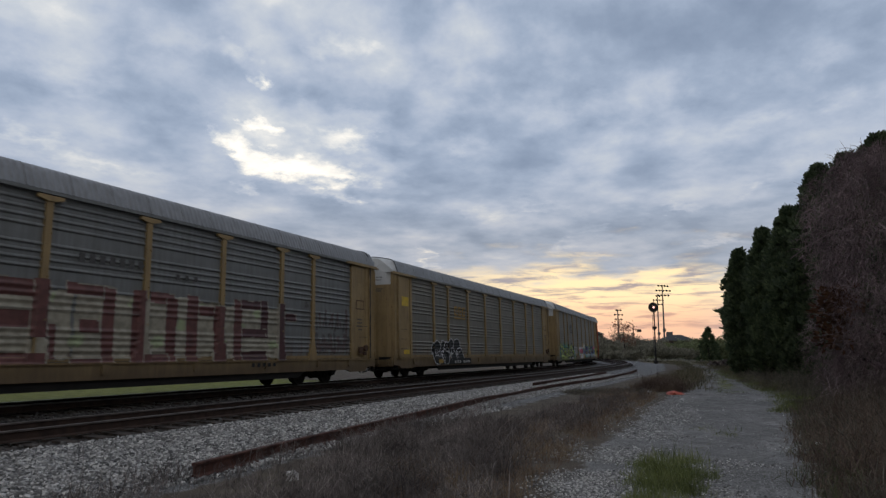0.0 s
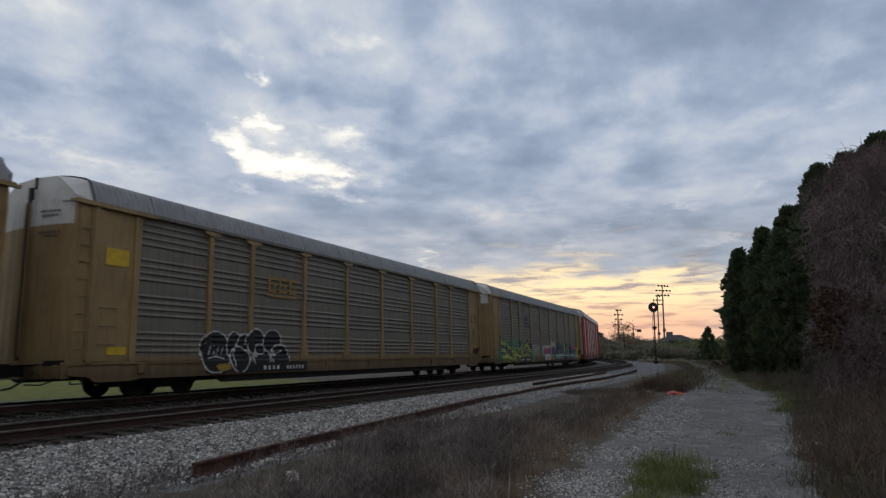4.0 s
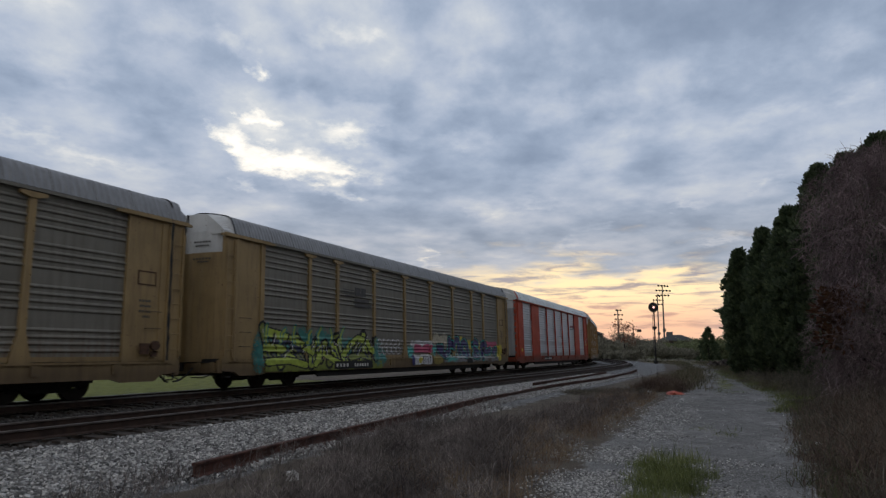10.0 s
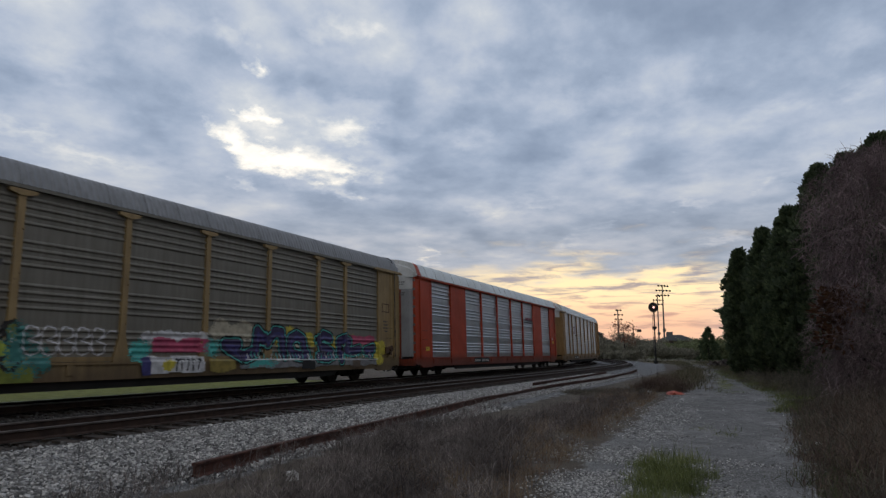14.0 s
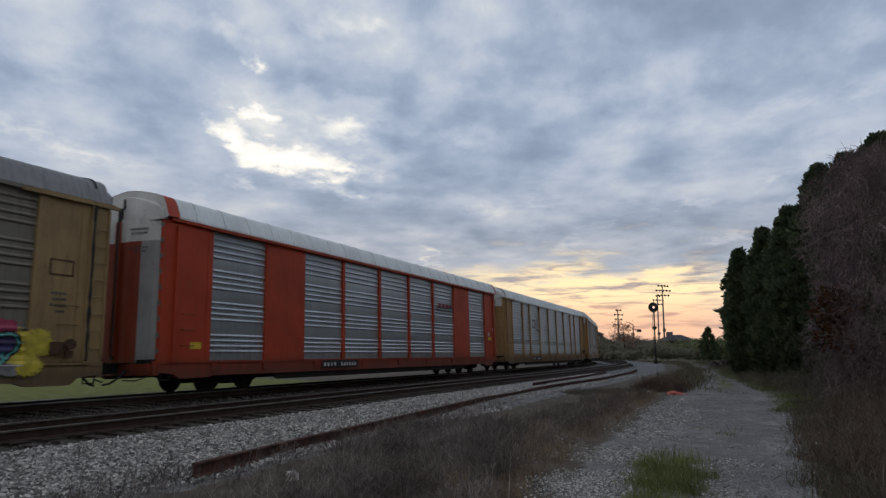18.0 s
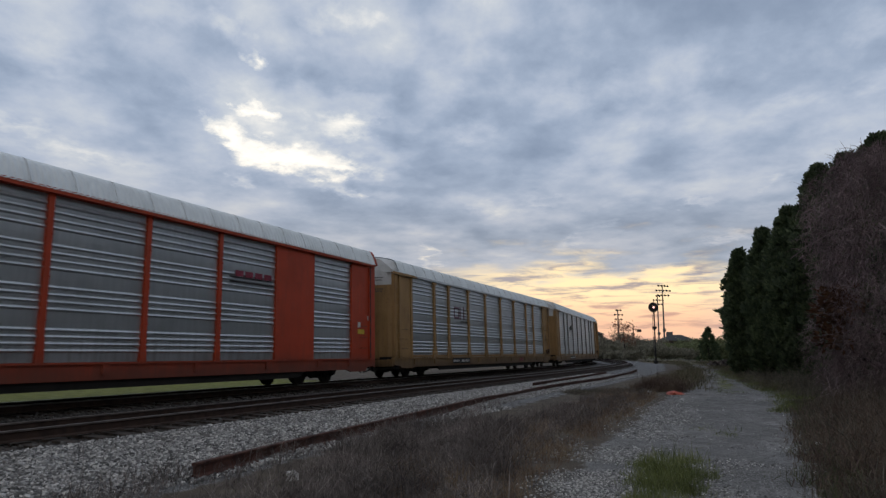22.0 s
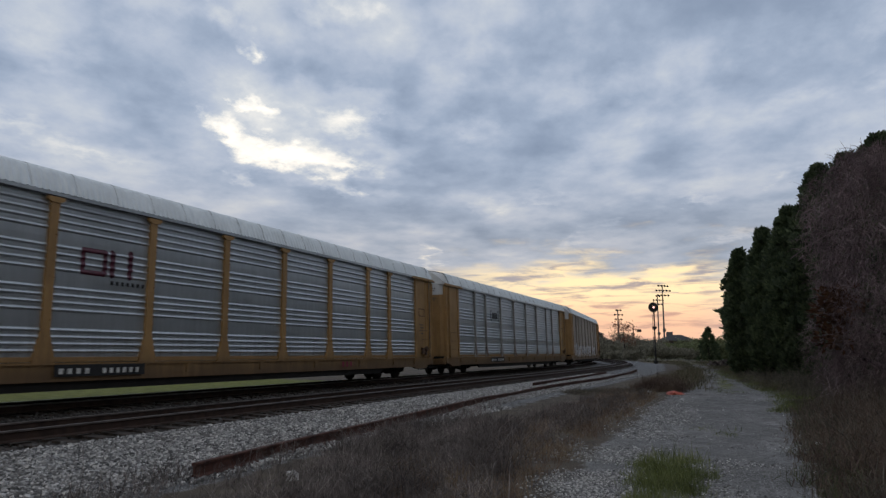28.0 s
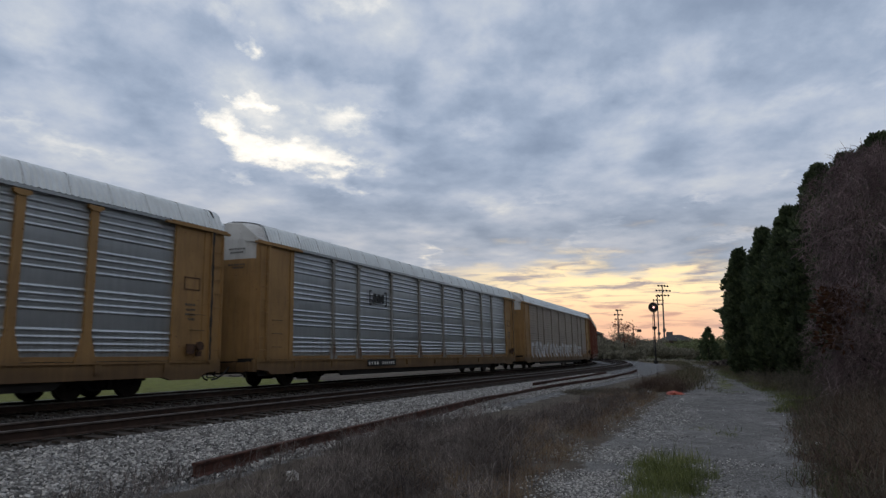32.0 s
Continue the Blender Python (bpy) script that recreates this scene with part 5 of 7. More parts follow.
def open_field(x, y, r):
    """The rough ground between the bend, the lane's ruts and the woods."""
    o, _ = track_off(x, y)
    d, k = near_seg(x, y, LANE)
    return o < -9.5 and d > lane_width(k) * (1.0 if r.random() < 0.8 else 0.6) and x < y * 0.55 and r.random() < 0.7 + 0.6 * noise.noise((x * 0.15, y * 0.08, 5.0))


weed_patch("field_weeds", "low brown and dim green weeds on the rough ground beyond", "weeds", in_band(2600, open_field, (9, 62), (29, 115), 128, (0.5, 1.3)), 16, 0.4, 0.2, 0.013, 0.7, M["field"], 138)
weed_patch("verge_grass", "dim green grass at the foot of the brush", "grass", in_band(650, lambda x, y, r: -0.5 < x - lane_right(y) < 1.6 and y > 18 and r.random() < 0.6 + 0.6 * noise.noise((x * 0.3, y * 0.3, 3)), (3, 30), (18, 60), 27), 16, 0.12, 0.12, 0.005, 0.5, M["grass"], 37)
weed_patch("grass_tuft", "bright green grass tuft in the middle of the lane", "grass", in_band(400, lambda x, y, r: math.hypot((x - 0.33 * y) / 0.5, (y - 8.9) / 1.6) + 1.3 * noise.noise((x * 2.6, y * 2.6, 1)) < 1 - 0.7 * r.random(), (1.5, 4.5), (7, 12), 28, (0.3, 1.5)), 15, 0.08, 0.11, 0.0035, 0.65, M["grass"], 38)
weed_patch("grass_strip", "small green grass patches growing in the lane", "grass", in_band(150, lambda x, y, r: math.hypot((x - 5.6) / 0.35, (y - 14.0) / 0.7) < 1 or (y > 26 and abs(x - 13.3 - (y - 31) * 0.40) < 0.55 and r.random() < 0.5 + noise.noise((x * 0.7, y * 0.4, 8.0))), (4, 24), (12, 58), 29), 14, 0.16, 0.06, 0.005, 0.6, M["grass"], 39)


def crown_quads(centres, sizes, outs, per, leaf, seed, droop=0.0):
    """Clumps of small leaf quads round each centre, facing outwards and up."""
    rg = np.random.default_rng(seed)
    C = np.repeat(np.asarray(centres, float), per, axis=0)
    S = np.repeat(np.asarray(sizes, float), per)[:, None]
    O = np.repeat(np.asarray(outs, float), per, axis=0)
    n = len(C)
    d = rg.normal(0, 1, (n, 3))
    d /= np.linalg.norm(d, axis=1)[:, None]
    P = C + d * S * rg.uniform(0.25, 1.0, (n, 1)) ** 0.6
    up = O * 0.7 + d * 0.8 + np.array([0, 0, 0.5 - droop])
    up /= np.linalg.norm(up, axis=1)[:, None]
    side = np.cross(up, rg.normal(0, 1, (n, 3)))
    side /= np.linalg.norm(side, axis=1)[:, None] + 1e-9
    L = leaf * rg.uniform(0.6, 1.5, (n, 1))
    a = P - side * L * 0.35
    b = P + side * L * 0.35
    c = P + up * L + side * L * 0.12
    e = P + up * L * 0.9 - side * L * 0.2
    V = np.stack([a, b, c, e], axis=1).reshape(-1, 3)
    Fc = np.arange(n * 4).reshape(-1, 4)
    return V, Fc


def tree_trunk(h, r, seed, limbs=10, spread=1.2, start=0.15):
    bm = bmesh.new()
    rr = random.Random(seed)
    p = Vector((0, 0, -0.1))
    k = 7
    pts = [p]
    for i in range(k):
        p = p + Vector((rr.uniform(-0.1, 0.1), rr.uniform(-0.1, 0.1), h / k))
        pts.append(p)
    for i, (a, b) in enumerate(zip(pts, pts[1:])):
        tube(bm, a, b, r * (1 - i / k) + 0.02, r * (1 - (i + 1) / k) + 0.02, 7)
    for i in range(limbs):
        u = rr.uniform(start, 0.95)
        a = pts[int(u * k)].lerp(pts[min(k, int(u * k) + 1)], u * k % 1)
        az = rr.uniform(0, 6.28)
        L = spread * (1.1 - u) * rr.uniform(0.6, 1.1) + 0.2
        mid = a + Vector((math.cos(az) * L * 0.6, math.sin(az) * L * 0.6, L * 0.3))
        tube(bm, a, mid, r * 0.3 * (1.1 - u), r * 0.18 * (1.1 - u) + 0.008, 5)
        tube(bm, mid, mid + Vector((math.cos(az + 0.3) * L * 0.5, math.sin(az - 0.2) * L * 0.5, L * 0.5)), r * 0.18 * (1.1 - u) + 0.008, 0.006, 5)
    return bm


def cedar(x, y, h, radius, seed, label, clumps=620, leaf=0.15, per=36):
    """A dense columnar evergreen with a ragged outline."""
    rr = random.Random(seed)
    tree = empty("evergreen_tree", pose(x, y, ground_height(x, y) - 0.03))
    tagged(tree, label, "tree", "evergreens beside the lane")
    part("trunk", tree_trunk(h * 0.93, 0.16, seed, 14, radius * 0.65), M["bark"], tree)
    C, S, O = [], [], []
    lobes = [(rr.uniform(0, 6.28), rr.uniform(0.1, 0.95), rr.uniform(0.75, 1.2)) for _ in range(16)]
    for i in range(clumps):
        u = rr.uniform(0.01, 1.0)
        az = rr.uniform(0, 6.28)
        prof = min(1.0, (1 - u) * 2.7 + 0.10) ** 0.8 * (0.72 + 0.28 * min(1, u * 6))
        bulge = 1.0
        for la, lu, lk in lobes:
            w = math.exp(-((u - lu) / 0.09) ** 2) * max(0, math.cos(az - la)) ** 2
            bulge += (lk - 0.9) * w
        inner = i % 5 < 2
        rad = radius * prof * bulge * (rr.uniform(0.15, 0.6) if inner else rr.uniform(0.62, 1.04) if i % 7 else rr.uniform(0.98, 1.22))
        C.append((math.cos(az) * rad, math.sin(az) * rad, 0.25 + u * (h - 0.3)))
        S.append((0.55 if inner else rr.uniform(0.16, 0.38) if i % 7 else 0.13) * (0.55 + 0.45 * prof))
        O.append((math.cos(az) * 0.8, math.sin(az) * 0.8, 0.5))
    for i in range(10):   # ragged tips
        az = rr.uniform(0, 6.28)
        C.append((math.cos(az) * 0.25, math.sin(az) * 0.25, h - rr.uniform(0, 0.5)))
        S.append(0.16)
        O.append((0, 0, 1))
    V, Fc = crown_quads(C, S, O, per, leaf, seed)
    part("crown", raw_mesh("crown", V, Fc, M["cedar"]), None, tree)
    return tree


cedar(22.25, 48.0, 9.2, 1.15, 41, "dark evergreen at the far end of the row by the lane", 560, 0.17)
cedar(21.6, 43.0, 9.8, 1.2, 42, "slim dark evergreen in the row by the lane", 560, 0.17)
cedar(20.9, 38.3, 10.3, 1.3, 43, "tall dark evergreen in the row by the lane", 640, 0.17)
cedar(21.3, 35.5, 12.1, 1.75, 44, "tall broad dark evergreen in the row by the lane", 800, 0.16)
cedar(19.5, 30.2, 11.1, 1.7, 45, "broad dark evergreen leaning over the vine thicket", 820, 0.15)
cedar(18.9, 27.0, 10.95, 1.7, 46, "broad dark evergreen behind the vine thicket", 820, 0.15)
cedar(18.4, 23.6, 9.9, 1.8, 47, "broad dark evergreen at the near end of the row", 700, 0.15)


# unseen trees added past the camera, darkening what the wagon sides reflect
screen_tree = cedar(18.2, 17.2, 9.4, 1.75, 48, "unseen added evergreen that darkens reflections on the wagons", 260, 0.42, 13)
for k in range(8):
    rx, ry = 18.0 - 0.35 * k + rng.uniform(-0.5, 0.5), 13.2 - k * 4.3
    copy_thing(screen_tree, pose(rx, ry, -0.05, 0, 0, 40 * k)).scale = (1.25, 1.25, rng.uniform(0.9, 1.08))
# taller unseen trees just outside the view, for the upper panels' reflections
for k in range(14):
    ry = 58.0 - k * 5.6
    rx = max(24.0, ry * 0.70 + 6.2) + rng.uniform(0, 0.8)
    copy_thing(screen_tree, pose(rx, ry, -0.05, 0, 0, 55 * k)).scale = (1.9, 1.9, rng.uniform(1.65, 1.95))


# added trees hidden behind the visible row, closing bright gaps in the reflections
for k, (rx, ry) in enumerate(((29.8, 58), (33.5, 64), (37, 70), (40, 76), (43.5, 82), (47, 88), (50.5, 95), (55, 103), (60, 112), (66, 123), (72, 134), (79, 147))):
    copy_thing(screen_tree, pose(rx, ry, -0.05, 0, 0, 70 * k)).scale = (1.9, 1.9, 1.1)
for k in range(7):
    copy_thing(screen_tree, pose(29.4 + 2.5 * k, 62.0 + 5.3 * k, -0.05, 0, 0, 60 * k)).scale = (0.95, 0.95, 1.05)


def vine_tangle():
    """A tree smothered in bare drooping vines."""
    rr = random.Random(77)
    tree = empty("vine_covered_tree", pose(13.3, 18.6, 0))
    tagged(tree, "leafless tree smothered in drooping grey-brown vines", "tree")
    part("trunk", tree_trunk(6.2, 0.2, 78, 26, 2.6), M["bark"], tree)
    rg = np.random.default_rng(79)
    n = 46000
    u = rg.uniform(0, 1, n)
    az = rg.uniform(0, 2 * np.pi, n)
    prof = np.sqrt(np.maximum(0.02, 1 - (np.abs(u - 0.42) / 0.62) ** 2.4))
    lump = 1 + 0.16 * np.sin(az * 3 + u * 7) + 0.1 * np.sin(az * 7 - u * 13)
    rad = 2.35 * prof * lump * rg.uniform(0.6, 1.03, n)
    P = np.stack([np.cos(az) * rad, np.sin(az) * rad, 0.3 + u * 7.4], axis=1)
    L = rg.lognormal(-1.45, 0.45, n)[:, None]
    t = np.stack([np.cos(az + rg.normal(0, 1.2, n)) * 0.5, np.sin(az + rg.normal(0, 1.2, n)) * 0.5, rg.normal(-0.35, 0.6, n)], axis=1)
    t /= np.linalg.norm(t, axis=1)[:, None]
    side = np.cross(t, rg.normal(0, 1, (n, 3)))
    side /= np.linalg.norm(side, axis=1)[:, None]
    w = (0.004 + 0.006 * rg.random((n, 1)))
    m = P + t * L * 0.5 + np.array([0, 0, 0.10]) * L
    e = P + t * L
    V = np.stack([P - side * w, P + side * w, m + side * w * 0.8, m - side * w * 0.8, e + side * w * 0.3, e - side * w * 0.3], axis=1).reshape(-1, 3)
    q = np.array([(0, 1, 2, 3), (3, 2, 4, 5)])
    Fc = (q[None] + (np.arange(n) * 6)[:, None, None]).reshape(-1, 4)
    part("vines", raw_mesh("vines", V, Fc, M["vine"]), None, tree, "tangle of bare brown vines")
    # long pale stems that show against the mass
    for i in range(9):
        a = rr.uniform(3.2, 5.0)
        z = rr.uniform(1.2, 5.5)
        p = Vector((math.cos(a) * 2.3, math.sin(a) * 2.3, z))
        pts = [p]
        d = Vector((rr.uniform(-0.4, 0.4), rr.uniform(-0.2, 0.2), rr.uniform(0.1, 0.5)))
        for k in range(5):
            pts.append(pts[-1] + d * 0.6)
            d = d + Vector((rr.uniform(-0.25, 0.25), rr.uniform(-0.1, 0.1), -0.22))
        bm = bmesh.new()
        bent(bm, pts, 0.012, 4)
        part("stem", bm, M["vine"], tree, "pale hanging stem")
    C = [(-2.05 + rr.uniform(-0.3, 0.35), -0.2 + rr.uniform(-0.5, 0.5), rr.uniform(1.9, 3.4)) for _ in range(22)]
    V, Fc = crown_quads(C, [0.3] * 22, [(-1, -0.3, 0.2)] * 22, 26, 0.13, 80, 0.6)
    part("browned_branch", raw_mesh("browned_branch", V, Fc, M["rusty_leaf"]), None, tree, "rust-brown dead evergreen branch")
    return tree


vine_tangle()


def shrub(name, x, y, h, radius, seed, material, label, category="shrub", clumps=60, per=26, leaf=0.3, group="", trunk_part=True, squat=0.0):
    """A small tree or shrub: stems and a loose crown of leaves."""
    rr = random.Random(seed)
    t = empty(name, pose(x, y, -0.1))
    tagged(t, label, category, group)
    if trunk_part:
        part("trunk", tree_trunk(h * 0.85, 0.03 + h * 0.018, seed, 12, radius * 1.1, 0.25), M["bark"], t)
    C, S, O = [], [], []
    for i in range(clumps):
        az, u = rr.uniform(0, 6.28), rr.random()
        el = rr.uniform(-0.5 - squat, 1.0)
        rad = radius * math.sqrt(max(0.05, 1 - el * el * 0.8)) * rr.uniform(0.35, 1.08)
        C.append((math.cos(az) * rad, math.sin(az) * rad, h * (0.58 + 0.36 * el) * rr.uniform(0.9, 1.06)))
        S.append(radius * rr.uniform(0.16, 0.34))
        O.append((math.cos(az), math.sin(az), 0.5))
    V, Fc = crown_quads(C, S, O, per, leaf, seed)
    part("crown", raw_mesh("crown", V, Fc, material), None, t)
    return t


# ---- the distance ----
rr = random.Random(90)
G = "trees beyond the bend"
shrub("budding_tree", 46.0, 165, 9.6, 3.7, 101, M["leaf_red"], "thin budding tree with sparse reddish leaves", "tree", 90, 15, 0.22, G)
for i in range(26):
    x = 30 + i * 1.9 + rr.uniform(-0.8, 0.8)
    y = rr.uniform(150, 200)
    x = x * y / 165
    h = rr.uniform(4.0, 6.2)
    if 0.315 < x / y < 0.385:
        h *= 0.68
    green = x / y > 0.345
    shrub("small_tree", x, y, h, rr.uniform(2.0, 3.4), 110 + i, M["leaf_far"] if green else M["leaf_hazy"], "fresh green spring tree on the skyline" if green else "dark leafy tree on the skyline beyond the bend", "tree", 70, 40, 0.26, G, True, 0.35)
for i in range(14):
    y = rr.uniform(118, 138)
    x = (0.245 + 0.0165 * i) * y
    shrub("dark_shrub", x, y, rr.uniform(1.2, 2.0) if i < 4 else rr.uniform(2.0, 3.4), rr.uniform(1.6, 2.4), 150 + i, M["leaf_hazy"] if i < 9 else M["leaf_far"], "dark rounded shrub beyond the lane", "shrub", 60, 40, 0.2, "shrubs beyond the lane", True, 0.45)
for i in range(5, 18):
    y = rr.uniform(60, 100)
    x = (0.40 + 0.0075 * i) * y + rr.uniform(-1, 1)
    shrub("brush_clump", x, y, rr.uniform(0.3, 0.5) if i < 9 else rr.uniform(0.9, 1.5), rr.uniform(1.0, 1.8), 180 + i, M["weed"], "low brown brush clump beside the lane", "brush", 40, 24, 0.2, "brush along the lane", False, 0.6)
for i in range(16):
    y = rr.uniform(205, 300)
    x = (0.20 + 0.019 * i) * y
    shrub("skyline_tree", x, y, rr.uniform(6.5, 9.5), rr.uniform(3, 5), 210 + i, M["leaf_hazy"] if i % 3 else M["leaf_far"], "distant bare and leafy tree on the skyline", "tree", 56, 34, 0.32, G, True, 0.4)


def far_conifer(x, y, h, seed):
    t = empty("young_conifer", pose(x, y, -0.1))
    tagged(t, "small dark conical evergreen standing alone", "tree")
    part("trunk", tree_trunk(h * 0.9, 0.1, seed, 10, 1.0), M["bark"], t)
    q = random.Random(seed)
    C, S, O = [], [], []
    for i in range(200):
        u, az = q.random() ** 1.3, q.uniform(0, 6.28)
        rad = 1.95 * (1 - u) ** 0.7 * q.uniform(0.5, 1.1)
        C.append((math.cos(az) * rad, math.sin(az) * rad, 0.4 + u * (h - 0.4)))
        S.append(0.32)
        O.append((math.cos(az), math.sin(az), 0.3))
    V, Fc = crown_quads(C, S, O, 22, 0.24, seed)
    part("crown", raw_mesh("crown", V, Fc, M["cedar"]), None, t)


far_conifer(49.0, 120.0, 6.1, 301)


def floodlight_tower(x, y, h, rows, label):
    """Tall sports-field pole with rows of lamps on crossarms."""
    t = empty("floodlight_tower", pose(x, y, 0, 0, 0, 14))
    tagged(t, label, "light tower", "floodlights of the sports field")
    bm = bmesh.new()
    tube(bm, (0, 0, 0), (0, 0, h), 0.42, 0.24, 10)
    part("pole", bm, M["galv"], t)
    for k, (n, w) in enumerate(rows):
        z = h - 0.4 - k * 2.1
        bm = bmesh.new()
        box(bm, -w, w, -0.12, 0.12, z - 0.12, z + 0.12)
        arm = part("crossarm", bm, M["galv"], t)
        for i in range(n):
            xx = -w + 2 * w * i / (n - 1)
            bm = bmesh.new()
            tube(bm, (xx, -0.25, z + 0.25), (xx, -0.8, z - 0.12), 0.26, 0.46, 8)
            tube(bm, (xx, 0, z), (xx, -0.3, z + 0.25), 0.1, 0.1, 5)
            part("lamp", bm, M["signal"], arm, "unlit floodlight")
    bm = bmesh.new()
    box(bm, -0.45, 0.75, -0.35, 0.35, h * 0.34, h * 0.34 + 1.3)
    part("control_box", bm, M["galv"], t)


floodlight_tower(98.9, 290.0, 31.5, ((4, 2.3), (5, 3.4), (4, 2.6)), "tall floodlight tower with three rows of lamps")
floodlight_tower(109.8, 330.0, 30.4, ((2, 0.9), (4, 2.6), (3, 2.2)), "tall floodlight tower partly behind the signal")
floodlight_tower(81.2, 300.0, 21.1, ((2, 1.1), (3, 1.9), (2, 1.4)), "shorter floodlight tower beside the budding tree")


def railway_signal():
    """A mast with one large round target and its lit lamp."""
    t = empty("railway_signal", pose(31.0, 95.0, -0.1))
    tagged(t, "black round-target railway signal lit on a slim mast", "railway signal")
    bm = bmesh.new()
    tube(bm, (0, 0, 0), (0, 0, 9.0), 0.10, 0.075, 10)
    tube(bm, (0, 0, 0), (0, 0, 0.5), 0.3, 0.3, 10)
    tube(bm, (0, 0, 9.0), (0, 0, 9.15), 0.13, 0.02, 8)
    part("mast", bm, M["signal"], t)
    bm = bmesh.new()
    face = -0.32
    tube(bm, (-0.15, face, 8.2), (-0.15, face + 0.05, 8.2), 0.72, 0.72, 28)
    tube(bm, (-0.15, face + 0.05, 8.2), (-0.15, 0.15, 8.2), 0.3, 0.25, 12)
    target = part("target", bm, M["signal"], t, "round black backing disc")
    bm = bmesh.new()
    n = 12
    for i in range(n // 2 + 1):
        a0, a1 = math.pi * i / (n // 2 + 1), math.pi * (i + 1) / (n // 2 + 1)
        bm.faces.new([bm.verts.new(q) for q in ((-0.15 + 0.2 * math.cos(a0), face, 8.2 + 0.2 * math.sin(a0)), (-0.15 + 0.2 * math.cos(a1), face, 8.2 + 0.2 * math.sin(a1)), (-0.15 + 0.2 * math.cos(a1), face - 0.35, 8.17 + 0.2 * math.sin(a1)), (-0.15 + 0.2 * math.cos(a0), face - 0.35, 8.17 + 0.2 * math.sin(a0)))])
    part("hood", bm, M["signal"], target)
    bm = bmesh.new()
    tube(bm, (-0.10, face - 0.03, 8.2), (-0.10, face - 0.005, 8.2), 0.13, 0.13, 14)
    part("lens", bm, glow("signal_lamp", (1.0, 0.5, 0.4), 3.0), target, "lit pale red lamp")
    bm = bmesh.new()
    box(bm, -0.35, 0.35, -0.12, 0.12, 5.3, 5.42)
    box(bm, -0.28, 0.28, -0.1, 0.1, 5.02, 5.3)
    part("number_plate", bm, M["signal"], t, "small dark plate on the mast")
    bm = bmesh.new()
    for s in (-0.16, 0.16):
        tube(bm, (s, 0.2, 0.3), (s, 0.2, 7.6), 0.025, n=5)
    for k in range(18):
        tube(bm, (-0.16, 0.2, 0.6 + k * 0.4), (0.16, 0.2, 0.6 + k * 0.4), 0.018, n=5)
    part("ladder", bm, M["signal"], t)


railway_signal()


def utility_pole(x, y, h, label):
    t = empty("utility_pole", pose(x, y, 0))
    tagged(t, label, "pole")
    bm = bmesh.new()
    tube(bm, (0, 0, 0), (0, 0, h), 0.2, 0.14, 8)
    part("pole", bm, M["pole"], t)
    bm = bmesh.new()
    box(bm, 0.1, 2.4, -0.08, 0.08, h - 1.6, h - 1.45)
    part("arm", bm, M["pole"], t)
    bm = bmesh.new()
    bevel_box(bm, 1.1, 2.5, -0.25, 0.25, h - 2.3, h - 1.62, 0.1)
    part("lamp_head", bm, M["signal"], t)


utility_pole(58.7, 200.0, 10.0, "thin utility pole with one side lamp")


def far_house(x, y, w, d, h, label, turn, wallm, roofm, windows, hip=1.6, over=0.7):
    t = empty("building", pose(x, y, 0, 0, 0, turn))
    tagged(t, label, "building", "buildings beyond the tracks")
    bm = bmesh.new()
    box(bm, -w / 2, w / 2, -d / 2, d / 2, 0, h)
    wall = part("wall", bm, wallm, t)
    bm = bmesh.new()
    a, b = w / 2 + over, d / 2 + over
    v = [bm.verts.new(q) for q in ((-a, -b, h), (a, -b, h), (a, b, h), (-a, b, h), (-a + b, 0, h + hip), (a - b, 0, h + hip))]
    for f in ((3, 2, 1, 0), (0, 1, 5, 4), (1, 2, 5), (2, 3, 4, 5), (3, 0, 4)):
        bm.faces.new([v[i] for i in f])
    part("roof", bm, roofm, t)
    for i in range(windows):
        xx = -w / 2 + w * (i + 0.5) / windows
        for z in ([h * 0.55] if h < 5 else [h * 0.22, h * 0.66]):
            bm = bmesh.new()
            box(bm, xx - 0.6, xx + 0.6, -d / 2 - 0.06, -d / 2 + 0.02, z, z + 1.4)
            wi = part("window", bm, M["signal"], wall)
            bm = bmesh.new()
            box(bm, xx - 0.7, xx + 0.7, -d / 2 - 0.1, -d / 2 - 0.062, z - 0.12, z - 0.02)
            part("sill", bm, M["galv"], wi)
    return t


M["wall_far"] = plain("dull_brick", (0.11, 0.075, 0.06), 0.85, 0.0, 0.2, 0.5)
M["roof_far"] = plain("dark_shingle", (0.05, 0.046, 0.045), 0.9, 0.0, 0.2, 0.8)
far_house(42.0, 205.0, 16.0, 9.0, 7.0, "two-storey brick building with a hipped roof behind the train", -12, M["wall_far"], M["roof_far"], 5, 2.0)
far_house(94.0, 262.0, 14.0, 10.0, 6.2, "low building with a dark hipped roof among trees", -18, M["wall_far"], M["roof_far"], 4, 2.4)
bm = bmesh.new()
bevel_box(bm, -1.3, 1.3, -1.0, 1.0, 0, 10.1, 0.1)
hut = new("stair_tower", mesh_of(bm, "stair_tower", M["galv"]))
hut.matrix_basis = pose(96.0, 275.0, 0, 0, 0, -18)
tagged(hut, "pale square tower rising behind the hipped roof", "building")

# ---- litter ----
M["litter"] = plain("dirty_white_plastic", (0.62, 0.62, 0.6), 0.5, 0.0, 0.2, 9.0)
M["litter_red"] = plain("faded_red_plastic", (0.42, 0.085, 0.05), 0.55, 0.0, 0.3, 5.0)


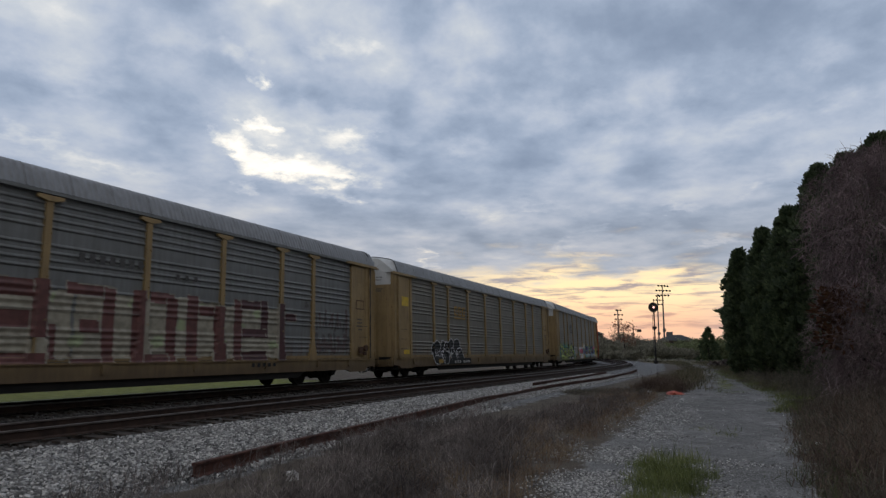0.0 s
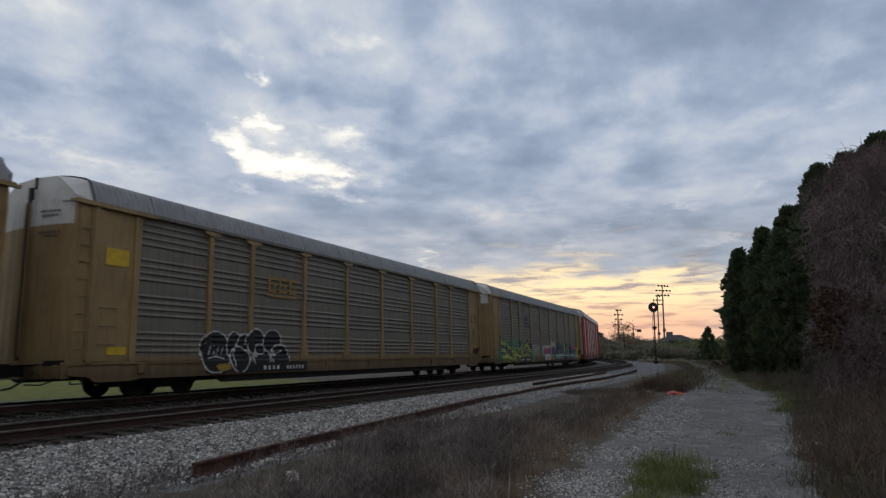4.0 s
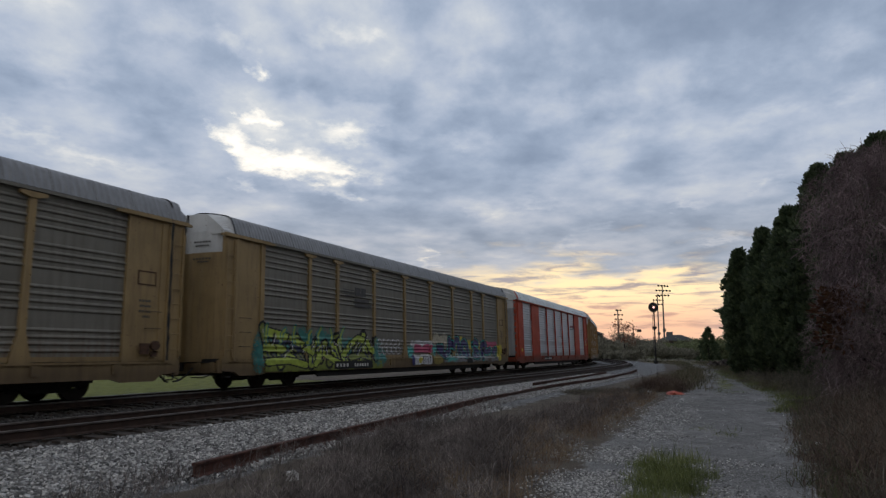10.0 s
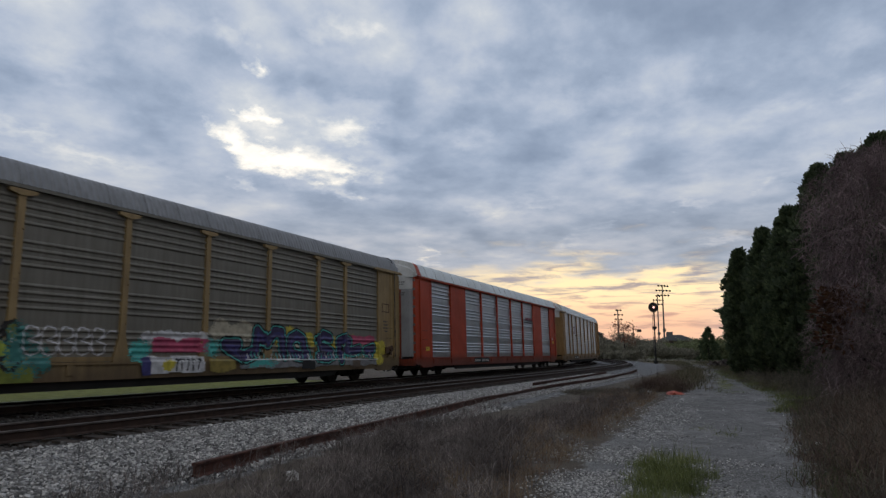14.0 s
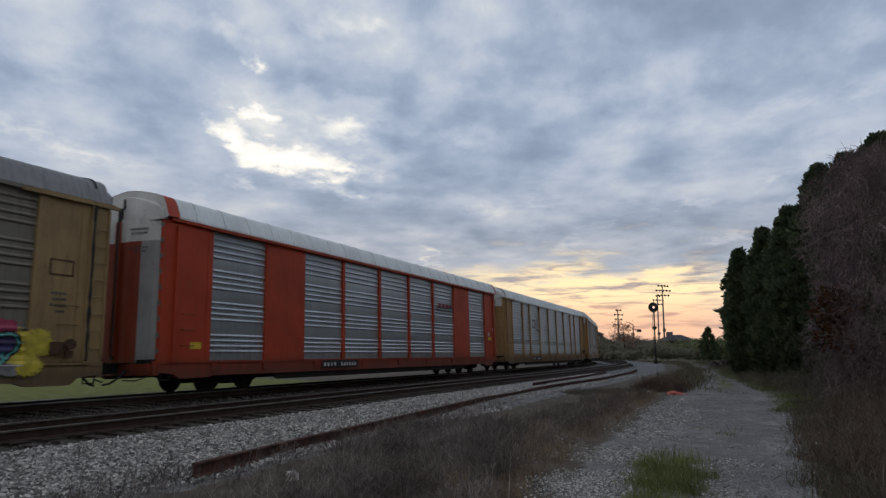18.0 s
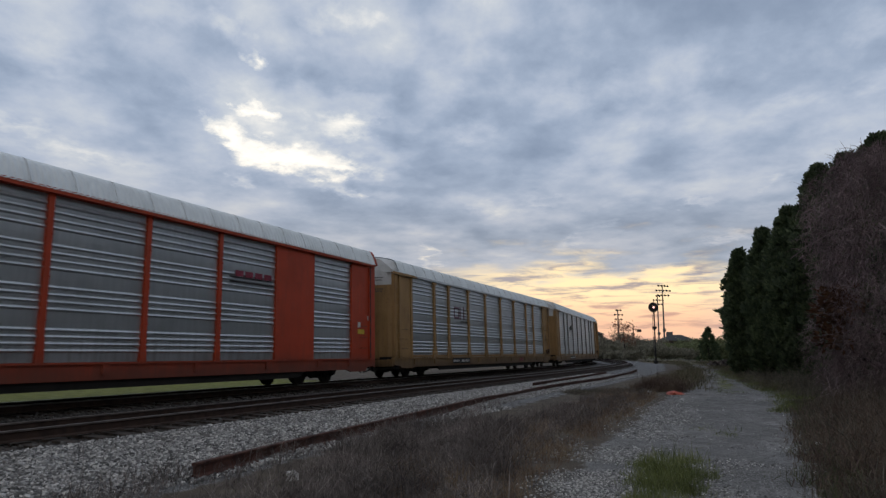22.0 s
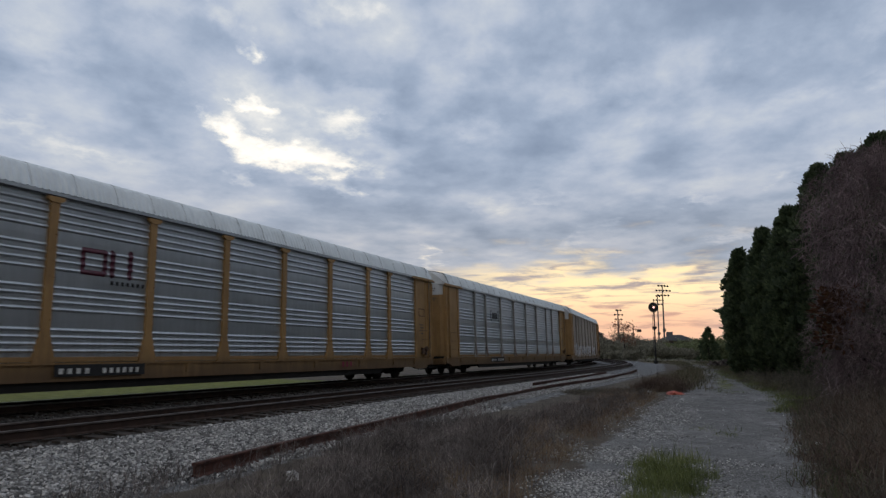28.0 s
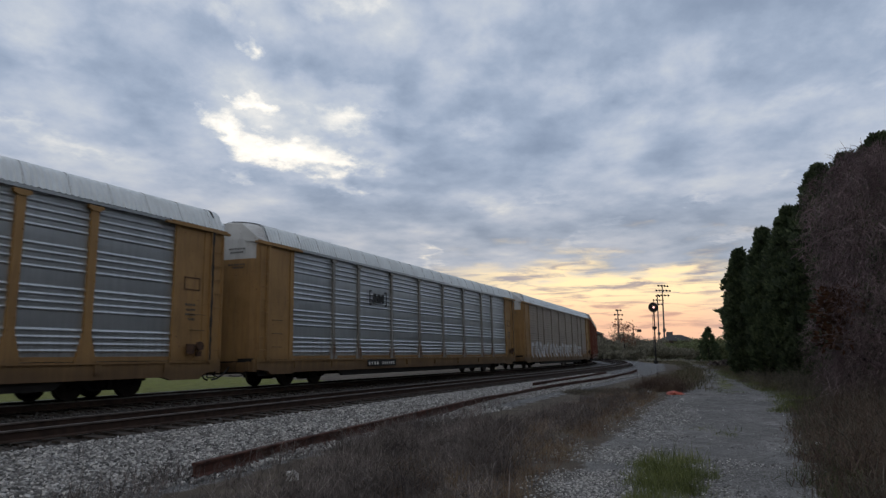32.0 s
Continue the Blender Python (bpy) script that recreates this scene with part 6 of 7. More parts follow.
def crumple(name, x, y, s, material, label, category, seed, flat=0.5):
    q = random.Random(seed)
    bm = bmesh.new()
    bmesh.ops.create_icosphere(bm, subdivisions=2, radius=s)
    for v in bm.verts:
        k = 0.55 + 0.75 * abs(noise.noise(v.co * (2.2 / s) + Vector((seed, 0, 0))))
        v.co = Vector((v.co.x * k * q.uniform(0.8, 1.2), v.co.y * k, max(-0.1 * s, v.co.z * k * flat)))
    ob = new(name, mesh_of(bm, name, material))
    ob.matrix_basis = pose(x, y, ground_z(x, y) + 0.02, 0, 0, q.uniform(0, 360))
    return tagged(ob, label, category)


crumple("crumpled_paper", -6.0, 13.9, 0.09, M["litter"], "crumpled white paper on the stones by the track", "litter", 1, 0.7)
crumple("plastic_bag", -1.85, 8.4, 0.11, M["litter"], "dirty white plastic bag caught in dead weeds", "litter", 2, 1.5)
crumple("plastic_cup", -0.9, 13.9, 0.06, M["litter"], "white plastic cup lying beside the old rail", "litter", 3, 0.9)
crumple("paper_scrap", 0.18, 11.0, 0.07, M["litter"], "white paper scrap among dead weeds", "litter", 4)
crumple("plastic_jug", 8.2, 26.1, 0.14, M["litter"], "white plastic jug lying beside the lane", "litter", 5, 0.8)
crumple("paper_scrap", 1.4, 13.6, 0.05, M["litter"], "white paper scrap among dead weeds", "litter", 6)
crumple("paper_scrap", 6.85, 12.1, 0.12, M["litter"], "pale paper scrap in the dark brush", "litter", 7, 0.4)
crumple("paper_scrap", 8.3, 22.8, 0.08, M["litter"], "white paper scrap at the lane's edge", "litter", 8)
crumple("red_plastic_sheet", 9.0, 25.6, 0.42, M["litter_red"], "faded red plastic sheet lying beside the lane", "litter", 9, 0.45)


# ---- paint on the wagons: graffiti, marks and placards ----
class Wall:
    """A fine grid over a stretch of a wagon's near side; painted cells become a thin skin that follows ribs, posts and sill."""

    def __init__(self, x0, x1, z0, z1, posts, step=0.035):
        self.nx, self.nz = int((x1 - x0) / step), int((z1 - z0) / step)
        self.x = np.linspace(x0, x1, self.nx + 1)
        self.z = np.linspace(z0, z1, self.nz + 1)
        self.cx, self.cz = np.meshgrid((self.x[1:] + self.x[:-1]) / 2, (self.z[1:] + self.z[:-1]) / 2)
        self.ink = np.full(self.cx.shape, -1)
        self.mats, self.posts = [], posts
        rg = np.random.default_rng(int(x0 * 10) + 500)
        self.rough = rg.random(self.cx.shape)
        self.wx = np.vectorize(lambda a, b: noise.noise((a * 1.7, b * 1.7, 5.0)))(self.cx, self.cz) * 0.05
        self.wz = np.vectorize(lambda a, b: noise.noise((a * 1.7, b * 1.7, 9.0)))(self.cx, self.cz) * 0.05

    def colour(self, name, rgb):
        m = paint(name, rgb)
        if m not in self.mats:
            self.mats.append(m)
        return self.mats.index(m)

    def put(self, mask, ink):
        self.ink[mask] = ink

    def rect(self, x0, x1, z0, z1, ink, ragged=0.0):
        a, b = self.cx + self.wx * ragged, self.cz + self.wz * ragged
        self.put((a > x0) & (a < x1) & (b > z0) & (b < z1), ink)

    def blob(self, cx, cz, rx, rz, ink, spray=0.0):
        d = ((self.cx + self.wx - cx) / rx) ** 2 + ((self.cz + self.wz - cz) / rz) ** 2
        self.put(d + (self.rough - 0.5) * spray * 2 < 1, ink)

    def far(self, pts):
        best = np.full(self.cx.shape, 1e9)
        for (ax, az), (bx, bz) in zip(pts, pts[1:]):
            L = (bx - ax) ** 2 + (bz - az) ** 2 + 1e-9
            u = np.clip(((self.cx - ax) * (bx - ax) + (self.cz - az) * (bz - az)) / L, 0, 1)
            best = np.minimum(best, np.hypot(self.cx - ax - u * (bx - ax), self.cz - az - u * (bz - az)))
        return best

    def stroke(self, pts, w, ink):
        self.put(self.far(pts) < w / 2, ink)

    def letter(self, pts, w, body, edge, rim=0.05, halo=None):
        """A fat outlined stroke."""
        d = self.far(pts)
        if halo is not None:
            self.put(d < w / 2 + rim + 0.05, halo)
        self.put(d < w / 2 + rim, edge)
        self.put(d < w / 2, body)

    def depth(self, x, z):
        if z < PANEL_LO - 0.004:
            return -SIDE_Y - 0.03
        for p in self.posts:
            w = 0.105 + (0.17 if z < PANEL_LO + 0.25 else 0.08 if z < PANEL_LO + 0.5 else 0.0)
            if abs(x - p) < w + 0.02:
                return -SIDE_Y - 0.008
        if abs(x) > 11.5:
            return -SIDE_Y - (0.075 if abs(x) > 12.8 else 0.018)
        if z < PANEL_LO + 0.14:
            return -SIDE_Y + 0.026
        return -SIDE_Y + 0.09 - rib_depth(z) - 0.007

    def link(self, car, label):
        used = np.argwhere(self.ink >= 0)
        index, verts, faces, inks = {}, [], [], []
        for k, i in used:
            q = []
            for a, b in ((i, k), (i + 1, k), (i + 1, k + 1), (i, k + 1)):
                if (a, b) not in index:
                    index[(a, b)] = len(verts)
                    verts.append((self.x[a], self.depth(self.x[a], self.z[b]), self.z[b]))
                q.append(index[(a, b)])
            faces.append(q)
            inks.append(self.ink[k, i])
        me = raw_mesh("graffiti", verts, faces, self.mats[0])
        for m in self.mats[1:]:
            me.materials.append(m)
        me.polygons.foreach_set("material_index", np.array(inks, dtype=np.int32))
        me.update()
        return part("graffiti", me, None, car, label)


def maroon_piece(car):
    w = Wall(-3.4, 8.1, 0.90, 3.05, POSTS)
    cream, maroon, dark = w.colour("dull_cream", (0.30, 0.275, 0.215)), w.colour("maroon", (0.125, 0.05, 0.045)), w.colour("dark_maroon", (0.07, 0.028, 0.03))
    white = w.colour("dirty_cream", (0.27, 0.25, 0.205))
    for k in range(11):
        w.rect(-3.4 + k * 0.95, -2.55 + k * 0.95 + (0.0 if k % 3 else 0.1), 1.0 + 0.04 * (k % 2), 2.72 - 0.07 * (k % 3), cream, 1.0)
    M["pale_green"] = M.get("pale_green") or plain("sprayed_pale_green", (0.3, 0.34, 0.2), 0.55, 0.0, 0.2, 5.0)
    pale = w.colour("pale_green", (0.3, 0.34, 0.2))
    for k in range(13):
        w.blob(-2.9 + k * 0.8, 1.45 + 0.5 * (k % 3), 0.22, 0.16, pale, 0.5)
    for x0, x1, z0, z1 in ((-3.3, -1.35, 2.42, 2.8), (-3.2, -1.53, 1.71, 2.11), (-1.60, -1.22, 1.51, 2.83), (-3.1, -1.24, 0.86, 1.14), (-0.81, 0.42, 2.55, 2.82), (0.20, 0.54, 0.79, 2.79), (-0.41, 0.12, 1.64, 1.94), (-0.63, 0.17, 0.78, 1.02), (-1.18, -1.02, 1.01, 1.83), (1.05, 1.42, 0.77, 2.8), (1.57, 2.41, 2.49, 2.79), (2.17, 2.54, 0.74, 2.66)):
        w.rect(x0 - 0.03, x1 + 0.03, z0 - 0.02, z1 + 0.02, white, 0.6)
        w.rect(x0, x1, z0, z1, maroon, 0.6)
    for x0, x1, z0, z1 in ((1.46, 2.28, 0.83, 1.12), (2.92, 3.33, 0.8, 2.8), (3.37, 4.38, 2.24, 2.53), (3.98, 4.44, 0.86, 2.55), (4.84, 5.18, 0.94, 2.81), (5.15, 6.38, 2.56, 2.83), (6.11, 6.44, 1.66, 2.86), (5.22, 6.37, 1.65, 1.92), (5.23, 6.37, 0.84, 1.2), (6.98, 7.35, 0.82, 2.83), (7.35, 7.97, 2.27, 2.51)):
        w.rect(x0 - 0.03, x1 + 0.03, z0 - 0.02, z1 + 0.02, white, 0.6)
        w.rect(x0, x1, z0, z1, maroon if x0 < 5 else dark, 0.6)
    w.link(car, "large blocky maroon graffiti on a cream ground")
    g = Wall(8.2, 11.5, 1.0, 3.3, POSTS, 0.04)
    ghost, soot = g.colour("faded_rust_red", (0.105, 0.075, 0.07)), g.colour("soot_grey", (0.085, 0.08, 0.076))
    q = random.Random(4)
    for k in range(11):
        x = 9.25 + k * 0.2
        g.stroke([(x, q.uniform(2.0, 2.2)), (x + q.uniform(-0.1, 0.25), q.uniform(2.35, 2.85))], q.uniform(0.08, 0.16), ghost if k % 3 else soot)
        g.stroke([(x, q.uniform(1.25, 1.4)), (x + q.uniform(-0.15, 0.15), q.uniform(1.5, 1.85))], q.uniform(0.12, 0.22), ghost if k % 2 else soot)
    for k in range(8):
        g.blob(9.3 + k * 0.27, q.uniform(1.2, 1.8), 0.14, q.uniform(0.1, 0.22), ghost, 0.8)
    g.blob(8.6, 2.9, 0.1, 0.14, soot, 0.8)
    g.link(car, "ghost of worn dark red lettering")
    bm = bmesh.new()
    bars(bm, -0.6, 3.35, 2.0, 0.22, 7, -SIDE_Y + 0.02, 0.45)
    bars(bm, 2.4, 3.2, 1.0, 0.16, 3, -SIDE_Y + 0.02, 0.6)
    tagged(part("faded_mark", bm, M["faint"], car, "faded dark lettering too worn to read"), kind="stuff")
    bm = bmesh.new()
    bars(bm, 5.6, 0.70, 1.3, 0.12, 5, -SIDE_Y - 0.03, 0.45)
    tagged(part("sill_mark", bm, M["black"], car), kind="stuff")


def bubble_piece(car):
    w = Wall(-9.4, -4.1, 0.56, 2.05, POSTS, 0.028)
    black, white = w.colour("black", (0.014, 0.014, 0.018)), w.colour("chalk_white", (0.55, 0.55, 0.57))
    yel = w.colour("dull_yellow", (0.35, 0.22, 0.04))
    w.rect(-9.0, -4.2, 0.56, 0.86, black, 1.0)
    shapes = ((-8.62, 1.18, 0.60, 0.60), (-7.82, 1.35, 0.30, 0.46), (-7.35, 1.30, 0.34, 0.42), (-7.6, 0.95, 0.42, 0.38), (-6.82, 1.50, 0.46, 0.40), (-6.55, 1.02, 0.40, 0.42), (-5.98, 1.52, 0.44, 0.38), (-5.60, 1.02, 0.45, 0.42))
    for x, z, a, b in shapes:
        w.blob(x, z, a + 0.045, b + 0.045, white)
        w.blob(x, z, a, b, black)
    w.stroke([(-7.72, 1.45), (-7.85, 1.1), (-7.8, 0.75)], 0.05, white)
    w.stroke([(-6.9, 1.05), (-6.68, 1.12), (-6.45, 1.12), (-6.3, 1.3)], 0.05, white)
    w.blob(-6.88, 1.1, 0.1, 0.12, white)
    w.stroke([(-5.95, 1.08), (-5.7, 1.15), (-5.5, 1.25)], 0.05, white)
    w.blob(-5.95, 1.12, 0.12, 0.10, white)
    for k in range(4):
        w.stroke([(-8.95 + k * 0.2, 1.12), (-8.88 + k * 0.2, 1.34)], 0.045, white)
    w.stroke([(-8.95, 1.0), (-8.6, 1.05), (-8.3, 0.98)], 0.04, white)
    w.blob(-8.3, 0.72, 0.3, 0.11, yel, 0.4)
    w.rect(-6.9, -4.15, 0.56, 0.83, black)
    w.link(car, "black bubble graffiti outlined in white")
    number_bars(car, -6.5, 0.60, 0.9, 4)
    number_bars(car, -5.3, 0.60, 1.0, 6)
    blocks = [(-6.38, -4.74, 3.05, 3.12)]
    for x in (-6.3, -5.74, -5.18):
        blocks += [(x, x + 0.42, 3.63, 3.74), (x, x + 0.42, 3.2, 3.31), (x, x + 0.12, 3.31, 3.63), (x + 0.26, x + 0.42, 3.4, 3.52)]
    new_part_bars(car, "yellow_emblem", tuple(blocks), M["emblem_yellow"], "worn yellow blocky emblem")
    new_part_bars(car, "placard", ((-12.54, -11.86, 3.36, 3.80),), M["placard"], "bright yellow warning placard", -SIDE_Y + 0.02)
    new_part_bars(car, "placard", ((-12.36, -11.80, 1.10, 1.30),), M["placard"], "bright yellow warning placard", -SIDE_Y + 0.02)


def new_part_bars(car, name, rects, material, label="", y=-SIDE_Y + 0.022):
    bm = bmesh.new()
    for x0, x1, z0, z1 in rects:
        box(bm, x0, x1, y - 0.004, y, z0, z1)
    ob = part(name, bm, material, car, label)
    if len(rects) > 1:
        tagged(ob, kind="stuff")
    return ob


def number_bars(car, x, z, w, n, h=0.15, material=None, y=-SIDE_Y - 0.036):
    bm = bmesh.new()
    bars(bm, x, z + 0.01, w, h * 0.85, n, y, 0.5)
    return tagged(part("number_mark", bm, material or M["lettering"], car, "row of stencilled marks"), kind="stuff")


def green_piece(car):
    w = Wall(-12.4, 12.6, 0.50, 2.35, POSTS, 0.03)
    r = random.Random(66)
    lime, olive = w.colour("lime", (0.34, 0.42, 0.06)), w.colour("olive_green", (0.17, 0.20, 0.035))
    black, teal = w.colour("black", (0.014, 0.014, 0.018)), w.colour("teal", (0.045, 0.19, 0.175))
    white, navy = w.colour("chalk_white", (0.55, 0.55, 0.57)), w.colour("navy", (0.025, 0.03, 0.07))
    pink, cyan = w.colour("pink", (0.42, 0.06, 0.13)), w.colour("cyan", (0.07, 0.40, 0.37))
    yel, purple = w.colour("lemon", (0.5, 0.42, 0.05)), w.colour("purple", (0.035, 0.022, 0.085))
    cream, blue = w.colour("cream", (0.42, 0.38, 0.29)), w.colour("blue", (0.05, 0.045, 0.17))
    # teal haze behind the first piece
    for k in range(18):
        w.blob(-11.5 + k * 0.31, r.uniform(1.2, 1.75), r.uniform(0.25, 0.4), r.uniform(0.2, 0.38), teal, 0.6)
    w.blob(-11.75, 1.15, 0.28, 0.6, teal, 0.9)
    w.rect(-11.4, -3.7, 0.52, 0.86, olive, 1.0)
    # long green shards with dark cores and outlines
    for k in range(13):
        x = -11.2 + k * 0.58
        lean = r.uniform(-0.5, 0.7)
        top = r.uniform(1.45, 2.0)
        pts = [(x, r.uniform(0.75, 1.0)), (x + lean * 0.5 + r.uniform(-0.15, 0.15), 1.25), (x + lean + r.uniform(-0.2, 0.3), top)]
        w.letter(pts, r.uniform(0.24, 0.36), lime if k % 3 else olive, black, 0.10)
        w.stroke([(pts[0][0] + 0.05, pts[0][1]), pts[1]], 0.09, navy)
        w.stroke([(pts[1][0] - 0.06, pts[1][1]), (pts[2][0] - 0.05, pts[2][1] - 0.05)], 0.035, white)
    w.letter([(-11.2, 1.85), (-10.4, 1.72), (-9.4, 1.45), (-8.8, 1.2)], 0.28, lime, black)
    w.letter([(-11.4, 1.35), (-10.5, 1.3), (-9.9, 0.95)], 0.26, lime, black)
    w.letter([(-11.3, 0.85), (-10.2, 0.9), (-9.2, 0.72)], 0.22, lime, black)
    w.stroke([(-10.9, 1.55), (-10.0, 1.5), (-9.3, 1.2)], 0.16, navy)
    w.letter([(-6.6, 1.1), (-6.1, 1.5), (-5.5, 1.75), (-4.8, 1.6), (-4.4, 1.2)], 0.26, lime, black)
    w.letter([(-6.2, 0.95), (-5.4, 1.1), (-4.7, 0.95)], 0.22, olive, black)
    w.letter([(-8.6, 0.75), (-8.1, 1.2), (-7.5, 0.9), (-7.0, 0.75)], 0.22, lime, black)
    # dark slashes and pale edges break the green into shards
    for k in range(26):
        x = -11.3 + k * 0.27
        z = r.uniform(0.85, 1.5)
        dx, dz = r.uniform(-0.15, 0.4), r.uniform(0.15, 0.4)
        w.stroke([(x, z), (x + dx, z + dz)], r.uniform(0.05, 0.11), black if k % 3 else navy)
        if k % 2:
            w.stroke([(x + 0.09, z - 0.05), (x + dx + 0.07, z + dz - 0.04)], 0.032, white)
    for k in range(7):
        x = -11.3 + k * 0.75
        w.letter([(x, 1.5), (x + r.uniform(-0.1, 0.2), 1.8), (x + r.uniform(0.0, 0.3), r.uniform(1.95, 2.15))], 0.09, lime, teal, 0.05)
    w.rect(-7.4, -4.5, 0.54, 0.84, black)
    # thin white outline letters, teal at their start
    w.blob(-4.05, 1.25, 0.3, 0.5, teal, 0.8)
    w.blob(-3.6, 1.0, 0.3, 0.3, teal, 0.9)
    for k in range(5):
        x = -3.9 + k * 0.42
        w.stroke([(x, 1.16), (x - 0.03, 1.62), (x + 0.08, 1.77), (x + 0.28, 1.72), (x + 0.33, 1.55), (x + 0.1, 1.45), (x + 0.36, 1.36), (x + 0.34, 1.16), (x + 0.16, 1.1), (x, 1.16)], 0.035, white)
    w.stroke([(-2.05, 1.5), (-1.75, 1.7), (-1.6, 1.68)], 0.035, white)
    # pink band under white lumps, cyan foot, small blue and white letters on the sill
    for k in range(8):
        w.blob(-0.65 + k * 0.28, 1.6 + r.uniform(-0.05, 0.08), 0.2, 0.16, white, 0.4)
    w.blob(-0.85, 1.2, 0.35, 0.3, cyan, 0.6)
    w.rect(-0.43, 1.7, 1.16, 1.56, pink, 1.2)
    w.blob(0.45, 1.62, 0.12, 0.14, white, 0.4)
    w.rect(-0.75, 1.4, 0.6, 1.06, white, 0.8)
    w.rect(-0.8, -0.5, 0.56, 1.04, blue, 0.8)
    w.blob(0.1, 0.82, 0.22, 0.16, yel, 0.5)
    for k in range(5):
        x = 0.35 + k * 0.2
        w.stroke([(x, 0.68), (x + r.uniform(-0.04, 0.06), 0.98)], 0.05, black)
        w.stroke([(x, 0.98), (x + 0.12, 0.95)], 0.04, black)
    w.blob(1.75, 1.3, 0.3, 0.25, cyan, 0.8)
    # yellow, cream and pink clouds behind the dark letters
    for k in range(13):
        w.blob(1.9 + k * 0.17, r.uniform(1.35, 2.0), r.uniform(0.25, 0.35), r.uniform(0.18, 0.3), cream, 0.4)
    for k in range(24):
        w.blob(4.6 + k * 0.29, r.uniform(1.55, 2.1) - 0.022 * k, r.uniform(0.22, 0.36), r.uniform(0.16, 0.26), yel if k % 5 else cream, 0.4)
    w.rect(9.3, 11.3, 1.5, 1.85, pink, 1.2)
    for k in range(8):
        w.blob(11.0 + 0.12 * k, r.uniform(0.95, 1.65) - 0.02 * k, 0.3, 0.22, yel, 0.4)
    w.rect(1.6, 2.7, 0.6, 0.96, w.colour("ochre", (0.26, 0.20, 0.05)), 1.4)
    ash = w.colour("smoky_grey", (0.20, 0.20, 0.21))
    w.rect(2.9, 11.3, 0.66, 0.92, ash, 1.2)
    w.blob(3.9, 0.82, 0.7, 0.12, cyan, 0.8)
    glyphs = (
        [(3.0, 1.05), (2.3, 1.4), (2.85, 1.42), (2.7, 1.2)],
        [(3.16, 1.04), (3.69, 1.2), (3.78, 1.85), (4.2, 1.5), (4.66, 1.86), (5.0, 1.84), (5.11, 1.1)],
        [(6.28, 1.35), (6.2, 1.64), (5.86, 1.77), (5.53, 1.65), (5.46, 1.36), (5.65, 1.1), (6.06, 1.04), (6.45, 1.12)],
        [(7.93, 1.72), (7.52, 1.82), (7.13, 1.65), (7.25, 1.38), (7.79, 1.29), (8.1, 1.1), (7.7, 0.98), (7.1, 1.02)],
        [(8.62, 0.9), (8.55, 1.59), (8.98, 1.72), (9.3, 1.6), (8.95, 1.28), (9.45, 1.2), (10.06, 1.31)],
        [(10.55, 1.24), (11.16, 1.36), (10.84, 1.09)],
    )
    for g in glyphs:
        w.letter(g, 0.36, cyan, cyan, 0.045, black)
    for g in glyphs:
        w.letter(g, 0.31, purple, black, 0.03)
        w.stroke([(p + 0.04, q - 0.04) for p, q in g], 0.09, blue)
    for k in range(44):
        x = 3.3 + k * 0.18
        if k % 6 == 5:
            continue
        w.stroke([(x, r.uniform(0.92, 1.0)), (x + r.uniform(-0.03, 0.03), r.uniform(1.05, 1.2))], 0.05, cyan if k % 3 else white)
    w.rect(6.05, 6.85, 0.58, 0.9, black, 1.2)
    w.rect(9.4, 10.0, 0.58, 0.92, w.colour("smoky_tan", (0.12, 0.085, 0.06)), 1.2)
    w.stroke([(3.2, 0.94), (11.4, 0.88)], 0.04, white)
    w.link(car, "wild lime green, teal, pink and purple graffiti")
    number_bars(car, -7.25, 0.60, 0.95, 4)
    number_bars(car, -5.95, 0.60, 1.15, 6)
    new_part_bars(car, "dark_emblem", ((-6.76, -5.9, 3.68, 3.72), (-6.7, -5.9, 3.56, 3.61), (-6.6, -5.9, 3.44, 3.48), (-5.85, -5.45, 3.5, 3.85), (-5.4, -5.0, 3.5, 3.85), (-5.88, -4.75, 3.25, 3.38), (-5.88, -4.55, 3.04, 3.18)), M["faint"], "faded black emblem of bars")


def pale_piece(car):
    w = Wall(-11.6, 9.6, 0.6, 2.2, POSTS, 0.045)
    r = random.Random(12)
    white, grey = w.colour("chalk_white", (0.55, 0.55, 0.57)), w.colour("ash_grey", (0.3, 0.3, 0.31))
    for k in range(17):
        x = -11.0 + k * 1.18
        pts = [(x, 0.95), (x + 0.1, r.uniform(1.6, 2.0)), (x + 0.6, r.uniform(1.5, 1.95)), (x + r.uniform(0.4, 0.9), 1.3), (x + 0.8, 0.95)]
        w.letter(pts[: r.choice((3, 4, 5))], 0.24, white, grey, 0.05)
    w.link(car, "pale white graffiti letters along the foot")


def emblem_loops(car):
    """A red open block beside two upright bars, a line of small writing below."""
    w = Wall(-6.6, -4.5, 2.9, 3.95, POSTS, 0.025)
    red = w.colour("dark_signal_red", (0.085, 0.016, 0.032))
    w.stroke([(-6.26, 3.66), (-6.26, 3.12), (-5.66, 3.12), (-5.66, 3.66), (-6.26, 3.66)], 0.13, red)
    w.stroke([(-5.44, 3.1), (-5.44, 3.68)], 0.14, red)
    w.stroke([(-4.9, 3.1), (-4.9, 3.74)], 0.14, red)
    w.link(car, "red emblem of blocks and bars")
    number_bars(car, -5.5, 2.84, 1.1, 7, 0.12, M["black"], -SIDE_Y + 0.022)


maroon_piece(CARS[0])
bubble_piece(CARS[1])
green_piece(CARS[2])
emblem_loops(CARS[4])
pale_piece(CARS[6])
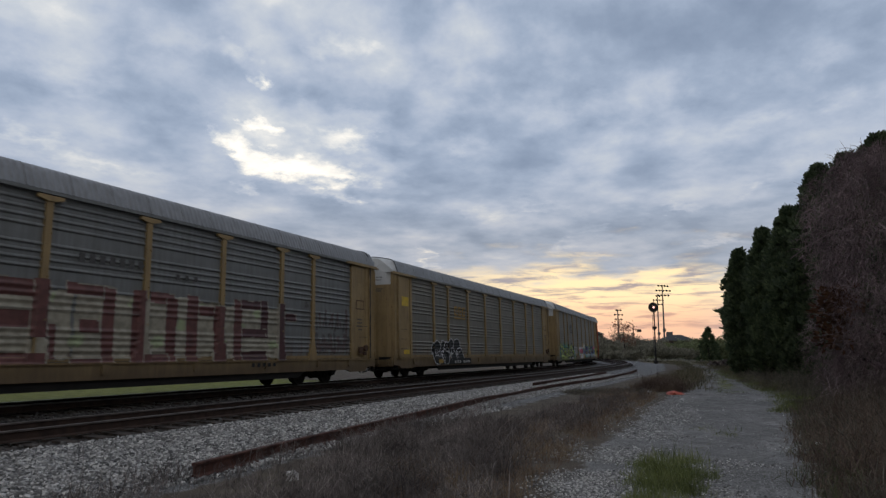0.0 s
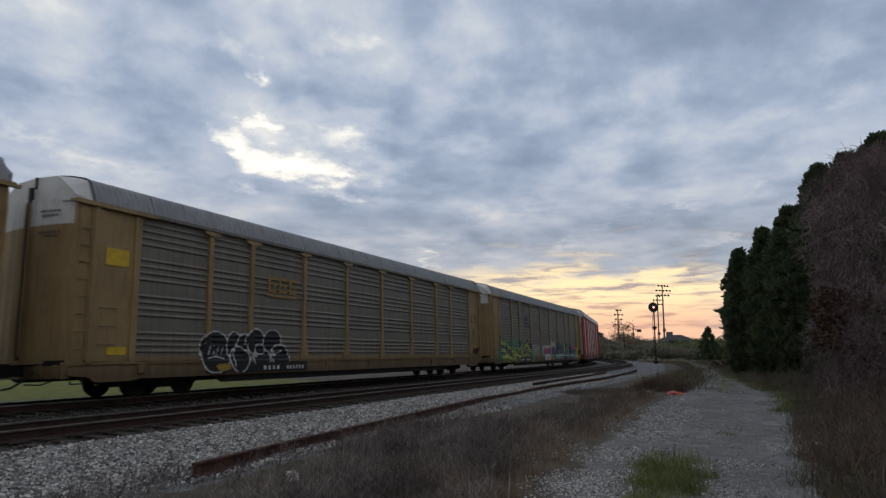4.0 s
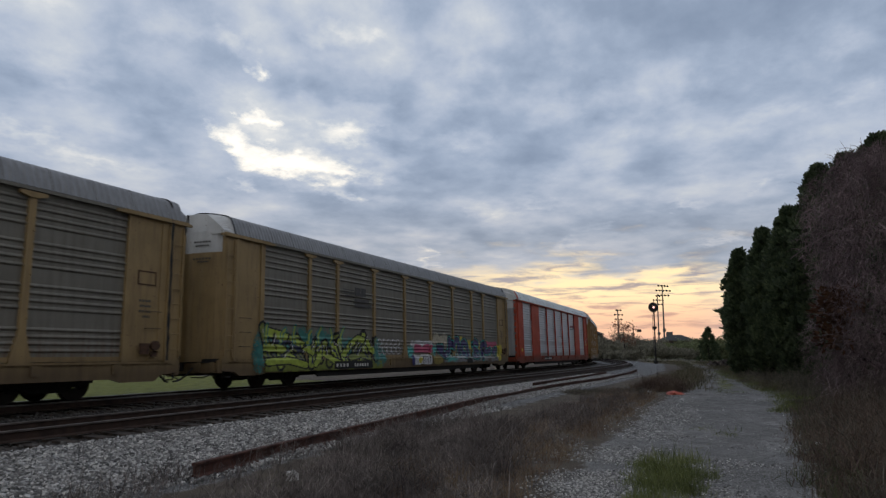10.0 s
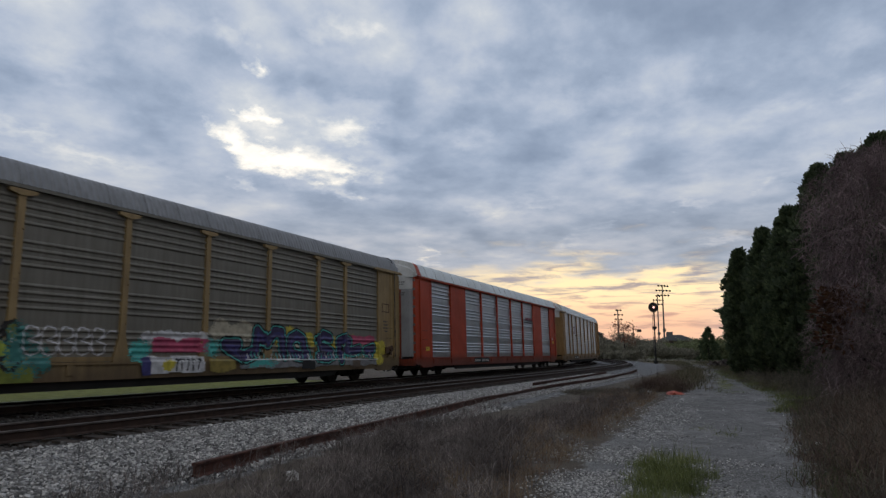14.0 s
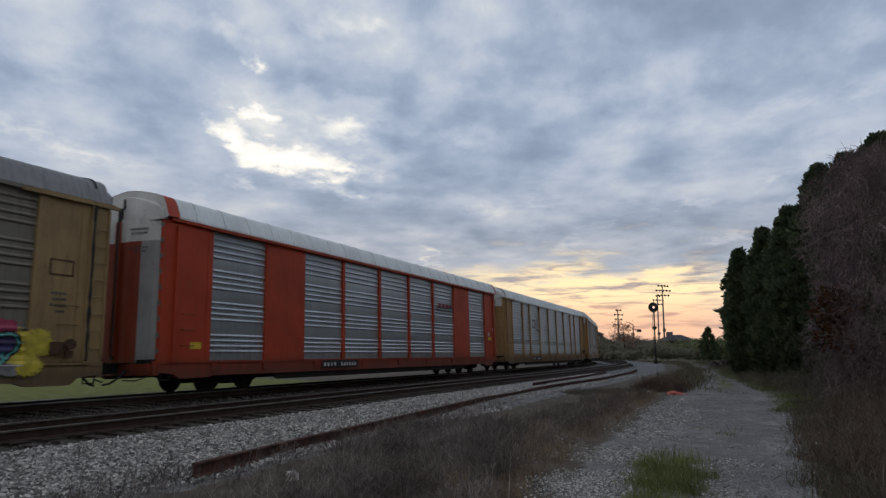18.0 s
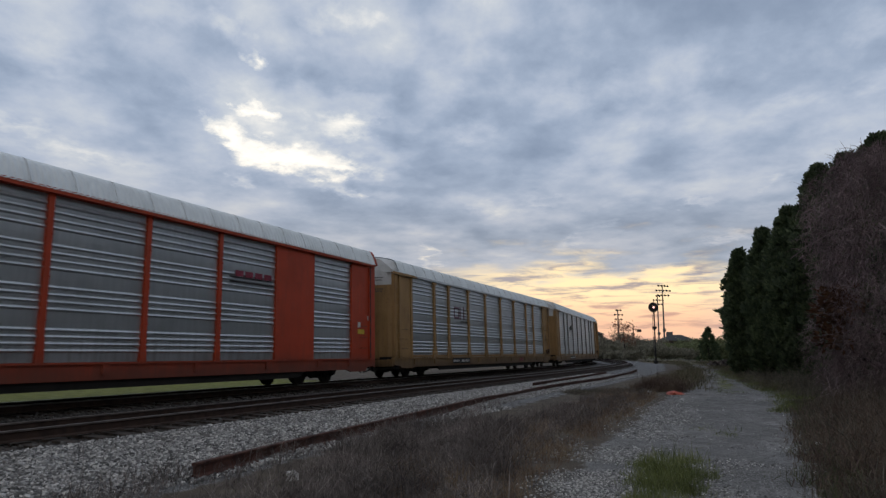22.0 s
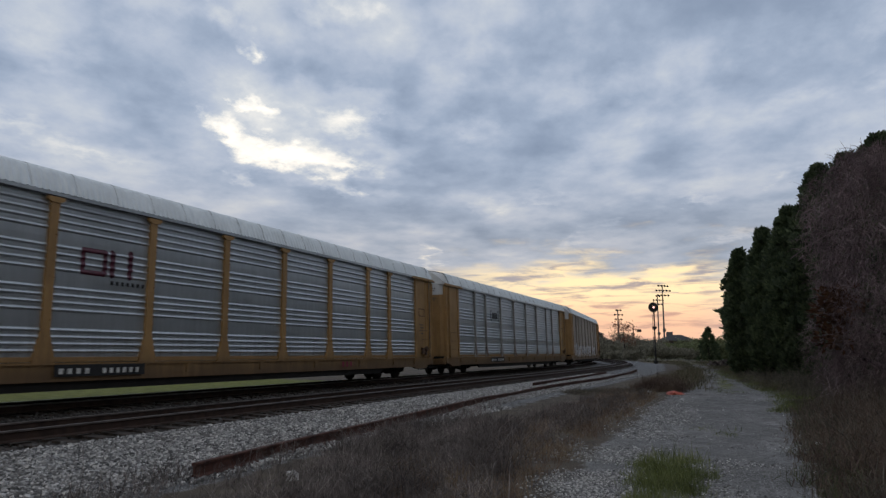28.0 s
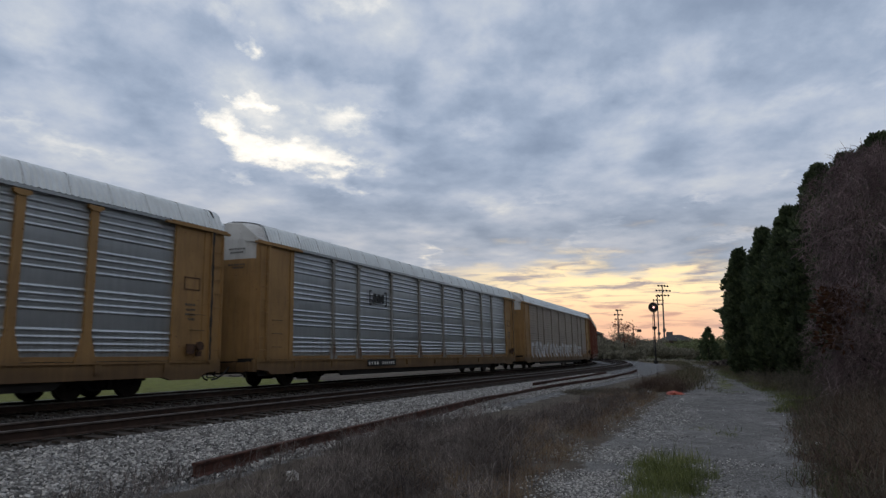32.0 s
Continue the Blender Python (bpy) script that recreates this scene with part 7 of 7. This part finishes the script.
# black patches with marks on the sills
for i, x in ((3, -5.7), (4, -6.75), (5, -6.4)):
    new_part_bars(CARS[i], "number_patch", ((x - 0.1, x + 2.4, 0.60, 0.88),), M["black"], "black stencil patch", -SIDE_Y - 0.026)
    number_bars(CARS[i], x, 0.65, 0.9, 4)
    number_bars(CARS[i], x + 1.15, 0.65, 1.15, 6)
number_bars(CARS[4], 5.0, 0.60, 0.85, 3, 0.24, paint("signal_red", (0.20, 0.018, 0.042)))
# the orange wagon's side emblem, placards and marks
new_part_bars(CARS[3], "emblem", ((4.5, 6.65, 3.52, 3.56), (4.5, 6.65, 3.36, 3.42)), M["signal"], "dark swoosh bars of the emblem")
new_part_bars(CARS[3], "emblem", tuple((4.75 + 0.46 * k, 5.12 + 0.46 * k, 3.57, 3.76) for k in range(4)), paint("signal_red", (0.20, 0.018, 0.042)), "red blocky emblem")
new_part_bars(CARS[3], "placard", ((-12.29, -11.87, 1.26, 1.46),), M["placard"], "small yellow placard", -SIDE_Y - 0.004)
new_part_bars(CARS[3], "placard", ((11.98, 12.49, 1.93, 2.12),), M["placard"], "small yellow placard", -SIDE_Y - 0.004)
new_part_bars(CARS[3], "sticker", ((11.98, 12.20, 2.2, 2.42),), M["lettering"], "white sticker", -SIDE_Y - 0.004)
number_bars(CARS[3], 12.75, 2.5, 0.32, 2, 0.24, None, -SIDE_Y - 0.004)
# small black bracketed emblem of the silver wagon
new_part_bars(CARS[5], "black_emblem", ((-6.25, -6.17, 3.2, 3.85), (-6.25, -6.05, 3.79, 3.85), (-6.25, -6.05, 3.2, 3.26), (-4.83, -4.75, 3.2, 3.85), (-4.95, -4.75, 3.79, 3.85), (-4.95, -4.75, 3.2, 3.26), (-5.95, -5.65, 3.32, 3.72), (-5.58, -5.3, 3.32, 3.72), (-5.22, -4.98, 3.32, 3.72)), M["black"], "small black bracketed emblem")


# ---- what moves ----
def car_pose(centre, t):
    """A wagon rides on its two bogies along the line."""
    s = centre - run(t)
    xa, ya, _ = on_line(s - 10.06, MAIN_OFF)
    xb, yb, _ = on_line(s + 10.06, MAIN_OFF)
    turn = math.degrees(math.atan2(yb - ya, xb - xa))
    return pose((xa + xb) / 2, (ya + yb) / 2, RAIL_TOP, -LEAN, 0, turn)


def motions():
    for car, centre in zip(CARS, CENTRES):
        walk(car, [(0.5 * k, car_pose(centre, 0.5 * k)) for k in range(65)])
    for k, w in enumerate(WHEELS):
        base = w.matrix_basis.copy()
        rows = []
        for i in range(241):
            t = i * 32 / 240
            rows.append((t, base @ pose(0, 0, 0, 0, -math.degrees(run(t) / 0.40), 0)))
        walk(w, rows)
    walk(clouds, [(0.0, pose(0, 0, CLOUD_H)), (32.0, pose(CLOUD_DRIFT[0], CLOUD_DRIFT[1], CLOUD_H))])


motions()
